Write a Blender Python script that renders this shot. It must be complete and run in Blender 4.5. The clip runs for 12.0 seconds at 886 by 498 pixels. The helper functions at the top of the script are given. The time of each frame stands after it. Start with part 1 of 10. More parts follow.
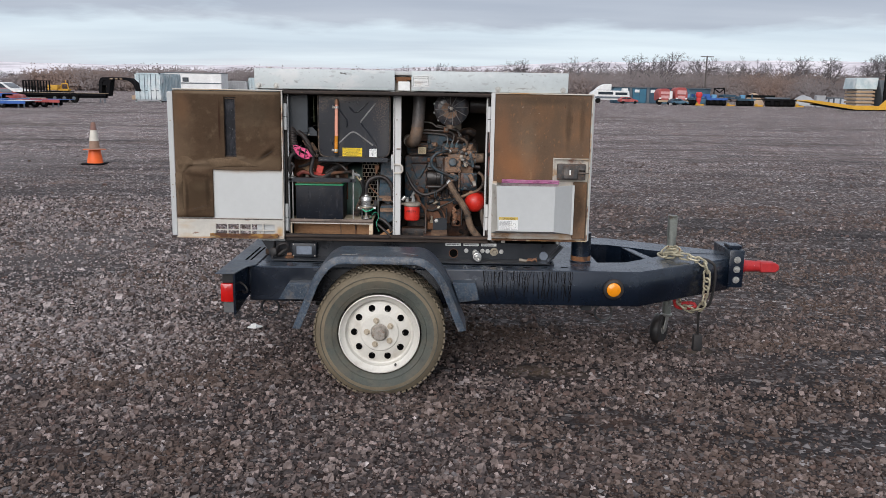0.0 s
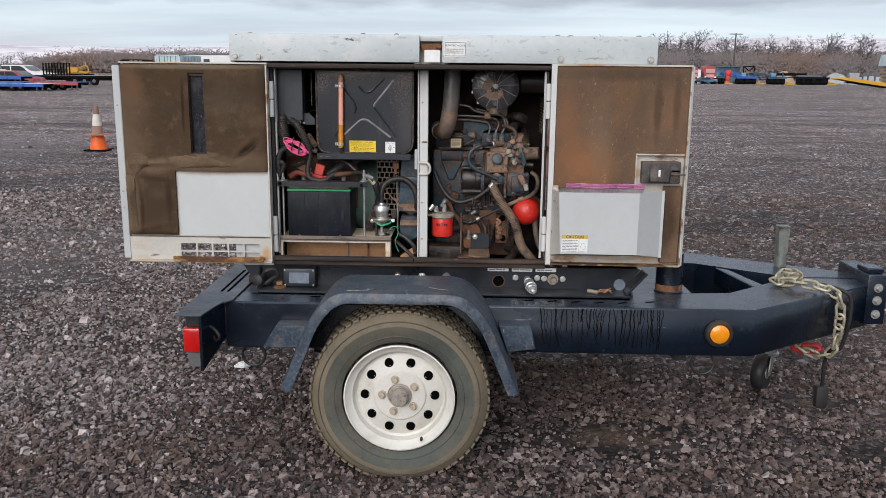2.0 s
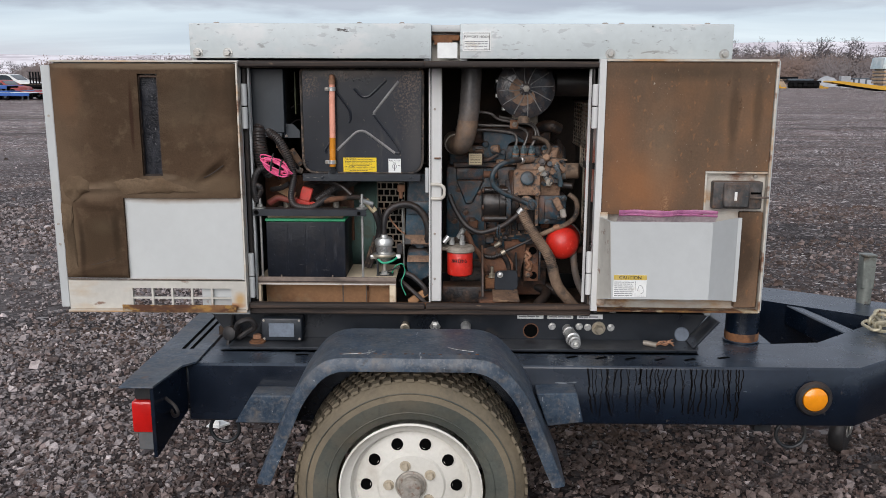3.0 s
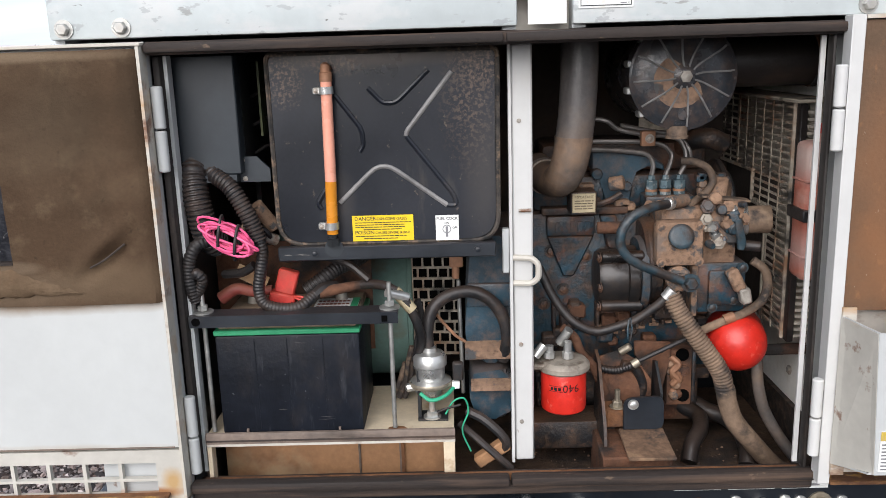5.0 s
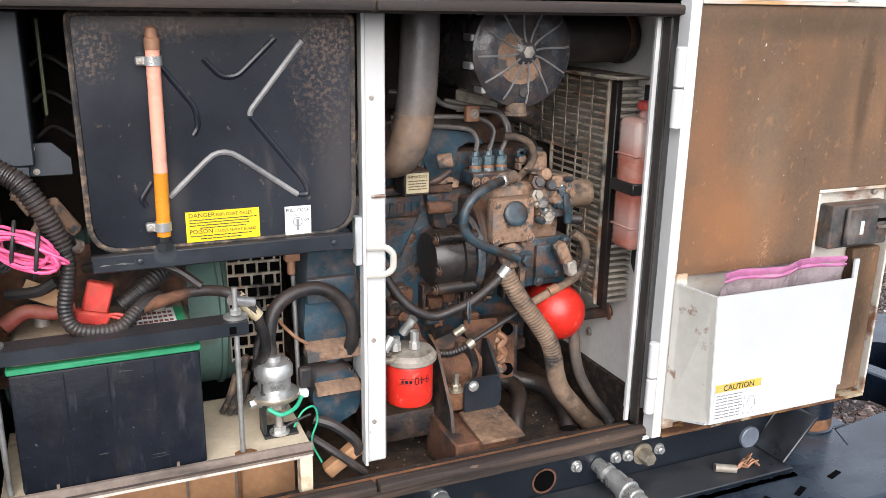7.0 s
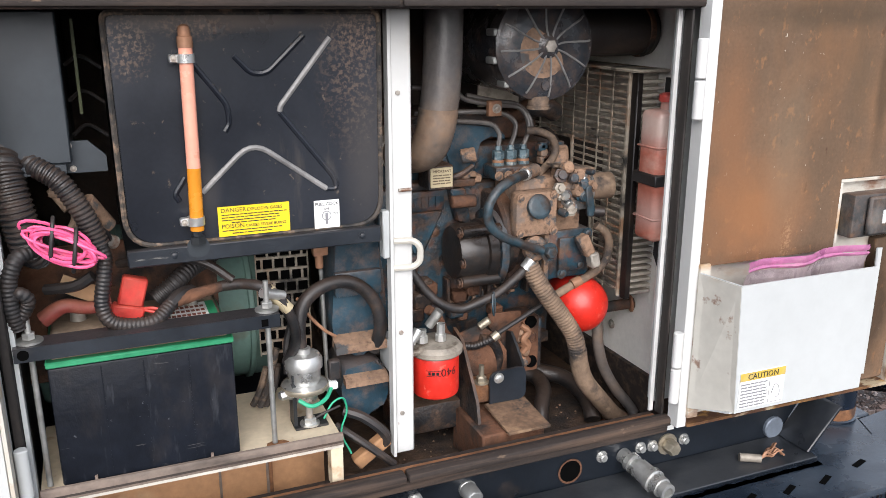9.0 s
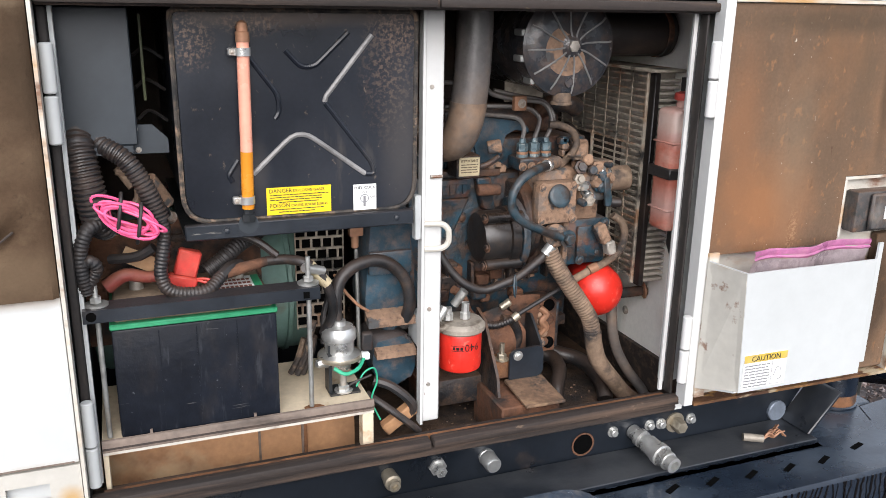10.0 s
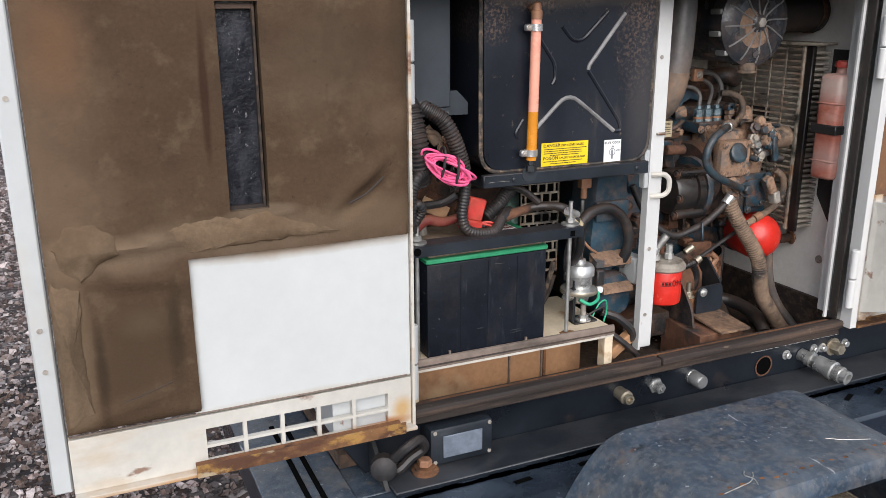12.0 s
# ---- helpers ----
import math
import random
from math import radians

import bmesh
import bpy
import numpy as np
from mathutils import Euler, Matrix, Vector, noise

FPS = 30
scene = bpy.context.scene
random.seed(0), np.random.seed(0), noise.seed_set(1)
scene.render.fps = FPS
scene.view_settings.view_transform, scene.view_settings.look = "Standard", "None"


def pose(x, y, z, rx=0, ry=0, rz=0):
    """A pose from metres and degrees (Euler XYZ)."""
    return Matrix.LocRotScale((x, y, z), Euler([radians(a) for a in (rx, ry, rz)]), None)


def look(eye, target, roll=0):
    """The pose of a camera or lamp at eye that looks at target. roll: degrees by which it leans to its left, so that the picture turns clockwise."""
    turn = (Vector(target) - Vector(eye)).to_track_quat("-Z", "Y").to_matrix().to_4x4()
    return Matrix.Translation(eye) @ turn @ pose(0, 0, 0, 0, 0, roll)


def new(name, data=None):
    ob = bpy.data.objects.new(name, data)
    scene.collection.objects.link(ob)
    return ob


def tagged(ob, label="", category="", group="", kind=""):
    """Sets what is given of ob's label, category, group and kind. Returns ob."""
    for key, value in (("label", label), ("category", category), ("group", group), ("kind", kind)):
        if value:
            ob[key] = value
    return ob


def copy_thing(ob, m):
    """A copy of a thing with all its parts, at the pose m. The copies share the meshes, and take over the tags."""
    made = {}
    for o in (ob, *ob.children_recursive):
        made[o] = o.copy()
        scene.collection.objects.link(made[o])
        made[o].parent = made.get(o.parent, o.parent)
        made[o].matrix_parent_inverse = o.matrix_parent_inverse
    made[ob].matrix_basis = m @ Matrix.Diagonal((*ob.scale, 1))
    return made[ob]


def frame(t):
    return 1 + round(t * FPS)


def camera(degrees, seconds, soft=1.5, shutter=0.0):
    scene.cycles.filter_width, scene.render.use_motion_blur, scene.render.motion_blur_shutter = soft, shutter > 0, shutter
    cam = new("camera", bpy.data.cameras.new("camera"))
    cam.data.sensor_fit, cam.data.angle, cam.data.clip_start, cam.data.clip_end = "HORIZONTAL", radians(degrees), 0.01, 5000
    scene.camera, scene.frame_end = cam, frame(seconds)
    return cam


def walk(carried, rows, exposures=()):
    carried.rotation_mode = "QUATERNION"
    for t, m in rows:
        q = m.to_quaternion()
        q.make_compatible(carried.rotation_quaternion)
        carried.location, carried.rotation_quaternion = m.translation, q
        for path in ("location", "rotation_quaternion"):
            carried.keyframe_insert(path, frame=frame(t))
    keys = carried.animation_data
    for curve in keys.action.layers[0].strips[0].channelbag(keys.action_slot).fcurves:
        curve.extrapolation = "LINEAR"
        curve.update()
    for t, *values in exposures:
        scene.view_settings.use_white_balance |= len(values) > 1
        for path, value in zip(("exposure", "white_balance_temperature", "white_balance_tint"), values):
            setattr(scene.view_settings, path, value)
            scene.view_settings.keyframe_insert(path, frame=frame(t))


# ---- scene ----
cam = camera(55.8, 12.0, soft=0.8)
PATH = [
    (0, (1.276, 1.061, 1.508), (1.281, 3.026, 1.136), 1.0),
    (0.5, (1.314, 1.304, 1.496), (1.297, 3.268, 1.12), 0.9),
    (1, (1.278, 1.575, 1.471), (1.234, 3.535, 1.075), 0.8),
    (1.5, (1.186, 1.912, 1.486), (1.138, 3.865, 1.06), 0.7),
    (2, (1.201, 2.224, 1.474), (1.152, 4.18, 1.057), 0.6),
    (2.5, (1.185, 2.556, 1.482), (1.134, 4.514, 1.076), 0.4),
    (2.7, (1.123, 2.701, 1.453), (1.088, 4.661, 1.053), 0.4),
    (4.3, (1.062, 3.753, 1.445), (1.02, 5.706, 1.013), -0.7),
    (4.5, (1.006, 3.897, 1.448), (0.983, 5.849, 1.015), -0.8),
    (5, (0.922, 4.148, 1.465), (0.885, 6.095, 1.01), -1.8),
    (5.5, (0.861, 4.319, 1.454), (0.833, 6.266, 0.999), -1.9),
    (6, (0.704, 4.364, 1.478), (1.059, 6.266, 0.973), -0.4),
    (6.5, (0.616, 4.349, 1.482), (1.316, 6.14, 0.934), 0.5),
    (7, (0.617, 4.347, 1.489), (1.383, 6.107, 0.928), 0.9),
    (9, (0.588, 4.336, 1.48), (1.327, 6.108, 0.922), 0.0),
    (9.5, (0.556, 4.308, 1.485), (1.275, 6.089, 0.926), 0.6),
    (10, (0.528, 4.238, 1.49), (1.229, 6.022, 0.921), 1.0),
    (10.5, (0.498, 4.046, 1.485), (1.162, 5.826, 0.861), 1.0),
    (11, (0.353, 3.979, 1.467), (0.996, 5.779, 0.879), 0.2),
    (11.5, (0.08, 4.08, 1.475), (0.837, 5.849, 0.931), -0.9),
    (12, (-0.078, 4.192, 1.444), (0.711, 5.945, 0.893), -0.2),
]
EXPOSURE = [(0.0, -0.02), (0.5, -0.1), (1.5, 0.15), (2.5, -0.14), (4.5, 0.52), (5.5, 0.5), (6.0, 0.76), (6.5, 0.98), (7.0, 1.02), (9.0, 0.88), (10.5, 0.92), (11.0, 0.58), (11.5, 0.33), (12.0, 0.56)]
walk(cam, [(t, look(eye, target, roll)) for t, eye, target, roll in PATH], EXPOSURE)

# ---- world, sun ----
def setup_world():
    w = bpy.data.worlds.new("overcast")
    scene.world = w
    w.use_nodes = True
    nt = w.node_tree
    nt.nodes.clear()
    N = nt.nodes.new
    out, bg = N("ShaderNodeOutputWorld"), N("ShaderNodeBackground")
    sky = N("ShaderNodeTexSky")
    sky.sky_type, sky.sun_disc = "NISHITA", False
    sky.sun_elevation, sky.sun_rotation = radians(SUN_UP), radians(SUN_TURN)
    sky.air_density, sky.dust_density = 1.0, 2.0
    tc, sep = N("ShaderNodeTexCoord"), N("ShaderNodeSeparateXYZ")
    nt.links.new(tc.outputs["Generated"], sep.inputs[0])
    # cloud deck seen flat: the direction divided by its height
    mx = N("ShaderNodeMath"); mx.operation = "MAXIMUM"; mx.inputs[1].default_value = 0.0
    nt.links.new(sep.outputs[2], mx.inputs[0])
    ad = N("ShaderNodeMath"); ad.operation = "ADD"; ad.inputs[1].default_value = 0.10
    nt.links.new(mx.outputs[0], ad.inputs[0])
    comb = N("ShaderNodeCombineXYZ")
    for i in (0, 1):
        dv = N("ShaderNodeMath"); dv.operation = "DIVIDE"
        nt.links.new(sep.outputs[i], dv.inputs[0]); nt.links.new(ad.outputs[0], dv.inputs[1])
        nt.links.new(dv.outputs[0], comb.inputs[i])
    mp = N("ShaderNodeMapping"); mp.inputs["Scale"].default_value = (0.55, 1.5, 1); mp.inputs["Location"].default_value = (0.4, 0.35, 0)
    nt.links.new(comb.outputs[0], mp.inputs[0])
    n1 = N("ShaderNodeTexNoise"); n1.inputs["Scale"].default_value = 0.55; n1.inputs["Detail"].default_value = 6; n1.inputs["Roughness"].default_value = 0.5
    nt.links.new(mp.outputs[0], n1.inputs[0])
    # height above the horizon: clear pale gap low down, grey deck above
    hr = N("ShaderNodeValToRGB")
    e = hr.color_ramp.elements
    e[0].position, e[0].color = 0.0, (0.79, 0.80, 0.87, 1)
    e[1].position, e[1].color = 1.0, (0.83, 0.86, 0.945, 1)
    for pos, col in ((0.018, (0.78, 0.83, 0.92, 1)), (0.034, (0.82, 0.93, 1.03, 1)), (0.066, (0.82, 0.95, 1.06, 1)), (0.082, (0.56, 0.62, 0.735, 1)), (0.13, (0.54, 0.59, 0.70, 1)), (0.2, (0.64, 0.68, 0.795, 1)), (0.5, (0.81, 0.85, 0.94, 1))):
        el = e.new(pos); el.color = col
    wob = N("ShaderNodeMath"); wob.operation = "MULTIPLY_ADD"; wob.inputs[1].default_value = 0.03; wob.inputs[2].default_value = -0.015
    nt.links.new(n1.outputs[0], wob.inputs[0])
    m2 = N("ShaderNodeMapping"); m2.inputs["Scale"].default_value = (5.0, 5.0, 26.0)
    nt.links.new(tc.outputs["Generated"], m2.inputs[0])
    n2 = N("ShaderNodeTexNoise"); n2.inputs["Scale"].default_value = 1.0; n2.inputs["Detail"].default_value = 7; n2.inputs["Roughness"].default_value = 0.55
    nt.links.new(m2.outputs[0], n2.inputs[0])
    w2 = N("ShaderNodeMath"); w2.operation = "MULTIPLY_ADD"; w2.inputs[1].default_value = 0.075
    nt.links.new(n2.outputs[0], w2.inputs[0]); nt.links.new(wob.outputs[0], w2.inputs[2])
    w3 = N("ShaderNodeMath"); w3.operation = "ADD"; w3.inputs[1].default_value = -0.036
    nt.links.new(w2.outputs[0], w3.inputs[0])
    hs = N("ShaderNodeMath"); hs.operation = "ADD"
    nt.links.new(mx.outputs[0], hs.inputs[0]); nt.links.new(w3.outputs[0], hs.inputs[1])
    nt.links.new(hs.outputs[0], hr.inputs[0])
    cr = N("ShaderNodeValToRGB")
    cr.color_ramp.elements[0].position, cr.color_ramp.elements[0].color = 0.36, (0.84, 0.85, 0.88, 1)
    cr.color_ramp.elements[1].position, cr.color_ramp.elements[1].color = 0.64, (1.1, 1.09, 1.07, 1)
    nt.links.new(n1.outputs[0], cr.inputs[0])
    mul = N("ShaderNodeMix"); mul.data_type, mul.blend_type = "RGBA", "MULTIPLY"; mul.inputs[0].default_value = 1.0
    nt.links.new(hr.outputs[0], mul.inputs[6]); nt.links.new(cr.outputs[0], mul.inputs[7])
    # a little of the clear sky shines through the deck
    thin = N("ShaderNodeMix"); thin.data_type, thin.blend_type = "RGBA", "MIX"; thin.inputs[0].default_value = 0.12
    sc = N("ShaderNodeMix"); sc.data_type, sc.blend_type = "RGBA", "MULTIPLY"; sc.inputs[0].default_value = 1.0; sc.inputs[7].default_value = (0.1, 0.1, 0.1, 1)
    nt.links.new(sky.outputs[0], sc.inputs[6])
    nt.links.new(mul.outputs[2], thin.inputs[6]); nt.links.new(sc.outputs[2], thin.inputs[7])
    nt.links.new(thin.outputs[2], bg.inputs[0])
    bg.inputs[1].default_value = SKY
    nt.links.new(bg.outputs[0], out.inputs[0])
    sun = bpy.data.lights.new("sun", "SUN")
    sun.energy, sun.angle, sun.color = SUN, radians(SUN_WIDE), (1.0, 0.965, 0.965)
    ob = new("sun", sun)
    a, b = radians(SUN_TURN), radians(SUN_UP)
    ob.matrix_world = look((0, 0, 60), (-math.sin(a) * math.cos(b), -math.cos(a) * math.cos(b), 60 - math.sin(b)))
    return ob


SUN, SUN_WIDE, SUN_UP, SUN_TURN, SKY = 2.4, 50.0, 27.0, 196.0, 0.95
setup_world()


# ---- materials ----
def mat(name, base, rough=0.6, metal=0.0, var=0.25, scale=6.0, fine=90.0, bump=0.15, bump_scale=None, stains=(), dust=None, spec=0.5, coat=0.0, island=0.0, stretch=(1, 1, 1), lens=False, rough_var=0.12, relief=0.01, spots=(), origin=(0, 0, 0)):
    """stains: (colour, scale, from, to, stretch, strength); dust: (colour, strength) on faces that look up, settled
    dust, in frame_paint also painted sky reflection;
    spots: marks of a known place: (colour, centre x z, radius x z, softness, strength, speckle or 0)."""
    m = bpy.data.materials.new(name)
    m.use_nodes = True
    nt = m.node_tree
    N, L = nt.nodes.new, nt.links.new
    b = nt.nodes["Principled BSDF"]
    tc = N("ShaderNodeTexCoord")

    def coord(st):
        if tuple(st) == (1, 1, 1):
            return tc.outputs["Object"]
        mp = N("ShaderNodeMapping")
        mp.inputs["Scale"].default_value = st
        L(tc.outputs["Object"], mp.inputs[0])
        return mp.outputs[0]

    def noise_of(sc, st=(1, 1, 1), detail=5, rgh=0.6):
        n = N("ShaderNodeTexNoise")
        n.inputs["Scale"].default_value, n.inputs["Detail"].default_value, n.inputs["Roughness"].default_value = sc, detail, rgh
        L(coord(st), n.inputs[0])
        return n.outputs[0]

    def ramp(src, lo, hi, c0=(0, 0, 0, 1), c1=(1, 1, 1, 1)):
        r = N("ShaderNodeValToRGB")
        r.color_ramp.elements[0].position, r.color_ramp.elements[0].color = lo, c0
        r.color_ramp.elements[1].position, r.color_ramp.elements[1].color = hi, c1
        L(src, r.inputs[0])
        return r.outputs[0]

    def mix(fac, a, c, kind="MIX"):
        x = N("ShaderNodeMix")
        x.data_type, x.blend_type = "RGBA", kind
        for sock, v in ((x.inputs[0], fac), (x.inputs[6], a), (x.inputs[7], c)):
            if isinstance(v, (int, float, tuple)):
                sock.default_value = v
            else:
                L(v, sock)
        return x.outputs[2]

    def times(src, k):
        x = N("ShaderNodeMath")
        x.operation = "MULTIPLY"
        x.inputs[1].default_value = k
        L(src, x.inputs[0])
        return x.outputs[0]

    rgb = (*base, 1)
    big, small = noise_of(scale, stretch), noise_of(fine)
    col = mix(1.0, rgb, ramp(big, 0.3, 0.7, (1 - var, 1 - var, 1 - var, 1), (1 + var, 1 + var, 1 + var, 1)), "MULTIPLY")
    v2 = var * 0.5
    col = mix(1.0, col, ramp(small, 0.3, 0.7, (1 - v2, 1 - v2, 1 - v2, 1), (1 + v2, 1 + v2, 1 + v2, 1)), "MULTIPLY")
    if island:
        g = N("ShaderNodeNewGeometry")
        r = N("ShaderNodeValToRGB")
        L(g.outputs["Random Per Island"], r.inputs[0])
        e = r.color_ramp.elements
        e[0].position, e[0].color = 0.0, (0.38, 0.38, 0.41, 1)
        e[1].position, e[1].color = 1.0, (2.5, 2.42, 2.4, 1)
        for pos, c in ((0.22, (0.50, 0.47, 0.47, 1)), (0.45, (0.78, 0.74, 0.73, 1)), (0.55, (0.98, 0.78, 0.72, 1)), (0.7, (1.15, 1.10, 1.07, 1)), (0.9, (1.75, 1.68, 1.64, 1))):
            el = e.new(pos); el.color = c
        col = mix(island, col, mix(1.0, col, r.outputs[0], "MULTIPLY"))
    for s in stains:
        c, sc, lo, hi = s[:4]
        st = s[4] if len(s) > 4 else (1, 1, 1)
        k = s[5] if len(s) > 5 else 1.0
        f = ramp(noise_of(sc, st), lo, hi)
        col = mix(times(f, k), col, (*c, 1))
    for c, (cx, cz), (rx, rz), soft, k, speck in spots:
        vm = N("ShaderNodeVectorMath")
        vm.operation = "MULTIPLY_ADD"
        vm.inputs[1].default_value = (1 / rx, 0, 1 / rz)
        vm.inputs[2].default_value = (-(cx - origin[0]) / rx, 0, -(cz - origin[2]) / rz)
        L(tc.outputs["Object"], vm.inputs[0])
        ln = N("ShaderNodeVectorMath")
        ln.operation = "LENGTH"
        L(vm.outputs[0], ln.inputs[0])
        wv = N("ShaderNodeMath")
        wv.operation = "MULTIPLY_ADD"
        wv.inputs[1].default_value = 0.9
        L(noise_of(16.0), wv.inputs[0])
        L(ln.outputs["Value"], wv.inputs[2])
        f = times(ramp(times(wv.outputs[0], 0.4), (1.6 - soft) * 0.4, 1.6 * 0.4, (1, 1, 1, 1), (0, 0, 0, 1)), k)
        if speck:
            sx = N("ShaderNodeMath")
            sx.operation = "MULTIPLY"
            L(f, sx.inputs[0])
            L(ramp(noise_of(speck), 0.48, 0.60), sx.inputs[1])
            f = sx.outputs[0]
        col = mix(f, col, (*c, 1))
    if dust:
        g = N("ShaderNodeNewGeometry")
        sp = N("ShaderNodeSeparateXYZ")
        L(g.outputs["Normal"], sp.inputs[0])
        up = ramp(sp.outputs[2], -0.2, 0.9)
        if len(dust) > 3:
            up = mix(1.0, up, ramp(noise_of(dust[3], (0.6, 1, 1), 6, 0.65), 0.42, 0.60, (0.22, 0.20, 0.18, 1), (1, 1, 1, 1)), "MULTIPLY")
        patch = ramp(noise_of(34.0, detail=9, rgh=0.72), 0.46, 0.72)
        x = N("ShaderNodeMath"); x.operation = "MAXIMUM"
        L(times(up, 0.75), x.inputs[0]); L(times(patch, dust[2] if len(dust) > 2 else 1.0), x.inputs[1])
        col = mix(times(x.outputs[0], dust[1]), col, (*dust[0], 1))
    L(col, b.inputs["Base Color"])
    rr = N("ShaderNodeMapRange")
    rr.inputs[1].default_value, rr.inputs[2].default_value = 0.3, 0.7
    rr.inputs[3].default_value, rr.inputs[4].default_value = max(0.03, rough - rough_var), min(1, rough + rough_var)
    L(big, rr.inputs[0])
    L(rr.outputs[0], b.inputs["Roughness"])
    b.inputs["Metallic"].default_value = metal
    b.inputs["Specular IOR Level"].default_value = spec
    b.inputs["Coat Weight"].default_value = coat
    if bump:
        bp = N("ShaderNodeBump")
        bp.inputs["Strength"].default_value, bp.inputs["Distance"].default_value = bump, relief
        L(noise_of(bump_scale or fine), bp.inputs["Height"])
        L(bp.outputs[0], b.inputs["Normal"])
    return m


RUST, DUST, SOOT = (0.16, 0.062, 0.025), (0.25, 0.14, 0.080), (0.02, 0.018, 0.016)
M = {}
def gravel_material():
    """Packed dirt with embedded crushed stones of two sizes, bare brown patches and old wheel tracks."""
    m = bpy.data.materials.new("gravel_bed")
    m.use_nodes = True
    nt = m.node_tree
    N, L = nt.nodes.new, nt.links.new
    b = nt.nodes["Principled BSDF"]
    tc = N("ShaderNodeTexCoord")

    def mapped(st):
        mp = N("ShaderNodeMapping")
        mp.inputs["Scale"].default_value = st
        L(tc.outputs["Object"], mp.inputs[0])
        return mp.outputs[0]

    def noise_of(sc, st=(1, 1, 1), detail=6, rgh=0.6):
        n = N("ShaderNodeTexNoise")
        n.inputs["Scale"].default_value, n.inputs["Detail"].default_value, n.inputs["Roughness"].default_value = sc, detail, rgh
        L(mapped(st), n.inputs[0])
        return n.outputs[0]

    def ramp(src, *stops):
        r = N("ShaderNodeValToRGB")
        e = r.color_ramp.elements
        e[0].position, e[0].color = stops[0][0], (*stops[0][1], 1)
        e[1].position, e[1].color = stops[-1][0], (*stops[-1][1], 1)
        for p, c in stops[1:-1]:
            e.new(p).color = (*c, 1)
        L(src, r.inputs[0])
        return r.outputs[0]

    def mix(fac, a, c, kind="MIX"):
        x = N("ShaderNodeMix")
        x.data_type, x.blend_type = "RGBA", kind
        for sock, v in ((x.inputs[0], fac), (x.inputs[6], a), (x.inputs[7], c)):
            if isinstance(v, (int, float, tuple)):
                sock.default_value = v
            else:
                L(v, sock)
        return x.outputs[2]

    def cells(sc):
        v, d = N("ShaderNodeTexVoronoi"), N("ShaderNodeTexVoronoi")
        for x in (v, d):
            x.voronoi_dimensions = "2D"
            x.inputs["Scale"].default_value = sc
            L(tc.outputs["Object"], x.inputs[0])
        d.feature = "DISTANCE_TO_EDGE"
        sp = N("ShaderNodeSeparateColor")
        L(v.outputs["Color"], sp.inputs[0])
        return sp.outputs[0], sp.outputs[1], d.outputs["Distance"]

    one, zero = (1, 1, 1), (0, 0, 0)
    dirt = ramp(noise_of(1.1), (0.35, (0.020, 0.0135, 0.0125)), (0.52, (0.038, 0.024, 0.020)), (0.68, (0.078, 0.047, 0.036)))
    dirt = mix(1.0, dirt, ramp(noise_of(60.0), (0.3, (0.6, 0.6, 0.6)), (0.7, (1.5, 1.5, 1.5))), "MULTIPLY")
    col, rise = dirt, None
    cover = ramp(noise_of(0.9, (0.6, 1, 1)), (0.28, (0.35,) * 3), (0.55, one))
    for sc, keep in ((62.0, 0.40), (34.0, 0.58), (21.0, 0.70)):
        a, c, e = cells(sc)
        tone = ramp(a, (0.0, (0.018, 0.016, 0.017)), (0.35, (0.042, 0.037, 0.038)), (0.65, (0.085, 0.075, 0.074)), (0.85, (0.17, 0.152, 0.148)), (1.0, (0.40, 0.38, 0.375)))
        body = ramp(e, (0.03, zero), (0.11, one))
        some = ramp(c, (keep - 0.02, zero), (keep + 0.02, one))
        f = mix(1.0, mix(1.0, body, some, "MULTIPLY"), cover, "MULTIPLY")
        col = mix(f, col, tone)
        rise = f if rise is None else mix(1.0, rise, f, "LIGHTEN")
    # patches of a hand's to a man's size
    col = mix(1.0, col, ramp(noise_of(7.0, (0.8, 1, 1), 8, 0.75), (0.32, (0.55,) * 3), (0.5, one), (0.68, (1.5, 1.48, 1.45))), "MULTIPLY")
    col = mix(1.0, col, ramp(noise_of(1.3, (0.6, 1, 1), 8, 0.7), (0.32, (0.66,) * 3), (0.5, one), (0.68, (1.32,) * 3)), "MULTIPLY")
    # dark damp wheel tracks
    col = mix(1.0, col, ramp(noise_of(0.28, (0.16, 1, 1), 9, 0.72), (0.50, one), (0.60, (0.62, 0.60, 0.60))), "MULTIPLY")
    # long faint bands where wheels have sorted the stones
    col = mix(1.0, col, ramp(noise_of(1.1, (0.09, 1, 1), 8, 0.75), (0.37, (0.52, 0.51, 0.52)), (0.46, one), (0.64, (1.32, 1.30, 1.28))), "MULTIPLY")
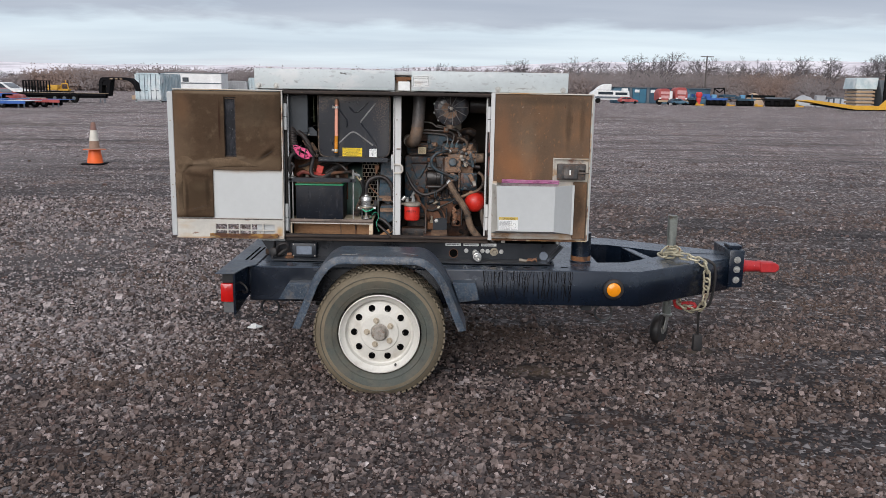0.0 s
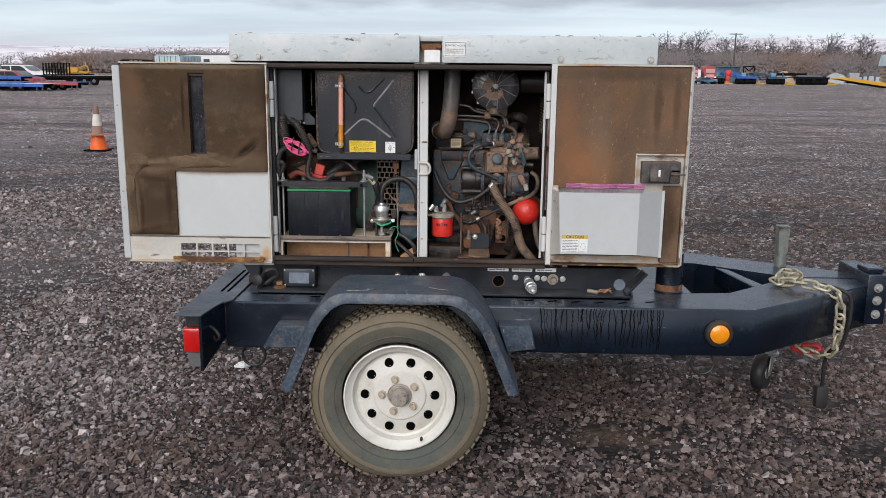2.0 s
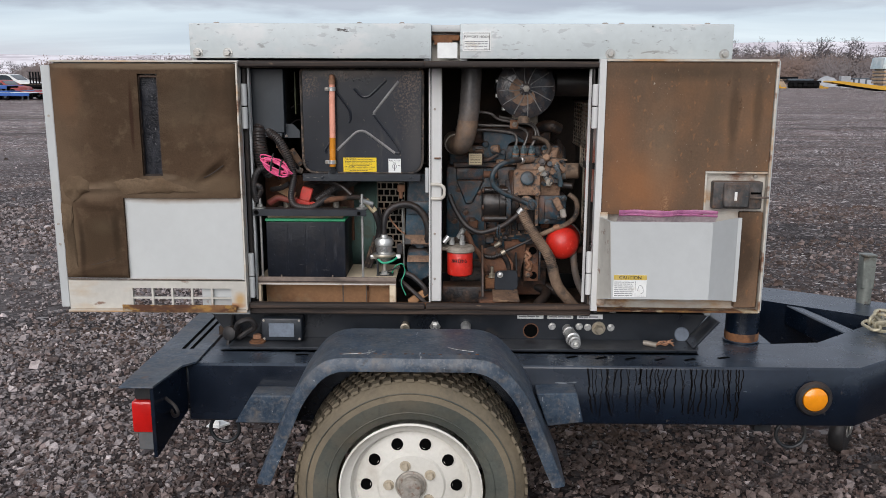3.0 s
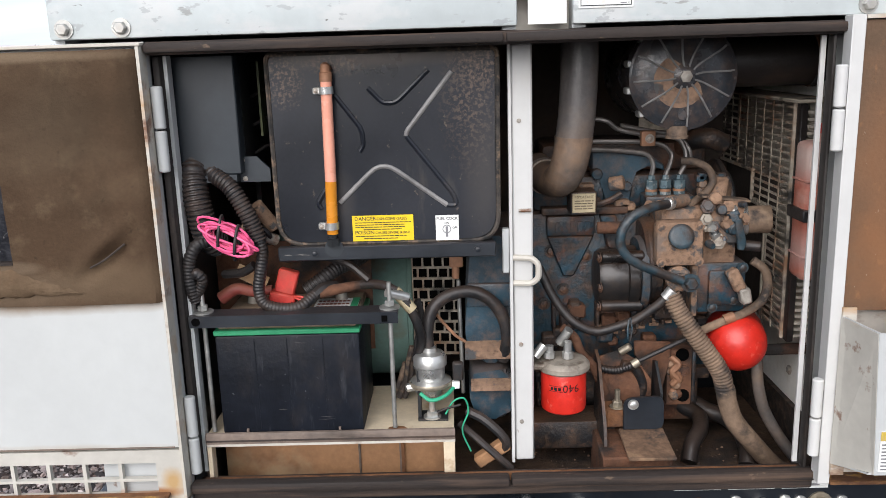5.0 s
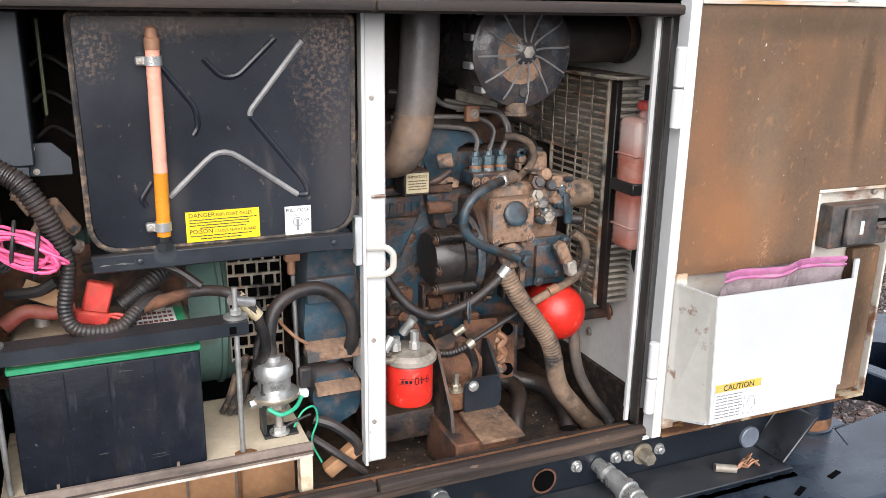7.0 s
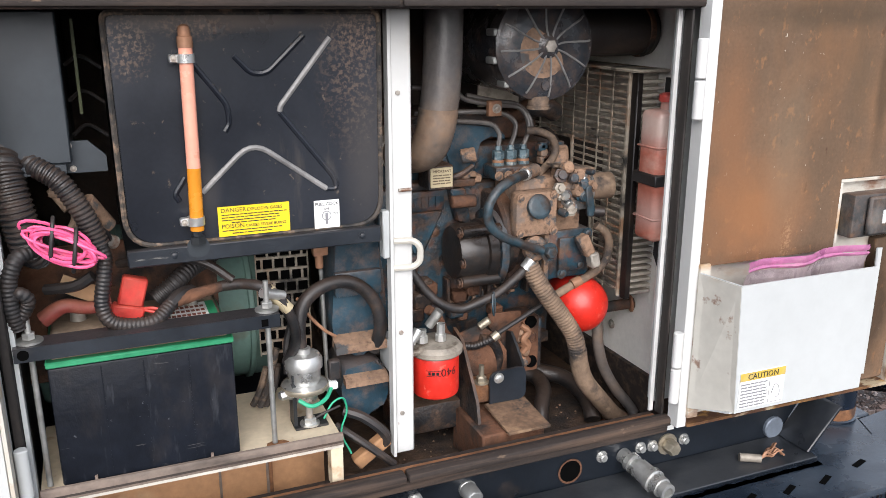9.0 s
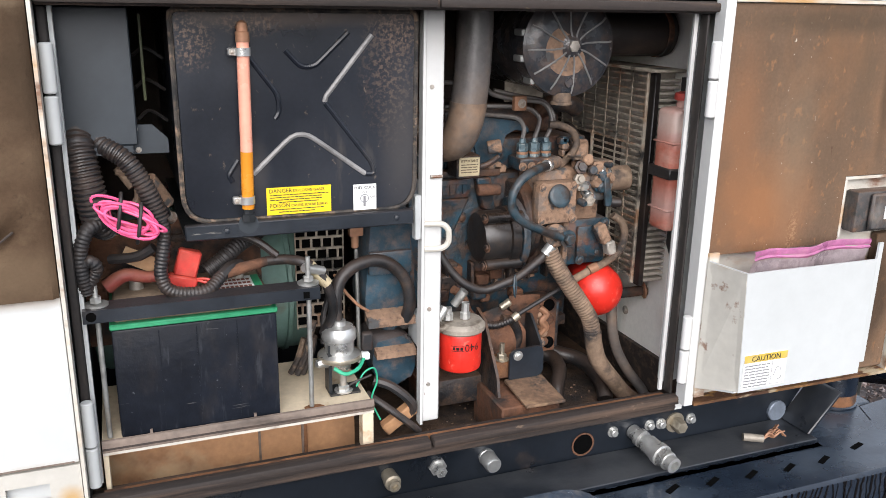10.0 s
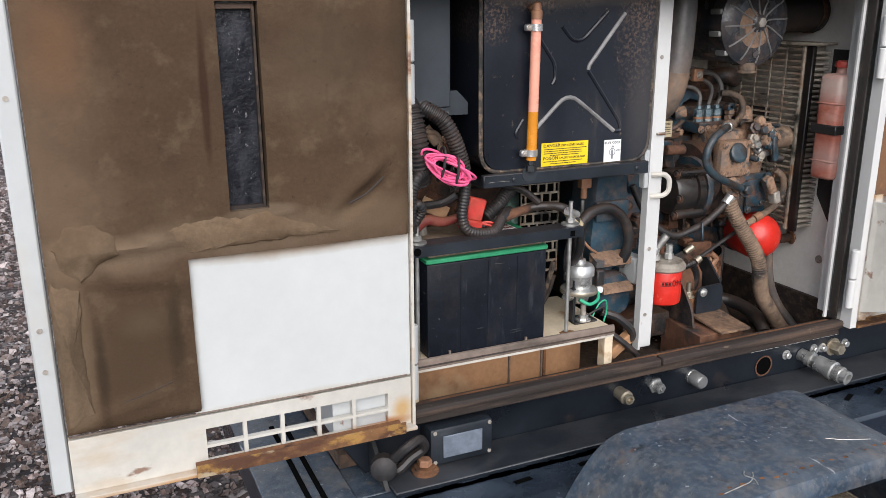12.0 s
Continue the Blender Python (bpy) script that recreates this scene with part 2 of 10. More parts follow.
    # patches of tan sand and bare brown soil
    for (cx, cy), (rx, ry), tint, k in (((1.85, 5.45), (0.55, 0.26), (0.150, 0.108, 0.072), 0.75), ((2.80, 5.88), (0.28, 0.16), (0.160, 0.122, 0.085), 0.7), ((2.1, 4.75), (0.45, 0.22), (0.085, 0.050, 0.036), 0.7), ((-0.30, 4.35), (0.30, 0.14), (0.080, 0.046, 0.034), 0.7), ((0.05, 4.68), (0.26, 0.10), (0.080, 0.046, 0.034), 0.7), ((3.1, 4.9), (0.6, 0.3), (0.070, 0.043, 0.034), 0.6), ((-2.3, 8.6), (2.6, 3.2), (0.118, 0.104, 0.102), 0.75), ((-8.0, 17.0), (7.0, 8.0), (0.098, 0.088, 0.088), 0.7), ((13.0, 33.0), (19.0, 1.3), (0.030, 0.023, 0.021), 0.8), ((9.5, 24.4), (9.5, 0.7), (0.030, 0.021, 0.019), 0.8), ((20.5, 44.2), (8.0, 1.5), (0.030, 0.021, 0.019), 0.7), ((12.5, 55.0), (6.0, 2.5), (0.034, 0.024, 0.021), 0.7)):
        vm = N("ShaderNodeVectorMath")
        vm.operation = "MULTIPLY_ADD"
        vm.inputs[1].default_value, vm.inputs[2].default_value = (1 / rx, 1 / ry, 0), (-cx / rx, -cy / ry, 0)
        L(tc.outputs["Object"], vm.inputs[0])
        ln = N("ShaderNodeVectorMath")
        ln.operation = "LENGTH"
        L(vm.outputs[0], ln.inputs[0])
        add = N("ShaderNodeMath")
        add.operation = "ADD"
        L(ln.outputs["Value"], add.inputs[0])
        L(noise_of(5.0, detail=8, rgh=0.75), add.inputs[1])
        f = ramp(add.outputs[0], (0.55, (k, k, k)), (1.0, zero))
        col = mix(f, col, mix(1.0, (*tint, 1), ramp(noise_of(55.0), (0.3, (0.6,) * 3), (0.7, (1.4,) * 3)), "MULTIPLY"))
    # near bed darkened for shaded gaps, far yard painted paler for sky sheen
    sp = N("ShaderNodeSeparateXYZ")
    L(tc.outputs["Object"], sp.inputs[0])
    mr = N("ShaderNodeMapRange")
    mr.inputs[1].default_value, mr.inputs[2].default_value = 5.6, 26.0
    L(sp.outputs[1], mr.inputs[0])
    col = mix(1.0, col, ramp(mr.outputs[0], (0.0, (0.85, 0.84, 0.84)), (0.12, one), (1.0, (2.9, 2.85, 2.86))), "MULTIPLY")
    L(col, b.inputs["Base Color"])
    b.inputs["Roughness"].default_value = 0.85
    b.inputs["Specular IOR Level"].default_value = 0.25
    bp = N("ShaderNodeBump")
    bp.inputs["Strength"].default_value, bp.inputs["Distance"].default_value = 0.9, 0.02
    L(mix(0.35, rise, noise_of(40.0)), bp.inputs["Height"])
    L(bp.outputs[0], b.inputs["Normal"])
    return m


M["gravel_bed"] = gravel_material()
M["stone"] = mat("stone", (0.144, 0.120, 0.113), 0.8, var=0.3, scale=40.0, fine=200.0, bump=0.4, bump_scale=120.0, island=1.0, spec=0.3,
                 stains=(((0.112, 0.074, 0.054), 0.9, 0.46, 0.64, (0.7, 1, 1), 0.65), ((0.085, 0.066, 0.062), 2.2, 0.54, 0.66, (1, 1, 1), 0.4)))
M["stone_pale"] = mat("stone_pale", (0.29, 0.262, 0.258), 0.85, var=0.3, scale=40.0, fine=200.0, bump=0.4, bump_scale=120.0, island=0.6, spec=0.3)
M["white_paint"] = mat("white_paint", (0.462, 0.478, 0.475), 0.42, var=0.06, scale=2.0, fine=30.0, bump=0.03,
                       stains=(((0.55, 0.47, 0.36), 5.0, 0.60, 0.80, (1, 1, 0.5), 0.5), (RUST, 26.0, 0.70, 0.76, (1, 1, 0.6), 0.9)))
# white_paint lightened in colour to offset the roof's shade on the post
M["white_lifted"] = mat("white_lifted", (0.58, 0.58, 0.565), 0.45, var=0.06, scale=3.0, fine=30.0, bump=0.03, stains=(((0.50, 0.44, 0.36), 6.0, 0.60, 0.78, (1, 1, 0.4), 0.5), (RUST, 40.0, 0.72, 0.76, (1, 1, 0.6), 0.9)))
M["chipped_paint"] = mat("chipped_paint", (0.50, 0.545, 0.545), 0.45, var=0.08, scale=3.0, fine=40.0, bump=0.05,
                         stains=(((0.60, 0.61, 0.60), 7.0, 0.52, 0.60, (0.8, 1, 1.5), 0.7), ((0.30, 0.31, 0.30), 14.0, 0.655, 0.675, (0.7, 1, 2.6), 0.9), ((0.36, 0.38, 0.385), 30.0, 0.60, 0.625, (0.8, 1, 1.6), 0.7), ((0.05, 0.045, 0.04), 19.0, 0.685, 0.70, (0.7, 1, 2.2), 0.95)))
M["rusty_white"] = mat("rusty_white", (0.52, 0.49, 0.43), 0.55, var=0.12, scale=5.0, fine=40.0, bump=0.08,
                       stains=(((0.42, 0.22, 0.07), 9.0, 0.50, 0.68, (0.5, 1, 1.6), 0.9), (RUST, 16.0, 0.58, 0.68, (0.5, 1, 1), 0.9)))
M["rust"] = mat("rust", (0.17, 0.075, 0.032), 0.85, var=0.4, scale=14.0, fine=120.0, bump=0.3, stains=(((0.06, 0.03, 0.018), 20.0, 0.5, 0.65),))
HOUSING = (1.1, 5.82, 0.60)
M["foam_door"] = mat("foam_door", (0.074, 0.047, 0.029), 0.95, var=0.2, scale=2.6, fine=160.0, bump=0.25, bump_scale=220.0, spec=0.1, origin=HOUSING,
                     stains=(((0.055, 0.038, 0.024), 2.4, 0.50, 0.70, (1, 1, 1), 0.5), ((0.17, 0.122, 0.078), 3.6, 0.50, 0.75, (1, 1, 1.6), 0.5), ((0.036, 0.025, 0.016), 11.0, 0.52, 0.70, (1, 1, 0.6), 0.5), ((0.15, 0.108, 0.068), 24.0, 0.56, 0.70, (1, 1, 1), 0.35), ((0.028, 0.020, 0.014), 70.0, 0.64, 0.74, (1, 1, 1), 0.5)),
                     # paler bands along the folds, narrow darker streaks between them
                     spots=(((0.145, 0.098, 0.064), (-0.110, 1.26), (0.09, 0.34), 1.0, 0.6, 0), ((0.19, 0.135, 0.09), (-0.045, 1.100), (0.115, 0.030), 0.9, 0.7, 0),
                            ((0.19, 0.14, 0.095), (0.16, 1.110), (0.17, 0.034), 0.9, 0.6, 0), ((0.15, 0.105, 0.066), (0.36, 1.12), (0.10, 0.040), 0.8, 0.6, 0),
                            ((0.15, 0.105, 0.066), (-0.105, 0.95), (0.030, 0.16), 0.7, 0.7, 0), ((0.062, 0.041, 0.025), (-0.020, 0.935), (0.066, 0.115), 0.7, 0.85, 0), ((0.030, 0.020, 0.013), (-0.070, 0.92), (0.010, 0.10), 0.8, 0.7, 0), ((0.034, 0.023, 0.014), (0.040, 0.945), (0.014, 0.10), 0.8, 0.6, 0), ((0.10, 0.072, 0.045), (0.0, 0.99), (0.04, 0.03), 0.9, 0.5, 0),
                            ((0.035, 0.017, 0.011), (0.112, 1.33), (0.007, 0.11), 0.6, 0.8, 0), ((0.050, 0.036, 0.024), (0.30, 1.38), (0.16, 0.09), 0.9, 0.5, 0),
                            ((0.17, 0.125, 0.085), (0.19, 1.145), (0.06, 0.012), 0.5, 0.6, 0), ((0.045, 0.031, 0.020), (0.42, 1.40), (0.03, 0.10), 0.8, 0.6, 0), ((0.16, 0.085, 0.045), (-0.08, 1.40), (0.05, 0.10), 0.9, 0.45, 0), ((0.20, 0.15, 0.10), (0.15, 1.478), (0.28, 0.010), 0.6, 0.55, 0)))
M["foam_pale"] = mat("foam_pale", (0.135, 0.094, 0.060), 0.95, var=0.22, scale=5.0, fine=160.0, bump=0.25, bump_scale=220.0, spec=0.1, stains=(((0.085, 0.056, 0.034), 9.0, 0.48, 0.66, (1, 1, 1), 0.7), ((0.19, 0.11, 0.06), 7.0, 0.56, 0.72, (1, 1, 1), 0.5)))
M["door_panel"] = mat("door_panel", (0.52, 0.535, 0.525), 0.42, var=0.05, scale=2.0, fine=30.0, bump=0.03, origin=HOUSING,
                      spots=(((0.24, 0.165, 0.10), (0.058, 0.95), (0.016, 0.17), 0.9, 0.9, 0), ((0.26, 0.185, 0.12), (0.25, 1.080), (0.26, 0.018), 0.9, 0.9, 0), ((0.42, 0.36, 0.28), (0.25, 0.815), (0.25, 0.012), 0.8, 0.6, 0)))
M["foam_light"] = mat("foam_light", (0.142, 0.092, 0.060), 0.92, var=0.22, scale=3.0, fine=160.0, bump=0.22, bump_scale=90.0, spec=0.16, origin=HOUSING,
                      stains=(((0.085, 0.056, 0.035), 2.6, 0.50, 0.68, (1, 1, 0.5), 0.6), ((0.23, 0.118, 0.058), 4.0, 0.50, 0.70, (1.2, 1, 0.7), 0.6), ((0.52, 0.46, 0.38), 130.0, 0.695, 0.725, (1, 1, 0.6), 0.85), ((0.28, 0.145, 0.07), 60.0, 0.60, 0.70, (1, 1, 0.7), 0.55), ((0.055, 0.028, 0.015), 34.0, 0.66, 0.72, (1, 1, 0.4), 0.6)),
                      spots=(((0.26, 0.120, 0.055), (1.66, 1.12), (0.14, 0.12), 0.9, 0.75, 0), ((0.22, 0.105, 0.052), (1.59, 1.26), (0.06, 0.20), 0.9, 0.6, 0), ((0.058, 0.040, 0.026), (1.93, 1.34), (0.018, 0.14), 0.7, 0.65, 0), ((0.065, 0.045, 0.029), (2.00, 1.36), (0.016, 0.13), 0.7, 0.6, 0), ((0.095, 0.066, 0.042), (1.87, 1.36), (0.04, 0.12), 0.9, 0.5, 0),
                             ((0.075, 0.052, 0.034), (1.78, 1.465), (0.25, 0.028), 0.8, 0.7, 0), ((0.040, 0.026, 0.017), (1.99, 0.90), (0.04, 0.16), 0.7, 0.7, 0), ((0.19, 0.14, 0.095), (1.72, 1.22), (0.05, 0.16), 0.9, 0.35, 0), ((0.34, 0.20, 0.11), (1.74, 1.06), (0.014, 0.06), 0.8, 0.6, 170.0)))
M["foam_slit"] = mat("foam_slit", (0.008, 0.009, 0.013), 0.42, spec=0.2, var=0.4, scale=20.0, bump=0.3, bump_scale=90.0, stains=(((0.045, 0.047, 0.055), 30.0, 0.46, 0.66, (1, 1, 0.4), 0.7), ((0.22, 0.22, 0.22), 150.0, 0.645, 0.70, (1, 1, 0.45), 0.7)))
M["rust_edge"] = mat("rust_edge", (0.17, 0.080, 0.030), 0.8, var=0.3, scale=22.0, bump=0.3, stains=(((0.075, 0.030, 0.014), 22.0, 0.42, 0.56, (0.5, 1.6, 1), 0.95), ((0.44, 0.36, 0.24), 26.0, 0.56, 0.63, (0.5, 1.6, 1), 0.8), ((0.36, 0.20, 0.05), 40.0, 0.56, 0.64, (0.6, 1, 1), 0.7)))
M["seal"] = mat("seal", (0.020, 0.016, 0.014), 0.75, var=0.3, scale=9.0, bump=0.1, stains=(((0.10, 0.070, 0.052), 34.0, 0.54, 0.70, (1, 1, 0.4), 0.35), ((0.012, 0.010, 0.010), 60.0, 0.56, 0.66, (1, 1, 1), 0.7)))
M["band_yellow"] = mat("band_yellow", (0.56, 0.40, 0.07), 0.6, var=0.15, scale=40.0, bump=0.0, stains=(((0.40, 0.33, 0.20), 30.0, 0.5, 0.7, (1, 1, 1), 0.6),))
M["sill_dirt"] = mat("sill_dirt", (0.024, 0.017, 0.014), 0.8, var=0.3, scale=9.0, bump=0.15, stretch=(0.2, 1, 1.5), stains=(((0.125, 0.078, 0.052), 16.0, 0.46, 0.70, (0.15, 2.5, 3.0), 0.75), ((0.014, 0.011, 0.010), 30.0, 0.54, 0.66, (0.2, 2.5, 3.0), 0.8), ((0.22, 0.15, 0.10), 60.0, 0.66, 0.72, (0.4, 1, 1), 0.5)))
M["soot_steel"] = mat("soot_steel", (0.016, 0.013, 0.012), 0.42, var=0.3, scale=9.0, bump=0.1, stains=(((0.07, 0.042, 0.028), 9.0, 0.54, 0.72, (0.5, 1, 1), 0.6),))
# upward faces tinted blue-grey: the sky's reflection is put into the dust colour
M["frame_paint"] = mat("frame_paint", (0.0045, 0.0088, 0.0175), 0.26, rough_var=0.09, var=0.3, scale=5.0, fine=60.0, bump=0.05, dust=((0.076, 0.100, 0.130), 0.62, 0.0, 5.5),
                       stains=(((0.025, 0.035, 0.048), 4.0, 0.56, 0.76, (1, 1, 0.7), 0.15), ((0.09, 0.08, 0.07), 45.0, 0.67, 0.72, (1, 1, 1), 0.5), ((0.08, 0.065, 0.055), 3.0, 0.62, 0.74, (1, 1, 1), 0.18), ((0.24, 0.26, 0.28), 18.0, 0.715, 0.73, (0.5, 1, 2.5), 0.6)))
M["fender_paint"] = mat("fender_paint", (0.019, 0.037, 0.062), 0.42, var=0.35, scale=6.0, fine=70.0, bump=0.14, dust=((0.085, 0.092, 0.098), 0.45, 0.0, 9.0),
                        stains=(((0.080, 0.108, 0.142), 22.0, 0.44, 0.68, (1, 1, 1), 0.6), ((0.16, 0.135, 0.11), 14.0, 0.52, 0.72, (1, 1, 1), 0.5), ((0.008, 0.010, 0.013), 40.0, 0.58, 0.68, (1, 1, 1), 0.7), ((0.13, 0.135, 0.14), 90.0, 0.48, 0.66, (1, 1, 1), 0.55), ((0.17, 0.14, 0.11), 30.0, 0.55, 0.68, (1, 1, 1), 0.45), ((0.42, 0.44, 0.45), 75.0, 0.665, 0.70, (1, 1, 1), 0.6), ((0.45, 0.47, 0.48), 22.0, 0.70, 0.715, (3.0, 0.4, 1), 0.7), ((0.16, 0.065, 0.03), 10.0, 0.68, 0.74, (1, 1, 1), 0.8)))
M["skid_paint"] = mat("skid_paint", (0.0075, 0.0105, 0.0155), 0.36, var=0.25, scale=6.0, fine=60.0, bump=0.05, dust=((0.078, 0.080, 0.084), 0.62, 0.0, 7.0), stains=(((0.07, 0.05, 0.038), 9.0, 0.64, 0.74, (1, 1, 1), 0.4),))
M["vent_rusty"] = mat("vent_rusty", (0.50, 0.48, 0.43), 0.55, var=0.1, scale=5.0, fine=40.0, bump=0.06, origin=HOUSING,
                       stains=(((0.42, 0.27, 0.12), 7.0, 0.56, 0.72, (0.5, 1, 1.6), 0.6), (RUST, 20.0, 0.64, 0.70, (0.5, 1, 1), 0.8)),
                       spots=(((0.42, 0.21, 0.055), (0.15, 0.714), (0.40, 0.010), 0.8, 0.9, 0), ((0.45, 0.27, 0.09), (0.415, 0.755), (0.022, 0.03), 0.8, 0.85, 0), ((0.36, 0.15, 0.045), (0.37, 0.735), (0.07, 0.010), 0.8, 0.9, 0)))
M["box_black"] = mat("box_black", (0.013, 0.017, 0.023), 0.42, var=0.3, scale=14.0, bump=0.12, stains=(((0.05, 0.055, 0.062), 30.0, 0.60, 0.72, (1, 1, 1), 0.5),))
M["oil_gap_shade"] = mat("oil_gap_shade", (0.034, 0.035, 0.038), 0.38, var=0.4, scale=14.0, bump=0.05, stains=(((0.05, 0.045, 0.042), 12.0, 0.54, 0.70, (0.5, 1, 1), 0.5),))
M["drip"] = mat("drip", (0.003, 0.003, 0.0035), 0.12, var=0.2, scale=20.0, bump=0.0, coat=0.4)
M["black_steel"] = mat("black_steel", (0.014, 0.016, 0.018), 0.45, var=0.3, scale=8.0, bump=0.08,  stains=(((0.09, 0.07, 0.055), 10.0, 0.52, 0.72, (1, 1, 1), 0.5),))
TANK = (0.80, 5.65, 1.15)
M["bar_steel"] = mat("bar_steel", (0.011, 0.015, 0.021), 0.42, var=0.3, scale=8.0, bump=0.08, dust=((0.10, 0.075, 0.060), 0.3, 0.1), stains=(((0.09, 0.075, 0.062), 14.0, 0.58, 0.74, (0.3, 1, 1), 0.4), ((0.30, 0.28, 0.25), 30.0, 0.70, 0.73, (0.3, 1, 2), 0.5)))
M["tank_paint"] = mat("tank_paint", (0.0085, 0.0110, 0.0170), 0.36, spec=0.4, var=0.35, scale=4.0, fine=140.0, bump=0.015, origin=TANK,
                      stains=(((0.028, 0.030, 0.036), 5.0, 0.50, 0.74, (1, 1, 0.6), 0.45), ((0.10, 0.085, 0.072), 9.0, 0.62, 0.74, (2.5, 1, 0.5), 0.4), ((0.20, 0.15, 0.11), 80.0, 0.66, 0.72, (1, 1, 0.8), 0.45)),
                      spots=(((0.24, 0.155, 0.105), (0.96, 1.45), (0.055, 0.045), 0.8, 0.5, 170.0), ((0.20, 0.135, 0.095), (0.95, 1.38), (0.05, 0.12), 0.9, 0.4, 150.0), ((0.24, 0.155, 0.105), (0.635, 1.43), (0.035, 0.05), 0.8, 0.5, 170.0),
                             ((0.12, 0.085, 0.065), (0.80, 1.468), (0.20, 0.022), 0.9, 0.7, 0), ((0.24, 0.155, 0.105), (0.73, 1.455), (0.05, 0.02), 0.8, 0.5, 170.0), ((0.055, 0.050, 0.048), (0.97, 1.25), (0.04, 0.14), 0.9, 0.6, 0), ((0.07, 0.062, 0.058), (0.72, 1.22), (0.03, 0.06), 0.9, 0.5, 0)))
M["tank_dusty"] = mat("tank_dusty", (0.06, 0.05, 0.042), 0.8, var=0.4, scale=16.0, fine=140.0, bump=0.2, stains=(((0.22, 0.15, 0.10), 70.0, 0.52, 0.64, (1, 1, 1), 0.8), ((0.016, 0.016, 0.016), 20.0, 0.5, 0.62)))
M["grey_panel"] = mat("grey_panel", (0.020, 0.026, 0.032), 0.5, var=0.12, scale=5.0, bump=0.02, stains=(((0.034, 0.042, 0.050), 6.0, 0.5, 0.7),))
M["rubber"] = mat("rubber", (0.014, 0.014, 0.015), 0.55, var=0.3, scale=10.0, bump=0.12, dust=(DUST, 0.08))
M["rubber_dusty"] = mat("rubber_dusty", (0.013, 0.0135, 0.015), 0.48, var=0.4, scale=12.0, bump=0.15, dust=(DUST, 0.16), stains=(((0.06, 0.042, 0.03), 18.0, 0.56, 0.72, (1, 1, 1), 0.5),))
M["tan_hose"] = mat("tan_hose", (0.18, 0.122, 0.082), 0.8, var=0.35, scale=18.0, bump=0.2, stains=(((0.035, 0.029, 0.026), 14.0, 0.50, 0.64), ((0.30, 0.21, 0.14), 40.0, 0.56, 0.68, (1, 1, 1), 0.5)))
M["blue_hose"] = mat("blue_hose", (0.020, 0.045, 0.060), 0.42, var=0.4, scale=26.0, bump=0.14, dust=(DUST, 0.25), stains=(((0.012, 0.014, 0.016), 30.0, 0.5, 0.62),))
M["nut_blue"] = mat("nut_blue", (0.10, 0.15, 0.17), 0.45, metal=0.2, var=0.4, scale=60.0, bump=0.1, stains=(((0.34, 0.34, 0.32), 90.0, 0.54, 0.66), ((0.02, 0.05, 0.07), 50.0, 0.54, 0.64)))
M["tyre"] = mat("tyre", (0.150, 0.125, 0.086), 0.85, var=0.3, scale=7.0, fine=110.0, bump=0.15, stains=(((0.20, 0.160, 0.105), 4.0, 0.36, 0.66, (1, 1, 1), 0.7), ((0.06, 0.055, 0.045), 9.0, 0.54, 0.68, (1, 1, 1), 0.5)))
M["tyre_wall"] = mat("tyre_wall", (0.070, 0.077, 0.065), 0.72, var=0.25, scale=8.0, fine=110.0, bump=0.1, stains=(((0.15, 0.122, 0.084), 5.0, 0.42, 0.68, (1, 1, 1), 0.7), ((0.035, 0.038, 0.036), 30.0, 0.56, 0.68, (1, 1, 1), 0.5)))
M["rim_white"] = mat("rim_white", (0.64, 0.62, 0.56), 0.4, var=0.08, scale=8.0, bump=0.04, stains=(((0.36, 0.30, 0.23), 9.0, 0.56, 0.76, (1, 1, 1), 0.6), (RUST, 34.0, 0.70, 0.76, (1, 1, 1), 0.7)))
M["lug_beige"] = mat("lug_beige", (0.42, 0.36, 0.27), 0.5, var=0.15, scale=40.0, bump=0.08, stains=((RUST, 60.0, 0.60, 0.70),))
M["hole_black"] = mat("hole_black", (0.003, 0.003, 0.003), 0.95, var=0.1, bump=0.0, spec=0.02)
M["hub_steel"] = mat("hub_steel", (0.34, 0.31, 0.27), 0.55, metal=0.3, var=0.3, scale=30.0, bump=0.15, stains=((RUST, 40.0, 0.55, 0.7),))
M["galvanized"] = mat("galvanized", (0.42, 0.42, 0.40), 0.45, metal=0.75, var=0.2, scale=30.0, bump=0.1, stains=(((0.30, 0.22, 0.14), 18.0, 0.56, 0.74, (1, 1, 1), 0.5),))
M["cast_dusty"] = mat("cast_dusty", (0.30, 0.265, 0.22), 0.6, metal=0.3, var=0.25, scale=24.0, bump=0.15, stains=(((0.12, 0.09, 0.065), 30.0, 0.52, 0.66),))
M["pipe_steel"] = mat("pipe_steel", (0.15, 0.145, 0.14), 0.45, metal=0.5, var=0.3, scale=24.0, bump=0.08, dust=(DUST, 0.3))
M["jack_steel"] = mat("jack_steel", (0.20, 0.215, 0.195), 0.5, metal=0.4, var=0.25, scale=14.0, bump=0.1, stains=(((0.10, 0.085, 0.065), 20.0, 0.56, 0.70),))
M["zinc"] = mat("zinc", (0.58, 0.58, 0.56), 0.32, metal=0.8, var=0.15, scale=30.0, bump=0.05)
M["brass_zinc"] = mat("brass_zinc", (0.38, 0.335, 0.26), 0.45, metal=0.7, var=0.2, scale=40.0, bump=0.08)
M["chain_steel"] = mat("chain_steel", (0.44, 0.40, 0.29), 0.5, metal=0.5, var=0.35, scale=30.0, bump=0.1, stains=((RUST, 30.0, 0.58, 0.72),))
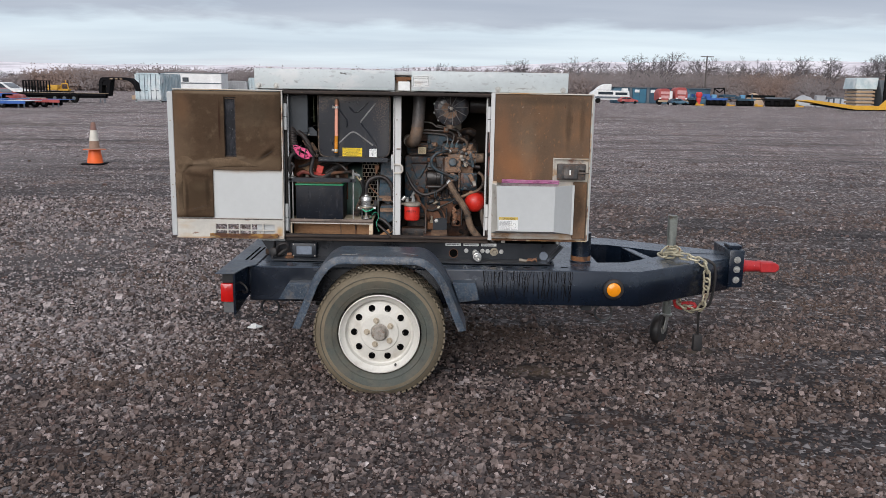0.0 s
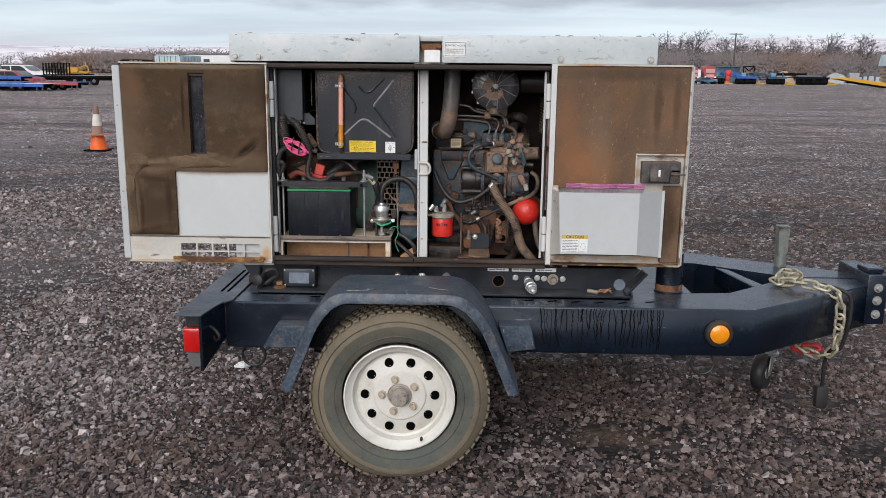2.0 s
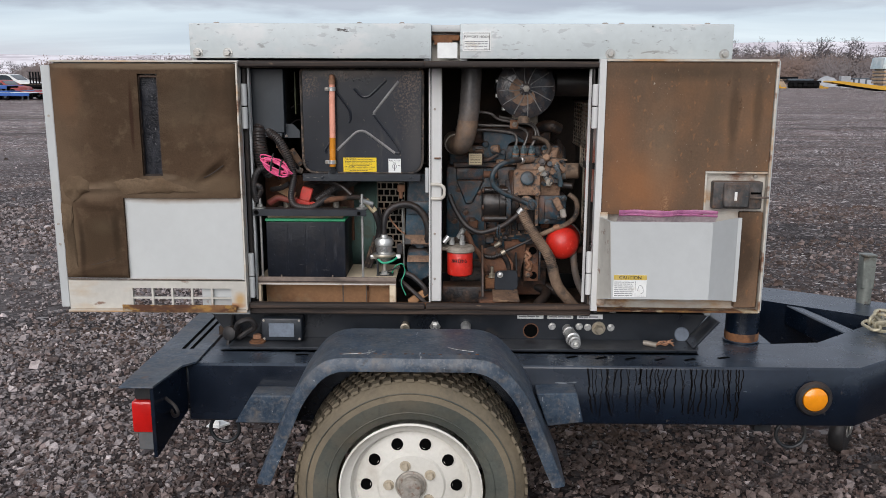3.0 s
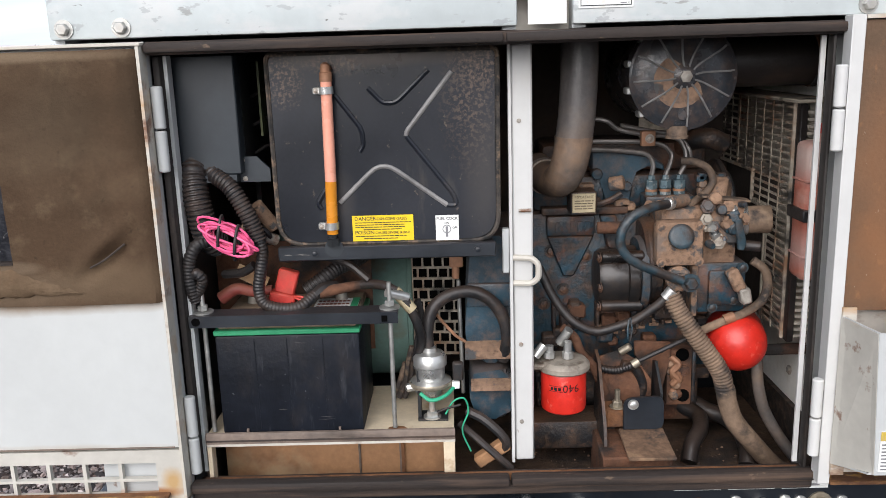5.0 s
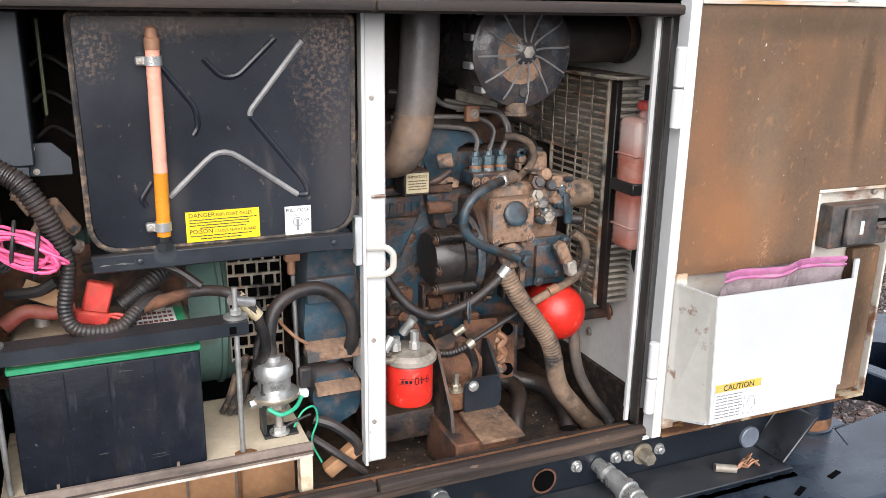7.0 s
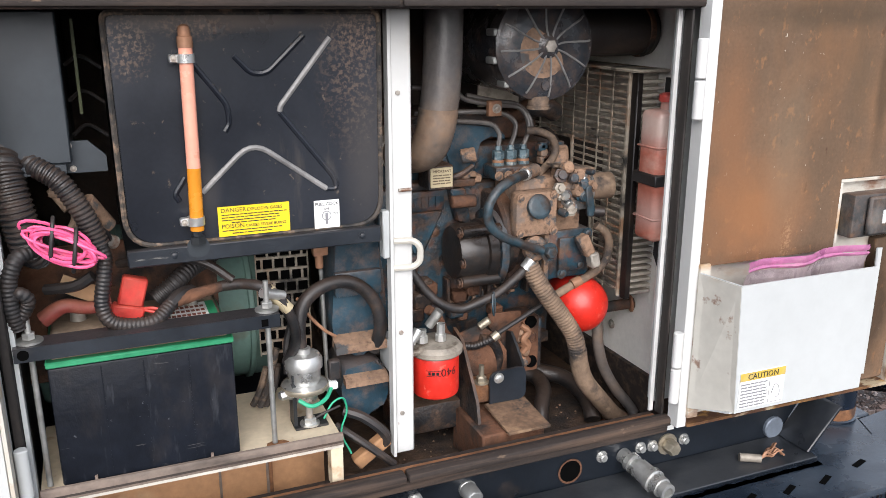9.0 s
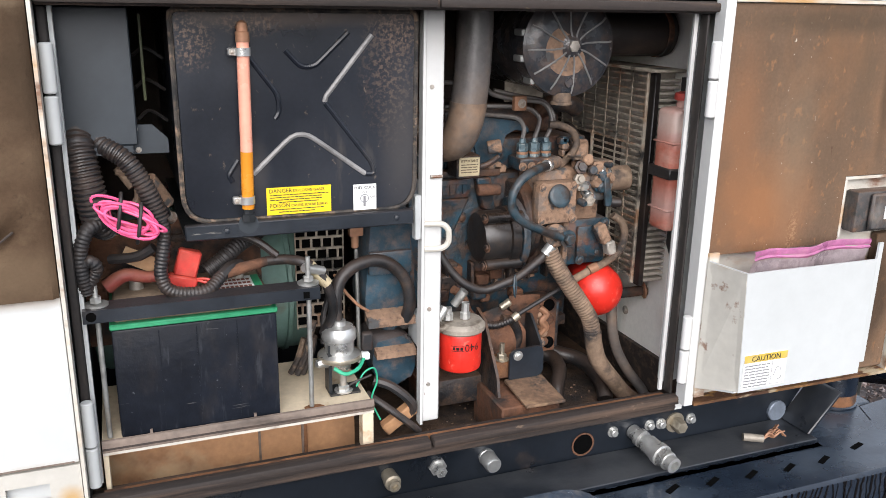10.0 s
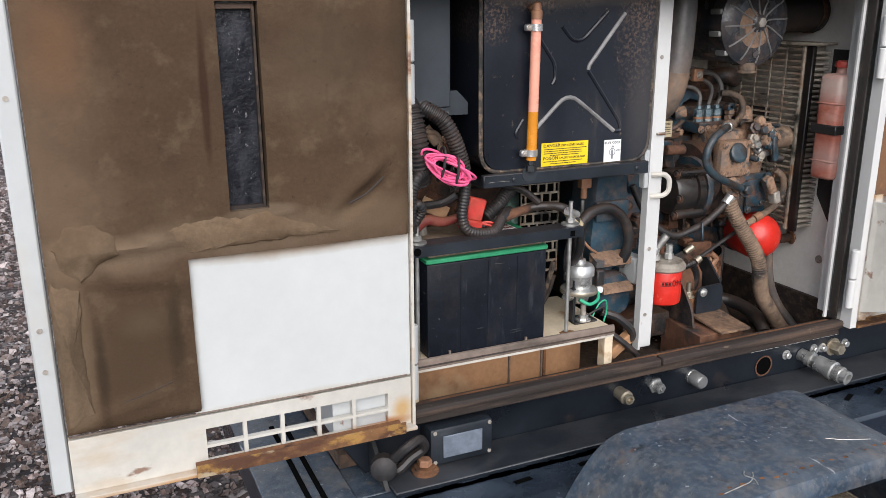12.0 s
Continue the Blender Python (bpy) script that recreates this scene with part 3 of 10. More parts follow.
M["red_paint"] = mat("red_paint", (0.42, 0.022, 0.025), 0.45, var=0.2, scale=20.0, bump=0.08, stains=(((0.05, 0.02, 0.02), 18.0, 0.62, 0.72), ((0.62, 0.30, 0.30), 26.0, 0.66, 0.72)))
M["filter_red"] = mat("filter_red", (0.60, 0.024, 0.014), 0.42, var=0.14, scale=20.0, bump=0.05, coat=0.08, stains=(((0.75, 0.14, 0.10), 60.0, 0.62, 0.70, (1, 1, 1), 0.6), ((0.30, 0.010, 0.008), 24.0, 0.58, 0.70, (1, 1, 1), 0.5)))
M["lens_red"] = mat("lens_red", (0.52, 0.010, 0.008), 0.15, var=0.1, scale=30.0, bump=0.05, coat=0.5)
M["lens_amber"] = mat("lens_amber", (0.80, 0.27, 0.008), 0.15, var=0.08, scale=30.0, bump=0.05, coat=0.5)
M["engine_blue"] = mat("engine_blue", (0.013, 0.045, 0.067), 0.42, var=0.4, scale=22.0, fine=120.0, bump=0.25, dust=(DUST, 0.42), stains=(((0.007, 0.008, 0.010), 17.0, 0.44, 0.56, (1, 1, 1), 0.85), ((0.12, 0.046, 0.022), 24.0, 0.54, 0.66, (1, 1, 1), 0.75)))
M["cowl_blue"] = mat("cowl_blue", (0.016, 0.047, 0.070), 0.45, var=0.3, scale=10.0, bump=0.12, dust=(DUST, 0.40), stains=(((0.01, 0.02, 0.03), 12.0, 0.52, 0.66, (1, 1, 1), 0.6),))
M["engine_dark"] = mat("engine_dark", (0.013, 0.014, 0.016), 0.5, var=0.4, scale=14.0, fine=120.0, bump=0.3, dust=(DUST, 0.40), stains=(((0.14, 0.055, 0.027), 10.0, 0.50, 0.68, (1, 1, 1), 0.8), ((0.22, 0.12, 0.07), 40.0, 0.60, 0.70, (1, 1, 1), 0.5)))
M["starter_black"] = mat("starter_black", (0.011, 0.0105, 0.0105), 0.36, var=0.35, scale=12.0, bump=0.06, dust=(DUST, 0.12), stains=(((0.07, 0.032, 0.018), 7.0, 0.52, 0.72, (1, 1, 1), 0.6),))
M["engine_dusty"] = mat("engine_dusty", (0.255, 0.158, 0.102), 0.85, var=0.35, scale=16.0, fine=120.0, bump=0.3, stains=(((0.02, 0.045, 0.06), 26.0, 0.55, 0.62, (1, 1, 1), 0.8), ((0.060, 0.034, 0.023), 70.0, 0.54, 0.66, (1, 1, 1), 0.6), ((0.10, 0.105, 0.105), 20.0, 0.56, 0.66, (1, 1, 1), 0.5)))
M["mount_dusty"] = mat("mount_dusty", (0.15, 0.090, 0.055), 0.85, var=0.4, scale=22.0, bump=0.2, stains=(((0.03, 0.026, 0.024), 26.0, 0.52, 0.66), ((0.30, 0.19, 0.11), 18.0, 0.54, 0.68)))
M["rusty_iron"] = mat("rusty_iron", (0.120, 0.054, 0.029), 0.85, var=0.4, scale=20.0, bump=0.35, stains=(((0.02, 0.018, 0.017), 14.0, 0.48, 0.66),))
M["elbow_dusty"] = mat("elbow_dusty", (0.120, 0.098, 0.082), 0.6, var=0.35, scale=12.0, bump=0.15, dust=(DUST, 0.3), stains=(((0.235, 0.145, 0.088), 13.0, 0.42, 0.62, (1, 1, 1), 0.75), ((0.045, 0.042, 0.040), 17.0, 0.55, 0.68, (1, 1, 1), 0.7)))
M["latch_dusty"] = mat("latch_dusty", (0.034, 0.035, 0.036), 0.55, var=0.35, scale=14.0, bump=0.12, dust=(DUST, 0.4), stains=(((0.20, 0.185, 0.17), 26.0, 0.48, 0.68, (1, 1, 0.6), 0.6), ((0.16, 0.09, 0.05), 40.0, 0.60, 0.68, (1, 1, 1), 0.6)))
M["pipe_black"] = mat("pipe_black", (0.105, 0.096, 0.092), 0.42, var=0.35, scale=9.0, bump=0.12, stains=(((0.20, 0.135, 0.09), 8.0, 0.46, 0.70, (1, 1, 1), 0.65), ((0.045, 0.043, 0.042), 10.0, 0.54, 0.70, (1, 1, 1), 0.7)))
M["aircl_black"] = mat("aircl_black", (0.030, 0.034, 0.040), 0.24, var=0.35, scale=20.0, bump=0.12, dust=(DUST, 0.30))
M["rib_pale"] = mat("rib_pale", (0.20, 0.195, 0.19), 0.45, var=0.35, scale=18.0, bump=0.05)
M["grille_steel"] = mat("grille_steel", (0.40, 0.35, 0.28), 0.7, var=0.35, scale=12.0, bump=0.15, stains=((DUST, 12.0, 0.48, 0.64), ((0.03, 0.028, 0.026), 16.0, 0.52, 0.66)))
M["fin_alu"] = mat("fin_alu", (0.42, 0.38, 0.32), 0.6, metal=0.2, var=0.3, scale=16.0, bump=0.1)
M["bottle"] = mat("bottle", (0.40, 0.125, 0.085), 0.4, var=0.25, scale=14.0, bump=0.05, origin=(1.53, 5.60, 1.06), stains=(((0.52, 0.36, 0.30), 10.0, 0.48, 0.66, (0.6, 1, 1.6), 0.7), ((0.30, 0.05, 0.03), 14.0, 0.56, 0.70, (1, 1, 0.6), 0.6)),
                  spots=(((0.56, 0.45, 0.40), (1.53, 1.275), (0.06, 0.045), 0.9, 0.8, 0), ((0.50, 0.36, 0.32), (1.53, 1.11), (0.06, 0.035), 0.9, 0.6, 0)))
M["red_cap"] = mat("red_cap", (0.48, 0.07, 0.055), 0.45, var=0.15, scale=30.0, bump=0.05)
M["battery_case"] = mat("battery_case", (0.0065, 0.0085, 0.0135), 0.5, spec=0.22, var=0.35, scale=6.0, fine=60.0, bump=0.12, stains=(((0.055, 0.06, 0.07), 26.0, 0.60, 0.74, (2.5, 1, 0.4), 0.55), ((0.20, 0.21, 0.22), 70.0, 0.69, 0.74, (1, 1, 1), 0.6), ((0.16, 0.15, 0.14), 34.0, 0.66, 0.70, (0.25, 1, 3.0), 0.5), ((0.08, 0.065, 0.055), 9.0, 0.56, 0.76, (1, 1, 0.5), 0.35)))
M["green_plastic"] = mat("green_plastic", (0.03, 0.26, 0.12), 0.45, var=0.15, scale=20.0, bump=0.03)
M["battery_top"] = mat("battery_top", (0.26, 0.19, 0.13), 0.85, var=0.3, scale=16.0, bump=0.12, stains=(((0.42, 0.36, 0.28), 14.0, 0.55, 0.7),))
M["card"] = mat("card", (0.40, 0.215, 0.105), 0.8, var=0.2, scale=8.0, bump=0.1, stains=(((0.20, 0.105, 0.055), 7.0, 0.48, 0.68), ((0.44, 0.33, 0.20), 5.0, 0.54, 0.70)))
M["tray_cream"] = mat("tray_cream", (0.60, 0.50, 0.36), 0.6, var=0.15, scale=8.0, bump=0.08, stains=(((0.34, 0.17, 0.07), 12.0, 0.60, 0.72),))
M["tray_grey"] = mat("tray_grey", (0.17, 0.130, 0.105), 0.7, var=0.3, scale=12.0, bump=0.12, stains=(((0.06, 0.045, 0.036), 16.0, 0.5, 0.66, (0.3, 1, 1)),))
M["dirt_floor"] = mat("dirt_floor", (0.095, 0.056, 0.034), 0.95, var=0.4, scale=12.0, bump=0.5, stains=(((0.018, 0.014, 0.012), 8.0, 0.45, 0.65), ((0.17, 0.11, 0.07), 40.0, 0.66, 0.74)))
M["inner_white"] = mat("inner_white", (0.74, 0.71, 0.66), 0.55, var=0.1, scale=4.0, bump=0.05, stains=(((0.36, 0.24, 0.13), 4.0, 0.56, 0.76, (1, 1, 0.5), 0.6), (RUST, 22.0, 0.70, 0.74, (1, 1, 0.6), 0.8)))
M["inner_dark"] = mat("inner_dark", (0.045, 0.034, 0.028), 0.9, var=0.3, scale=6.0, bump=0.2, stains=(((0.09, 0.055, 0.036), 5.0, 0.52, 0.72),))
M["pale_green"] = mat("pale_green", (0.17, 0.28, 0.24), 0.6, var=0.15, scale=8.0, bump=0.05, stains=(((0.16, 0.12, 0.08), 8.0, 0.52, 0.72),))
M["olive_strip"] = mat("olive_strip", (0.10, 0.115, 0.050), 0.6, var=0.2, scale=20.0, bump=0.05)
M["pink_wire"] = mat("pink_wire", (0.78, 0.11, 0.26), 0.45, var=0.12, scale=40.0, bump=0.0, stains=(((0.45, 0.16, 0.18), 16.0, 0.6, 0.72),))
M["red_plastic"] = mat("red_plastic", (0.50, 0.040, 0.030), 0.5, var=0.25, scale=30.0, bump=0.1, dust=(DUST, 0.28))
M["red_dirty"] = mat("red_dirty", (0.19, 0.032, 0.024), 0.7, var=0.3, scale=18.0, bump=0.1, dust=(DUST, 0.45))
M["orange_tube"] = mat("orange_tube", (0.62, 0.235, 0.020), 0.25, var=0.08, scale=20.0, bump=0.02, coat=0.3)
M["clear_tube"] = mat("clear_tube", (0.74, 0.33, 0.235), 0.25, var=0.08, scale=14.0, bump=0.02, coat=0.3)
M["copper_dusty"] = mat("copper_dusty", (0.30, 0.155, 0.09), 0.6, metal=0.3, var=0.25, scale=30.0, bump=0.1)
M["label_yellow"] = mat("label_yellow", (0.80, 0.56, 0.010), 0.5, var=0.06, scale=20.0, bump=0.02, stains=(((0.45, 0.30, 0.05), 20.0, 0.66, 0.76),))
M["label_white"] = mat("label_white", (0.76, 0.77, 0.75), 0.5, var=0.06, scale=20.0, bump=0.02, stains=(((0.5, 0.42, 0.32), 16.0, 0.62, 0.76),))
M["label_cream"] = mat("label_cream", (0.42, 0.35, 0.22), 0.6, var=0.15, scale=30.0, bump=0.02)
M["ink"] = mat("ink", (0.02, 0.02, 0.022), 0.6, var=0.1, bump=0.0)
M["ink_grey"] = mat("ink_grey", (0.20, 0.20, 0.21), 0.6, var=0.1, bump=0.0)
M["ink_brown"] = mat("ink_brown", (0.10, 0.07, 0.04), 0.6, var=0.1, bump=0.0)
M["magenta_bag"] = mat("magenta_bag", (0.64, 0.24, 0.46), 0.35, var=0.2, scale=18.0, bump=0.1, coat=0.3, stains=(((0.75, 0.45, 0.55), 16.0, 0.56, 0.72, (0.4, 1, 2)),))
M["bag_clear"] = mat("bag_clear", (0.50, 0.42, 0.44), 0.3, var=0.2, scale=22.0, bump=0.2, bump_scale=60.0, coat=0.3, stains=(((0.30, 0.22, 0.20), 18.0, 0.52, 0.70, (0.5, 1, 1.5), 0.6),))
M["grey_plate"] = mat("grey_plate", (0.17, 0.20, 0.245), 0.45, metal=0.3, var=0.2, scale=40.0, bump=0.05)
M["grey_hose"] = mat("grey_hose", (0.10, 0.105, 0.11), 0.7, var=0.2, scale=20.0, bump=0.1, dust=(DUST, 0.2))
M["green_wire"] = mat("green_wire", (0.03, 0.36, 0.20), 0.5, var=0.1, scale=40.0, bump=0.0)
M["cone_orange"] = mat("cone_orange", (0.78, 0.12, 0.015), 0.55, var=0.15, scale=6.0, bump=0.05)
M["cone_faded"] = mat("cone_faded", (0.27, 0.17, 0.12), 0.7, var=0.2, scale=6.0, bump=0.05)
M["cone_tip"] = mat("cone_tip", (0.22, 0.12, 0.095), 0.7, var=0.2, scale=6.0, bump=0.05)
M["cone_white"] = mat("cone_white", (0.60, 0.57, 0.50), 0.6, var=0.15, scale=8.0, bump=0.05)

# ---- mesh tools ----
ORIGIN = {}


def B():
    return bmesh.new()


def thing(name, loc, label, category, group="", kind=""):
    ob = new(name)
    ob.location = loc
    ob.empty_display_size = 0.1
    ORIGIN[ob] = Vector(loc)
    return tagged(ob, label, category, group, kind)


def finish(bm, sharp=38.0):
    bmesh.ops.recalc_face_normals(bm, faces=bm.faces)
    for f in bm.faces:
        f.smooth = True
    lim = radians(sharp)
    for e in bm.edges:
        if len(e.link_faces) != 2 or e.calc_face_angle(0.0) > lim:
            e.smooth = False


def part(name, bm, material, parent=None, label="", kind="", category=""):
    """Links a bmesh, given in world places, as one mesh under a thing or under a part."""
    finish(bm)
    o = ORIGIN.get(parent, Vector((0, 0, 0)))
    if parent is not None:
        bmesh.ops.translate(bm, verts=bm.verts, vec=-o)
    me = bpy.data.meshes.new(name)
    bm.to_mesh(me)
    bm.free()
    me.materials.append(M[material] if isinstance(material, str) else material)
    ob = new(name, me)
    ob.parent = parent
    ORIGIN[ob] = o
    return tagged(ob, label, category, "", kind)


def box(bm, x0, x1, y0, y1, z0, z1, bev=0.0, seg=1, m=None):
    vs = [bm.verts.new((x, y, z)) for x in (x0, x1) for y in (y0, y1) for z in (z0, z1)]
    fs = [bm.faces.new([vs[i] for i in q]) for q in ((0, 1, 3, 2), (4, 6, 7, 5), (0, 4, 5, 1), (2, 3, 7, 6), (0, 2, 6, 4), (1, 5, 7, 3))]
    if m is not None:
        for v in vs:
            v.co = m @ v.co
    if bev:
        es = list({e for f in fs for e in f.edges})
        bmesh.ops.bevel(bm, geom=es + vs, offset=bev, segments=seg, affect="EDGES", profile=0.5)
    return bm


def prism(bm, pts, axis, a, b, bev=0.0, m=None):
    """A polygon drawn in the two other axes (in x, y, z order), stretched along axis from a to b."""
    def at(p, h):
        if axis == "y":
            return (p[0], h, p[1])
        if axis == "x":
            return (h, p[0], p[1])
        return (p[0], p[1], h)
    lo, hi = [bm.verts.new(at(p, a)) for p in pts], [bm.verts.new(at(p, b)) for p in pts]
    n = len(pts)
    fs = [bm.faces.new(lo), bm.faces.new(hi[::-1])]
    fs += [bm.faces.new((lo[i], lo[(i + 1) % n], hi[(i + 1) % n], hi[i])) for i in range(n)]
    if m is not None:
        for v in lo + hi:
            v.co = m @ v.co
    if bev:
        es = list({e for f in fs for e in f.edges})
        bmesh.ops.bevel(bm, geom=es + lo + hi, offset=bev, segments=1, affect="EDGES", profile=0.5)
    return bm


def basis(d):
    d = Vector(d).normalized()
    u = d.cross(Vector((0, 0, 1)))
    if u.length < 1e-3:
        u = d.cross(Vector((1, 0, 0)))
    u.normalize()
    return d, u, d.cross(u)


def lathe(bm, prof, centre, axis, seg=24, cap=True):
    """prof: (radius, distance along the axis) from one end to the other."""
    d, u, v = basis(axis)
    c = Vector(centre)
    rings = []
    for r, h in prof:
        if r < 1e-5:
            rings.append([bm.verts.new(c + d * h)])
        else:
            rings.append([bm.verts.new(c + d * h + (u * math.cos(2 * math.pi * i / seg) + v * math.sin(2 * math.pi * i / seg)) * r) for i in range(seg)])
    for a, b in zip(rings, rings[1:]):
        for i in range(seg):
            j = (i + 1) % seg
            if len(a) == 1 and len(b) > 1:
                bm.faces.new((a[0], b[j], b[i]))
            elif len(b) == 1 and len(a) > 1:
                bm.faces.new((a[i], a[j], b[0]))
            elif len(a) > 1:
                bm.faces.new((a[i], a[j], b[j], b[i]))
    if cap:
        for r in (rings[0], rings[-1]):
            if len(r) > 2:
                bm.faces.new(r)
    return bm


def rod(bm, p0, p1, r, seg=12, r2=None, bev=0.0):
    p0, p1 = Vector(p0), Vector(p1)
    n = (p1 - p0).length
    r2 = r if r2 is None else r2
    prof = [(r, 0), (r2, n)] if not bev else [(r - bev, 0), (r, bev), (r2, n - bev), (r2 - bev, n)]
    return lathe(bm, prof, p0, p1 - p0, seg)


def spline(pts, n=6):
    P = [Vector(p) for p in pts]
    P = [2 * P[0] - P[1]] + P + [2 * P[-1] - P[-2]]
    out = []
    for i in range(1, len(P) - 2):
        a, b, c, d = P[i - 1:i + 3]
        for k in range(n):
            t = k / n
            out.append(0.5 * (2 * b + (c - a) * t + (2 * a - 5 * b + 4 * c - d) * t * t + (3 * b - a - 3 * c + d) * t ** 3))
    return out + [P[-2]]


def tube(bm, pts, r, seg=10, n=6, pitch=0.0, amp=0.0, smooth=True, closed=False, r_end=None):
    """A hose along points; pitch and amp give it ribs."""
    P = spline(pts, n) if smooth else [Vector(p) for p in pts]
    if pitch:
        acc, Q, step = 0.0, [P[0]], pitch / 4
        for a, b in zip(P, P[1:]):
            ln = (b - a).length
            while acc + ln >= step * len(Q):
                Q.append(a.lerp(b, (step * len(Q) - acc) / max(ln, 1e-9)))
            acc += ln
        P = Q
    u = None
    rings = []
    for i, p in enumerate(P):
        d = (P[min(i + 1, len(P) - 1)] - P[max(i - 1, 0)]).normalized()
        if u is None:
            _, u, _ = basis(d)
        u = (u - d * u.dot(d)).normalized()
        v = d.cross(u)
        rr = r if r_end is None else r + (r_end - r) * i / max(1, len(P) - 1)
        if pitch:
            rr += amp * (0, 1, 1, 0)[i % 4]
        rings.append([bm.verts.new(p + (u * math.cos(2 * math.pi * k / seg) + v * math.sin(2 * math.pi * k / seg)) * rr) for k in range(seg)])
    for a, b in zip(rings, rings[1:]):
        for i in range(seg):
            bm.faces.new((a[i], a[(i + 1) % seg], b[(i + 1) % seg], b[i]))
    bm.faces.new(rings[0])
    bm.faces.new(rings[-1])
    return bm


def rounded(pts, r, n=5):
    """The corners of an open or closed outline made round."""
    out = [Vector(pts[0])]
    for a, b, c in zip(pts, pts[1:], pts[2:]):
        a, b, c = Vector(a), Vector(b), Vector(c)
        k = min(r, (a - b).length * 0.45, (c - b).length * 0.45)
        p, q = b + (a - b).normalized() * k, b + (c - b).normalized() * k
        for i in range(n + 1):
            t = i / n
            out.append((1 - t) ** 2 * p + 2 * t * (1 - t) * b + t * t * q)
    return out + [Vector(pts[-1])]


SHARED = {}


def hex_bolt(parent, pos, axis, r, material="zinc", name="bolt", h=None, washer=True, seg=6):
    """A bolt head with its washer; alike bolts share one mesh."""
    h = h or r * 0.8
    key = (name, tuple(axis), r, material, h, washer, seg)
    if key not in SHARED:
        bm = B()
        if washer:
            lathe(bm, [(r * 1.5, 0), (r * 1.5, r * 0.25)], (0, 0, 0), axis, 14)
        lathe(bm, [(r, r * 0.2), (r, h * 0.85), (r * 0.8, h)], (0, 0, 0), axis, seg)
        finish(bm)
        me = bpy.data.meshes.new(name)
        bm.to_mesh(me)
        bm.free()
        me.materials.append(M[material])
        SHARED[key] = me
    ob = new(name, SHARED[key])
    ob.parent = parent
    o = ORIGIN.get(parent, Vector((0, 0, 0)))
    ob.location = Vector(pos) - o
    ORIGIN[ob] = o
    return ob


def lettering(name, text, size, material, parent, m, align="CENTER", bend=None, squeeze=1.0):
    """Words in the built-in font, laid into the plane of m; bend(v) moves each point."""
    cu = bpy.data.curves.new(name, "FONT")
    cu.body, cu.size, cu.align_x, cu.resolution_u = text, size, align, 2
    cu.extrude = 0.0004
    tmp = new(name, cu)
    dg = bpy.context.evaluated_depsgraph_get()
    me = bpy.data.meshes.new_from_object(tmp.evaluated_get(dg))
    bpy.data.objects.remove(tmp)
    bpy.data.curves.remove(cu)
    o = ORIGIN.get(parent, Vector((0, 0, 0)))
    for v in me.vertices:
        p = Vector((v.co.x * squeeze, v.co.y, v.co.z))
        p = m @ p
        if bend:
            p = bend(p)
        v.co = p - o
    me.materials.clear()
    me.materials.append(M[material])
    ob = new(name, me)
    ob.parent = parent
    ORIGIN[ob] = o
    return ob


FACE = Matrix(((1, 0, 0, 0), (0, 0, -1, 0), (0, 1, 0, 0), (0, 0, 0, 1)))  # lies upright, read from -y


def upright(x, y, z, turn=0.0):
    return Matrix.Translation((x, y, z)) @ Matrix.Rotation(radians(turn), 4, "Y") @ FACE


# ---- ground ----
def ground_height(x, y):
    h = 0.018 * noise.noise((x * 0.7, y * 0.7, 0.3)) + 0.009 * noise.noise((x * 2.6, y * 2.6, 1.7)) + 0.005 * noise.noise((x * 7.0, y * 7.0, 4.1))
    near = max(0.0, 1 - max(abs(x - 1.3), abs(y - 5.5)) / 60.0)
    for cx, cy, r in ((0.977, 5.16, 0.35), (0.977, 6.48, 0.35), (2.6, 5.95, 0.2), (-5.40, 17.18, 0.5)):
        k = min(1.0, math.hypot(x - cx, y - cy) / r)
        h *= k * k
    return h * near


def graded(lo, hi, a, b, fine, far):
    """Grid lines: fine between a and b, growing outwards to lo and hi."""
    mid = list(np.arange(a, b + 1e-6, fine))
    up, s, v = [], fine, b
    while v < hi:
        s *= far
        v += s
        up.append(min(v, hi))
    dn, s, v = [], fine, a
    while v > lo:
        s *= far
        v -= s
        dn.append(max(v, lo))
    return dn[::-1] + mid + up


def build_ground():
    xs, ys = graded(-3000, 3000, -4.5, 6.5, 0.045, 1.09), graded(-600, 4000, 2.0, 10.0, 0.045, 1.09)
    verts = [(x, y, ground_height(x, y)) for y in ys for x in xs]
    w = len(xs)
    faces = [(j * w + i, j * w + i + 1, (j + 1) * w + i + 1, (j + 1) * w + i) for j in range(len(ys) - 1) for i in range(w - 1)]
    me = bpy.data.meshes.new("ground")
    me.from_pydata(verts, [], faces)
    me.polygons.foreach_set("use_smooth", [True] * len(faces))
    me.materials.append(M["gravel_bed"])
    return tagged(new("ground", me), "dark brown-grey packed gravel yard, damp and dusty, sky sheen painted in with distance", "ground", kind="structure")


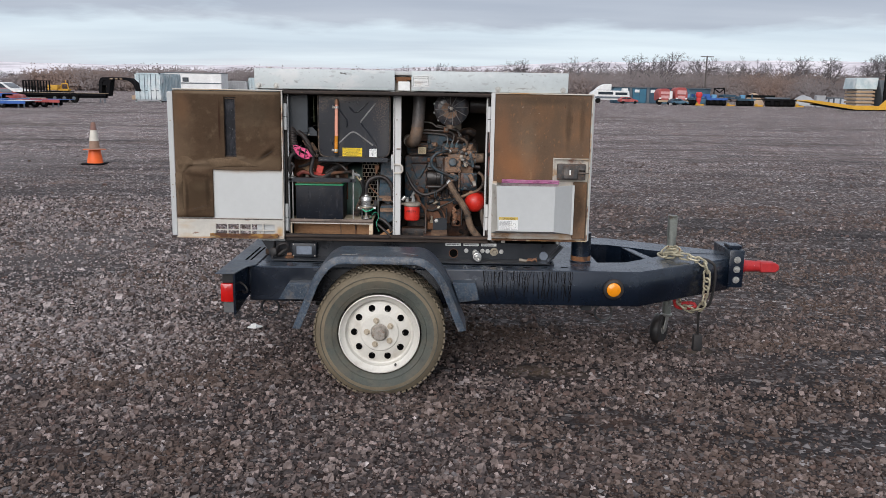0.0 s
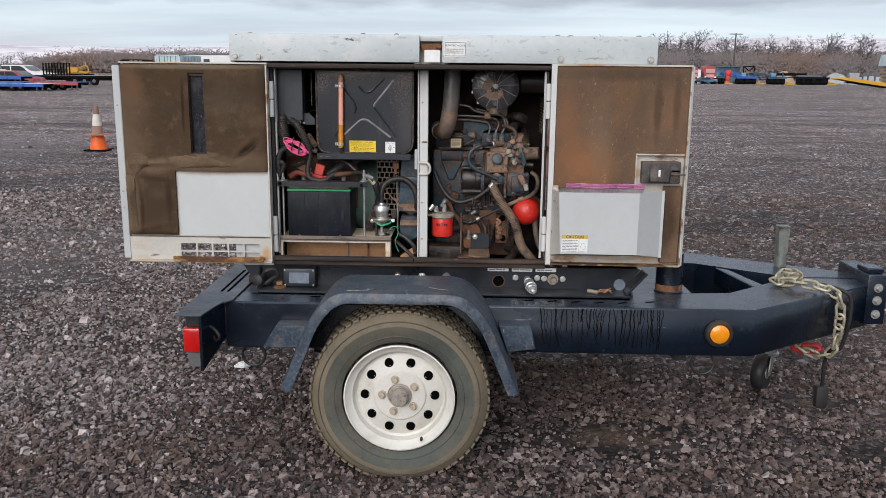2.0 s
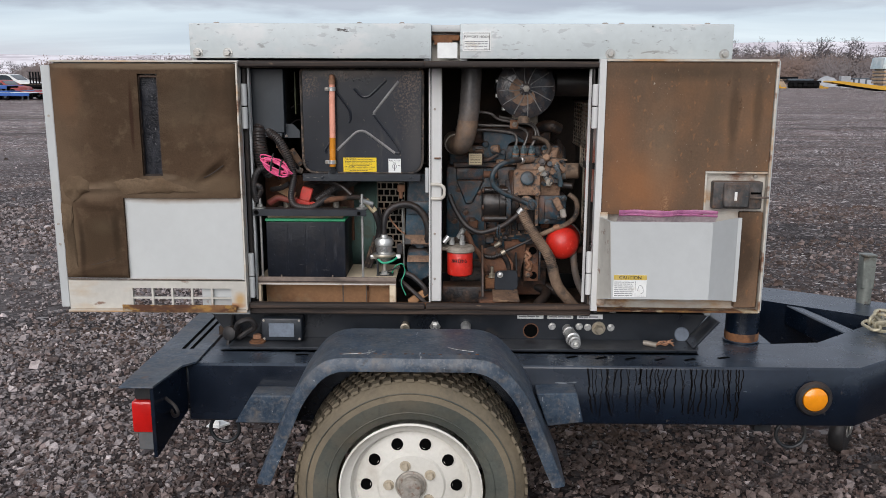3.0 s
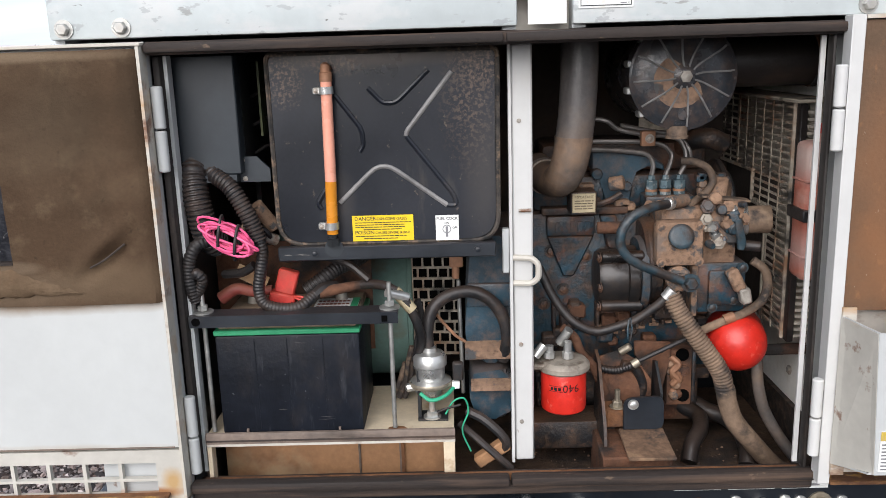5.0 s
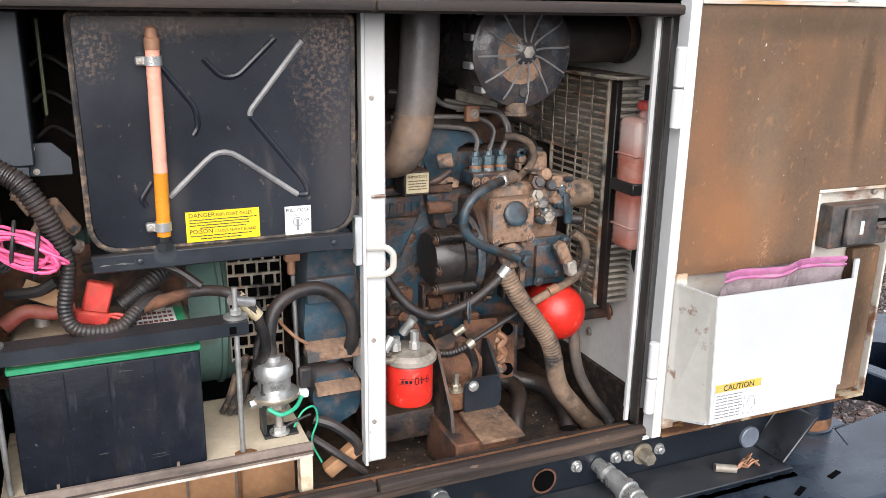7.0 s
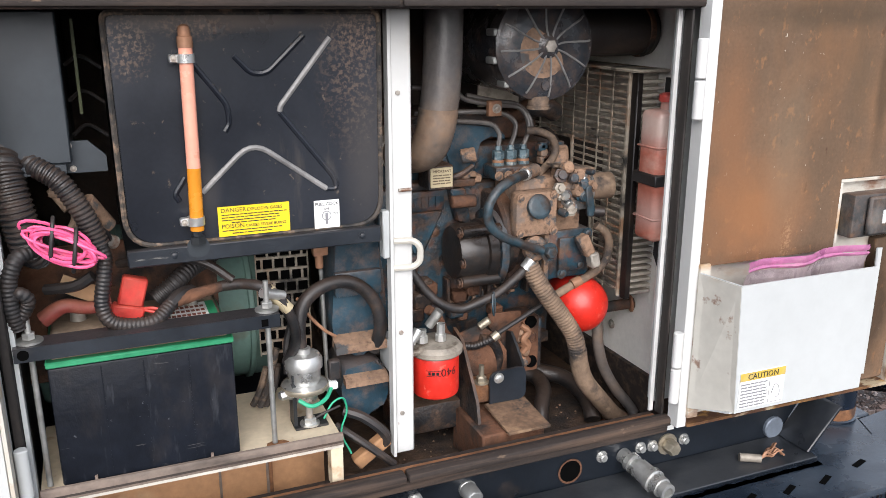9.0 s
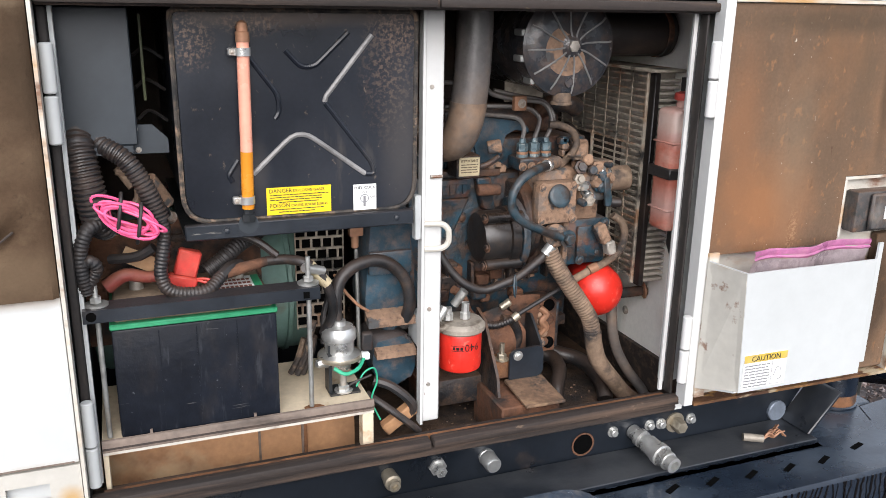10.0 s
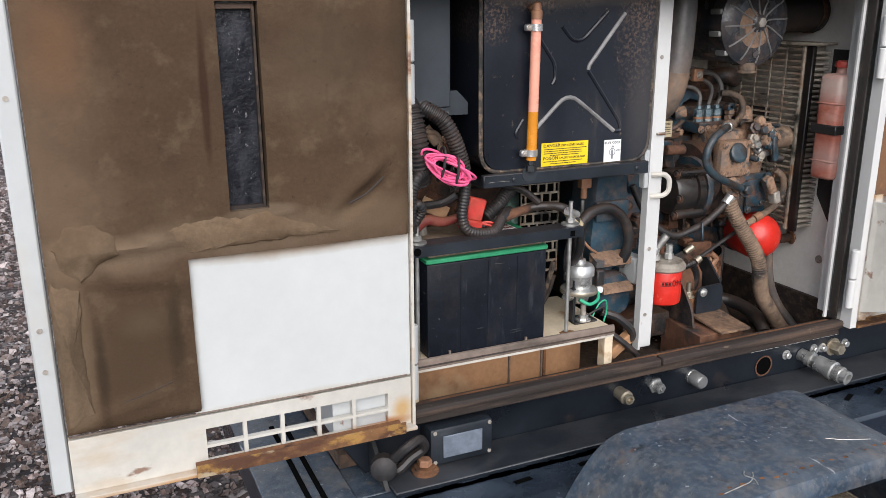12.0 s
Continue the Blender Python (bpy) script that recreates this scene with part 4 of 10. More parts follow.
def build_stones():
    """Loose crushed stones lying on the yard, ever fewer with distance: broken lumps with a cut top."""
    rng = np.random.default_rng(5)
    lump = np.array([(1, 0.1, -0.5), (-0.1, 1, -0.5), (-1, -0.1, -0.5), (0.1, -1, -0.5), (0.55, 0.5, 0.5), (-0.55, 0.55, 0.5), (-0.55, -0.5, 0.5), (0.5, -0.55, 0.5)], float)
    fac = np.array([(4, 5, 6, 7), (0, 1, 5, 4), (1, 2, 6, 5), (2, 3, 7, 6), (3, 0, 4, 7)])
    pos = []
    for x0, x1, y0, y1, n in ((-2.2, 4.8, 2.9, 6.4, 118000), (-3.6, 6.2, 6.4, 8.6, 38000), (-5.5, 8.0, 8.6, 12.5, 22000), (-8.0, 12.0, 12.5, 20.0, 8000)):
        pos.append(np.stack((rng.uniform(x0, x1, n), rng.uniform(y0, y1, n)), 1))
    # the west side is strewn more thickly
    for x0, x1, y0, y1, n in ((-3.2, 0.1, 4.4, 7.5, 14000), (-4.5, -0.3, 7.5, 12.0, 10000)):
        pos.append(np.stack((rng.uniform(x0, x1, n), rng.uniform(y0, y1, n)), 1))
    pos = np.concatenate(pos)
    # fewer stones on the bare brown patches and where wheels have pressed them in
    bare = np.array([noise.noise((px * 0.8, py * 1.3, 9.0)) + 0.5 * noise.noise((px * 2.6, py * 3.4, 3.0)) for px, py in pos])
    lose = np.clip((bare - 0.0) * 2.6, 0, 0.9) * np.where(pos[:, 0] < 0.5, 0.75, 1.0)
    lose = np.where((pos[:, 0] > 0.2) & (pos[:, 1] < 5.2), np.maximum(lose, 0.22), lose)
    for cx, cy, rx, ry in ((1.85, 5.45, 0.5, 0.22), (2.80, 5.88, 0.26, 0.14), (2.1, 4.75, 0.42, 0.2), (-0.30, 4.35, 0.3, 0.13), (0.05, 4.68, 0.25, 0.09)):
        q = ((pos[:, 0] - cx) / rx) ** 2 + ((pos[:, 1] - cy) / ry) ** 2
        lose = np.maximum(lose, 0.8 * np.clip(1.3 - q, 0, 1))
    # the loose stones thin out softly to all sides
    lose = np.maximum(lose, np.clip((np.abs(pos[:, 0] - 1.3) - 0.58 * (pos[:, 1] - 1.0)) / 1.2, 0, 1))
    lose = np.maximum(lose, np.clip((4.0 - pos[:, 1]) / 1.0, 0, 1))
    pos = pos[rng.uniform(0, 1, len(pos)) > lose]
    n = len(pos)
    size = np.clip(rng.lognormal(math.log(0.0069), 0.44, n), 0.0030, 0.024) * np.where(pos[:, 1] > 8.6, 1.4, 1.0)
    sh = rng.uniform(0.7, 1.3, (n, 8, 1)) * lump[None] + rng.normal(0, 0.16, (n, 8, 3))
    sc = np.stack((rng.uniform(0.85, 1.4, n), rng.uniform(0.65, 1.05, n), rng.uniform(0.75, 1.25, n)), 1)
    sh = sh * sc[:, None, :]
    a = rng.uniform(0, 2 * math.pi, n)
    ca, sa = np.cos(a)[:, None], np.sin(a)[:, None]
    tl = rng.normal(0, 0.35, n)
    ct, st = np.cos(tl)[:, None], np.sin(tl)[:, None]
    y1, z1 = sh[..., 1] * ct - sh[..., 2] * st, sh[..., 1] * st + sh[..., 2] * ct
    x2, y2 = sh[..., 0] * ca - y1 * sa, sh[..., 0] * sa + y1 * ca
    hz = np.array([ground_height(px, py) for px, py in pos])
    v = np.stack((x2, y2, z1), 2) * size[:, None, None]
    v[..., 0] += pos[:, 0:1]
    v[..., 1] += pos[:, 1:2]
    v[..., 2] += (hz + size * 0.46)[:, None]
    f = (fac[None] + 8 * np.arange(n)[:, None, None]).reshape(-1, 4)
    me = bpy.data.meshes.new("gravel")
    me.vertices.add(n * 8)
    me.vertices.foreach_set("co", v.reshape(-1))
    me.loops.add(len(f) * 4)
    me.loops.foreach_set("vertex_index", f.reshape(-1).astype(np.int32))
    me.polygons.add(len(f))
    me.polygons.foreach_set("loop_start", np.arange(0, len(f) * 4, 4, dtype=np.int32))
    me.polygons.foreach_set("use_smooth", np.zeros(len(f), dtype=bool))
    me.update(calc_edges=True)
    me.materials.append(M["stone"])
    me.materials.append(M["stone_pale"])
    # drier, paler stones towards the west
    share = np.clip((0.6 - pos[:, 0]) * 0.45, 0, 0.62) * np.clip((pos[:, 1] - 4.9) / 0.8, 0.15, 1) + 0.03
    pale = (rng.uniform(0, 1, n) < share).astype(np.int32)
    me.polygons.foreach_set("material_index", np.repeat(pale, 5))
    return tagged(new("gravel", me), "loose crushed grey and brown stones scattered over the yard", "gravel", kind="stuff")


build_ground()
build_stones()


# ---- trailer ----
CY = 5.82          # middle line of the trailer
WX, WZ, WR = 0.977, 0.314, 0.328
RAIL_Y, RAIL_LO, RAIL_HI = 5.30, 0.415, 0.600
trailer = thing("utility_trailer", (1.3, CY, 0.0), "dark navy single-axle trailer frame carrying a generator on gravel", "trailer")


def mirror(y):
    return 2 * CY - y


def build_frame():
    for s in (1, -1):
        f = (lambda y: y) if s == 1 else mirror
        # rail and tongue beam are one bent box section; the tongue end lifts a little
        pts = [(0.285, f(RAIL_Y)), (2.312, f(RAIL_Y)), (2.925, f(5.70)), (2.925, f(5.815)), (2.62, f(5.815)), (2.29, f(5.545)), (2.08, f(5.535)), (2.06, f(RAIL_Y + 0.16)), (0.285, f(RAIL_Y + 0.16))]
        bm = prism(B(), pts, "z", RAIL_LO, RAIL_HI, 0.007)
        for v in bm.verts:
            k = max(0.0, min(1.0, (v.co.x - 2.33) / 0.3))
            v.co.z += k * (0.010 if v.co.z < 0.5 else 0.005)
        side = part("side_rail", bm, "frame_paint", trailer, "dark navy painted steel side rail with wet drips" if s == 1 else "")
        if s == 1:
            # wet runs down the side of the rail
            bm = B()
            rng = random.Random(3)
            for i in range(38):
                x = 1.50 + 0.475 * (i + rng.uniform(-0.45, 0.45)) / 38
                ln = rng.choice((0.06, 0.10, 0.14, 0.165, 0.17)) * rng.uniform(0.8, 1.0)
                z, w, dx = RAIL_HI - 0.006, rng.uniform(0.0009, 0.0026), 0.0
                while z > RAIL_HI - ln:
                    z2 = z - rng.uniform(0.005, 0.014)
                    dx2 = dx + rng.uniform(-0.0034, 0.0034)
                    prism(bm, [(x + dx - w, z), (x + dx + w, z), (x + dx2 + w, z2), (x + dx2 - w, z2)], "y", RAIL_Y - 0.0012, RAIL_Y + 0.001)
                    z, dx = z2, dx2
            part("drip_stain", bm, "drip", side, "glossy black oil runs", kind="stuff")
            # slots punched in the top flange
            for x, y, tw in ((0.622, 5.388, 0.1), (0.766, 5.393, 0.1), (0.831, 5.398, 0.1), (1.46, 5.385, 0.45), (1.55, 5.38, 0.45), (1.64, 5.375, 0.45), (1.73, 5.37, 0.45), (1.82, 5.37, 0.45), (1.93, 5.39, 0.3)):
                m = Matrix.Translation((x, y, RAIL_HI)) @ Matrix.Rotation(tw, 4, "Z")
                part("slot", box(B(), -0.019, 0.019, -0.0055, 0.0055, -0.004, 0.0012, m=m), "hole_black", side)
    # cross members and plates
    part("cross_member", box(B(), 1.0, 1.08, RAIL_Y + 0.161, mirror(RAIL_Y + 0.161), 0.45, 0.56), "frame_paint", trailer)
    part("cross_member", box(B(), 2.085, 2.135, 5.54, mirror(5.54), 0.44, 0.598, 0.004), "frame_paint", trailer)
    part("deck_plate", box(B(), 1.80, 2.084, RAIL_Y + 0.161, mirror(RAIL_Y + 0.161), 0.590, 0.5985), "frame_paint", trailer, "wet dark steel deck plate")
    part("tongue_brace", prism(B(), [(2.365, 6.030), (2.412, 5.988), (2.478, 5.703), (2.428, 5.664)], "z", 0.52, 0.598, 0.004), "frame_paint", trailer)
    # rear bumper: a wide plate across the back with diagonal end webs
    deck = [(0.166, 5.085), (0.262, 5.085), (0.284, 5.262), (0.320, 5.300), (0.320, mirror(5.300)), (0.284, mirror(5.262)), (0.262, mirror(5.085)), (0.166, mirror(5.085))]
    part("rear_deck", prism(B(), deck, "z", 0.6005, 0.606, 0.002), "fender_paint", trailer, "scuffed blue-black rear deck plate")
    part("corner_plate", box(B(), 0.3205, 0.45, RAIL_Y + 0.161, mirror(RAIL_Y + 0.161), 0.585, 0.5985, 0.002), "fender_paint", trailer)
    for x in (0.236, 0.262):
        part("deck_slot", box(B(), x, x + 0.010, 5.42, 5.78, 0.6055, 0.6075), "hole_black", trailer)
    part("rear_channel", box(B(), 0.20, 0.245, 5.33, mirror(5.33), 0.40, 0.600, 0.004), "frame_paint", trailer)
    for s in (1, -1):
        f = (lambda y: y) if s == 1 else mirror
        # upright web under the deck's end, cut higher towards the rail
        bm = B()
        ring = []
        for x, y, z in ((0.252, 5.088, 0.600), (0.276, 5.298, 0.600), (0.276, 5.298, 0.452), (0.252, 5.088, 0.396)):
            ring.append((bm.verts.new((x, f(y), z)), bm.verts.new((x + 0.010, f(y), z))))
        bm.faces.new([r[0] for r in ring])
        bm.faces.new([r[1] for r in reversed(ring)])
        for k in range(4):
            a, b = ring[k], ring[(k + 1) % 4]
            bm.faces.new((a[0], a[1], b[1], b[0]))
        bmesh.ops.recalc_face_normals(bm, faces=bm.faces)
        part("bumper_web", bm, "frame_paint", trailer)
        if s == 1:
            part("wire_loop", tube(B(), [(0.268, 5.16, 0.545), (0.300, 5.14, 0.530), (0.310, 5.14, 0.505), (0.290, 5.16, 0.490), (0.272, 5.19, 0.495)], 0.005, 7), "rubber", trailer)
        a, b = sorted((f(5.14), f(5.24)))
        lamp = part("tail_lamp", box(B(), 0.174, 0.240, a, b, 0.445, 0.540, 0.008, 2), "lens_red", trailer, "red plastic tail lamp")
        part("lamp_housing", box(B(), 0.182, 0.246, a + 0.012, b + 0.004, 0.5405, 0.600, 0.004), "black_steel", lamp)
        part("lamp_tab", box(B(), 0.186, 0.240, a + 0.01, b - 0.02, 0.388, 0.4445, 0.003), "grey_hose", lamp)
    # rings hung below the rails
    for x in (0.38, 2.14):
        bm = B()
        c = Vector((x, RAIL_Y + 0.05, RAIL_LO - 0.045))
        P = [c + Vector((0.045 * math.cos(t), 0, 0.045 * math.sin(t))) for t in [2 * math.pi * i / 18 for i in range(19)]]
        tube(bm, P, 0.006, 8, smooth=False)
        part("tie_ring", bm, "black_steel", trailer)
    part("rail_bracket", box(B(), 2.02, 2.07, RAIL_Y + 0.03, RAIL_Y + 0.09, RAIL_LO - 0.03, RAIL_LO), "black_steel", trailer)
    # amber side marker
    mk = part("side_marker", lathe(B(), [(0.052, 0), (0.055, 0.006), (0.050, 0.016), (0.040, 0.018), (0.036, 0.010)], (2.176, RAIL_Y - 0.002, 0.508), (0, -1, 0), 28), "rubber_dusty", trailer, "round amber side marker in a rubber ring")
    part("lens", lathe(B(), [(0.037, 0.006), (0.036, 0.018), (0.026, 0.024), (0.010, 0.026), (0.0, 0.026)], (2.176, RAIL_Y - 0.002, 0.508), (0, -1, 0), 28), "lens_amber", mk, "amber lens")


def build_fender(far=False):
    f = mirror if far else (lambda y: y)
    out = [(0.548, 0.345), (0.655, 0.609), (0.738, 0.714), (1.210, 0.714), (1.302, 0.609), (1.408, 0.345)]
    inn = [(0.560, 0.345), (0.666, 0.604), (0.744, 0.705), (1.204, 0.705), (1.291, 0.604), (1.396, 0.345)]
    lip = [(0.590, 0.345), (0.690, 0.592), (0.760, 0.676), (1.188, 0.676), (1.266, 0.592), (1.368, 0.345)]
    o, i, l = [rounded(p, 0.07, 6) for p in (out, inn, lip)]
    bm = B()
    n = len(o)
    y0, y1, yl = f(5.030), f(RAIL_Y), f(5.045)

    def strip(pa, ya, pb, yb):
        va, vb = [bm.verts.new((p.x, ya, p.y)) for p in pa], [bm.verts.new((p.x, yb, p.y)) for p in pb]
        for k in range(len(va) - 1):
            bm.faces.new((va[k], va[k + 1], vb[k + 1], vb[k]))
        return va, vb
    # rolled outer edge: top sheet, rounded shoulder, hanging lip, underside
    mid = [o[k].lerp(i[k], 0.4) for k in range(n)]
    strip(o, y1, o, f(5.060))
    strip(o, f(5.060), mid, f(5.040))
    strip(mid, f(5.040), [i[k].lerp(l[k], 0.35) for k in range(n)], y0)
    strip([i[k].lerp(l[k], 0.35) for k in range(n)], y0, l, y0)
    strip(l, y0, l, yl)
    strip(l, yl, i, yl)
    strip(i, yl, i, y1)
    bmesh.ops.remove_doubles(bm, verts=bm.verts, dist=1e-5)
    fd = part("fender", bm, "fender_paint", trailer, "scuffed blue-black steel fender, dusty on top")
    if not far:
        # bright scratches and rust chips along the worn shoulder
        for P, r in (([(0.795, 5.062, 0.7142), (0.83, 5.067, 0.7144), (0.855, 5.071, 0.7144), (0.871, 5.081, 0.7144), (0.881, 5.092, 0.7142)], 0.0010), ([(1.08, 5.125, 0.7142), (1.11, 5.105, 0.7144), (1.15, 5.09, 0.7142)], 0.0008), ([(0.862, 5.060, 0.7138), (0.868, 5.075, 0.7144), (0.862, 5.090, 0.7144), (0.870, 5.100, 0.7142)], 0.0012)):
            part("scratch", tube(B(), P, r, 5, 4), "galvanized", fd)
        rng = random.Random(31)
        bm = B()
        for k in range(16):
            x, y = 0.80 + 0.024 * k + rng.uniform(-0.01, 0.01), 5.063 + rng.uniform(0, 0.010)
            w, n = rng.uniform(0.002, 0.006), 7
            ring = [(x + w * rng.uniform(0.5, 1.3) * math.cos(2 * math.pi * q / n) * 1.3, y + w * rng.uniform(0.4, 0.9) * math.sin(2 * math.pi * q / n)) for q in range(n)]
            prism(bm, ring, "z", 0.7130, 0.7143 + 0.0002 * (k % 3))
        part("rust_chip", bm, "rust", fd, "orange rust chips along the edge", kind="stuff")
    for pts in ([(0.448, 0.444), (0.602, 0.443), (0.640, 0.530), (0.500, 0.530)], [(1.338, 0.543), (1.456, 0.546), (1.478, 0.456), (1.372, 0.442)]):
        a, b = sorted((f(5.22), f(RAIL_Y)))
        part("fender_bracket", prism(B(), pts, "y", a, b, 0.003), "fender_paint", fd)


def build_wheel(far=False):
    y0, d = (5.062, 1) if not far else (mirror(5.062), -1)
    ax = (0, d, 0)
    c = (WX, y0, WZ)
    rim = part("wheel", lathe(B(), [(0.196, 0.012), (0.202, 0.004), (0.202, -0.002), (0.197, -0.004), (0.192, 0.004), (0.180, 0.016), (0.172, 0.020), (0.166, 0.045), (0.158, 0.050), (0.152, 0.046), (0.098, 0.036), (0.092, 0.029), (0.078, 0.028), (0.046, 0.030), (0.043, 0.034), (0.043, 0.07), (0.150, 0.09), (0.165, 0.19), (0.198, 0.198)], c, ax, 48, cap=False), "rim_white", trailer, "white painted steel spoke-hole wheel")
    R, W = WR, 0.205
    tread = [(R - 0.118, 0.010), (R - 0.095, -0.004), (R - 0.055, -0.010), (R - 0.030, -0.004), (R - 0.018, 0.008)]
    back = [(r, W - h) for r, h in tread[::-1]]
    part("tyre", lathe(B(), tread[:3], c, ax, 64, cap=False), "tyre_wall", rim, "dusty black tyre sidewall")
    bm = B()
    lathe(bm, [tread[2], (R - 0.042, -0.0085), tread[3], tread[4], (R - 0.008, 0.016), (R - 0.006, W / 2), (R - 0.008, W - 0.016)] + back, c, ax, 64, cap=False)
    # tread blocks round the shoulders and the crown
    cv = Vector(c)
    for k in range(64):
        a = 2 * math.pi * k / 64
        for y, w, off, h in ((0.006, 0.030, 0.0, 0.004), (0.048, 0.030, 0.5, 0.007), (0.088, 0.030, 0.0, 0.007), (0.128, 0.030, 0.5, 0.007), (0.170, 0.030, 0.0, 0.005)):
            b = a + off * math.pi / 32
            m = Matrix.Translation(cv + Vector((0, d * y, 0))) @ Matrix.Rotation(-b, 4, "Y") @ Matrix.Translation((R - 0.004, 0, 0))
            y_lo, y_hi = sorted((0, d * w))
            box(bm, -h, 0.0038, y_lo, y_hi, -0.0105, 0.0105, m=m)
    part("tread", bm, "tyre", rim, "tan dusty tyre tread")
    # sidewall rings
    for r in (0.292, 0.235):
        part("sidewall_ring", lathe(B(), [(r - 0.002, -0.0115), (r, -0.0135), (r + 0.002, -0.0115)], (c[0], c[1] + (0.0025 if r > 0.25 else 0.006) * d, c[2]), ax, 64, cap=False), "tyre_wall", rim)
    for k in range(10):
        a = 2 * math.pi * k / 10
        p = Vector(c) + Vector((0.128 * math.cos(a), d * 0.0405, 0.128 * math.sin(a)))
        part("vent_hole", lathe(B(), [(0.0165, 0.004), (0.0165, -0.004), (0.014, -0.0055), (0.0125, -0.001), (0.0, -0.001)], p, ax, 16), "hole_black", rim)
    part("hub", lathe(B(), [(0.0425, 0.052), (0.0425, 0.036), (0.036, 0.034), (0.034, 0.030), (0.031, 0.028), (0.0305, -0.006), (0.027, -0.011), (0.012, -0.012), (0.0, -0.0125)], c, ax, 28), "hub_steel", rim, "dusty grey steel axle cap")
    for k in range(5):
        a = 2 * math.pi * (k + 0.46) / 5
        hex_bolt(rim, (c[0] + 0.064 * math.cos(a), c[1] + d * 0.029, c[2] + 0.064 * math.sin(a)), (0, -d, 0), 0.0105, "lug_beige", "lug_nut", 0.017)
    a = -1.1
    rod_p = Vector(c) + Vector((0.178 * math.cos(a), d * 0.02, 0.178 * math.sin(a)))
    part("valve_stem", rod(B(), rod_p, rod_p + Vector((0, -d * 0.022, 0)), 0.005, 8), "rubber", rim)


build_frame()
build_fender()
build_fender(True)
build_wheel()
build_wheel(True)
part("axle", rod(B(), (WX, 5.15, WZ), (WX, mirror(5.15), WZ), 0.032, 16), "black_steel", trailer)
for yy in (RAIL_Y + 0.07, mirror(RAIL_Y + 0.07)):
    part("leaf_spring", tube(B(), [(0.62, yy, 0.40), (0.80, yy, 0.365), (WX, yy, 0.355), (1.15, yy, 0.365), (1.33, yy, 0.40)], 0.022, 8), "black_steel", trailer)
# support post between deck and enclosure
post = part("support_pipe", lathe(B(), [(0.058, 0), (0.058, 0.004), (0.053, 0.006), (0.053, 0.160)], (2.045, 5.578, 0.600), (0, 0, 1), 28), "frame_paint", trailer, "short black pipe stub with rusty collar")
part("collar", lathe(B(), [(0.0535, 0.0), (0.0545, 0.004), (0.0545, 0.022), (0.0535, 0.026)], (2.045, 5.578, 0.606), (0, 0, 1), 28, cap=False), "rust", post)
# nose plate and coupler
nose = part("nose_plate", box(B(), 2.900, 2.985, 5.675, mirror(5.675), 0.440, 0.655, 0.006, 2), "frame_paint", trailer)
part("nose_cap", box(B(), 2.905, 2.975, 5.70, 5.80, 0.656, 0.678, 0.004), "frame_paint", nose)
for z in (0.485, 0.545, 0.60):
    hex_bolt(nose, (2.945, 5.675, z), (0, -1, 0), 0.013, "galvanized", "bolt", 0.016)
bm = B()
lathe(bm, [(0.040, 0.0), (0.040, 0.02), (0.033, 0.03), (0.031, 0.11), (0.028, 0.13)], (2.985, 5.74, 0.555), (1, 0, -0.02), 20)
coup = part("coupler", bm, "red_paint", trailer, "red painted tow coupler with worn paint")
part("coupler_eye", prism(B(), [(3.09, 0.583), (3.175, 0.580), (3.198, 0.566), (3.200, 0.540), (3.180, 0.523), (3.09, 0.523)], "y", 5.705, 5.775, 0.006), "red_paint", coup)


# tongue jack with its caster
def build_jack():
    x, y = 2.672, 6.055
    jk = thing("tongue_jack", (x, y, 0.0), "galvanized steel tongue jack with a black caster wheel", "jack")
    part("tube", rod(B(), (x, y, 0.185), (x, y, 0.70), 0.026, 16), "jack_steel", jk)
    part("top_post", box(B(), x - 0.024, x + 0.024, y - 0.024, y + 0.024, 0.66, 0.785, 0.004), "jack_steel", jk)
    part("top_cap", box(B(), x - 0.027, x + 0.027, y - 0.027, y + 0.027, 0.7855, 0.793, 0.003), "jack_steel", jk)
    # the caster trails towards the rear, turned a little to the road
    wc, wa = Vector((x - 0.045, y - 0.020, 0.090)), Vector((0.80, -0.60, 0.0))
    back = Vector((-0.60, -0.80, 0.0))
    part("swivel", lathe(B(), [(0.034, 0.0), (0.036, 0.010), (0.030, 0.016)], (x, y, 0.170), (0, 0, 1), 18), "galvanized", jk)
    for s in (-1, 1):
        o = wc + wa * (s * 0.036)
        m = Matrix.Translation(o) @ Matrix((back, wa, Vector((0, 0, 1)))).transposed().to_4x4()
        part("fork", prism(B(), [(-0.060, 0.085), (-0.010, 0.085), (0.018, 0.012), (0.012, -0.012), (-0.012, -0.014), (-0.030, 0.010)], "y", -0.003, 0.003, 0.001, m=m), "galvanized", jk)
    cw = part("caster_wheel", lathe(B(), [(0.03, -0.026), (0.080, -0.027), (0.088, -0.018), (0.090, 0.0), (0.088, 0.018), (0.080, 0.027), (0.03, 0.026)], wc, wa, 28), "rubber", jk, "black rubber caster wheel")
    part("caster_hub", lathe(B(), [(0.028, -0.030), (0.028, 0.030)], wc, wa, 16), "galvanized", cw)


build_jack()
scrap = B()
prism(scrap, [(0.06, 6.17), (0.115, 6.16), (0.15, 6.20), (0.11, 6.23), (0.07, 6.21)], "z", 0.010, 0.018)
prism(scrap, [(0.08, 6.175), (0.115, 6.17), (0.11, 6.20)], "z", 0.0185, 0.036)
tagged(part("plastic_scrap", scrap, "label_white"), "crumpled white plastic scrap on the gravel", "scrap")


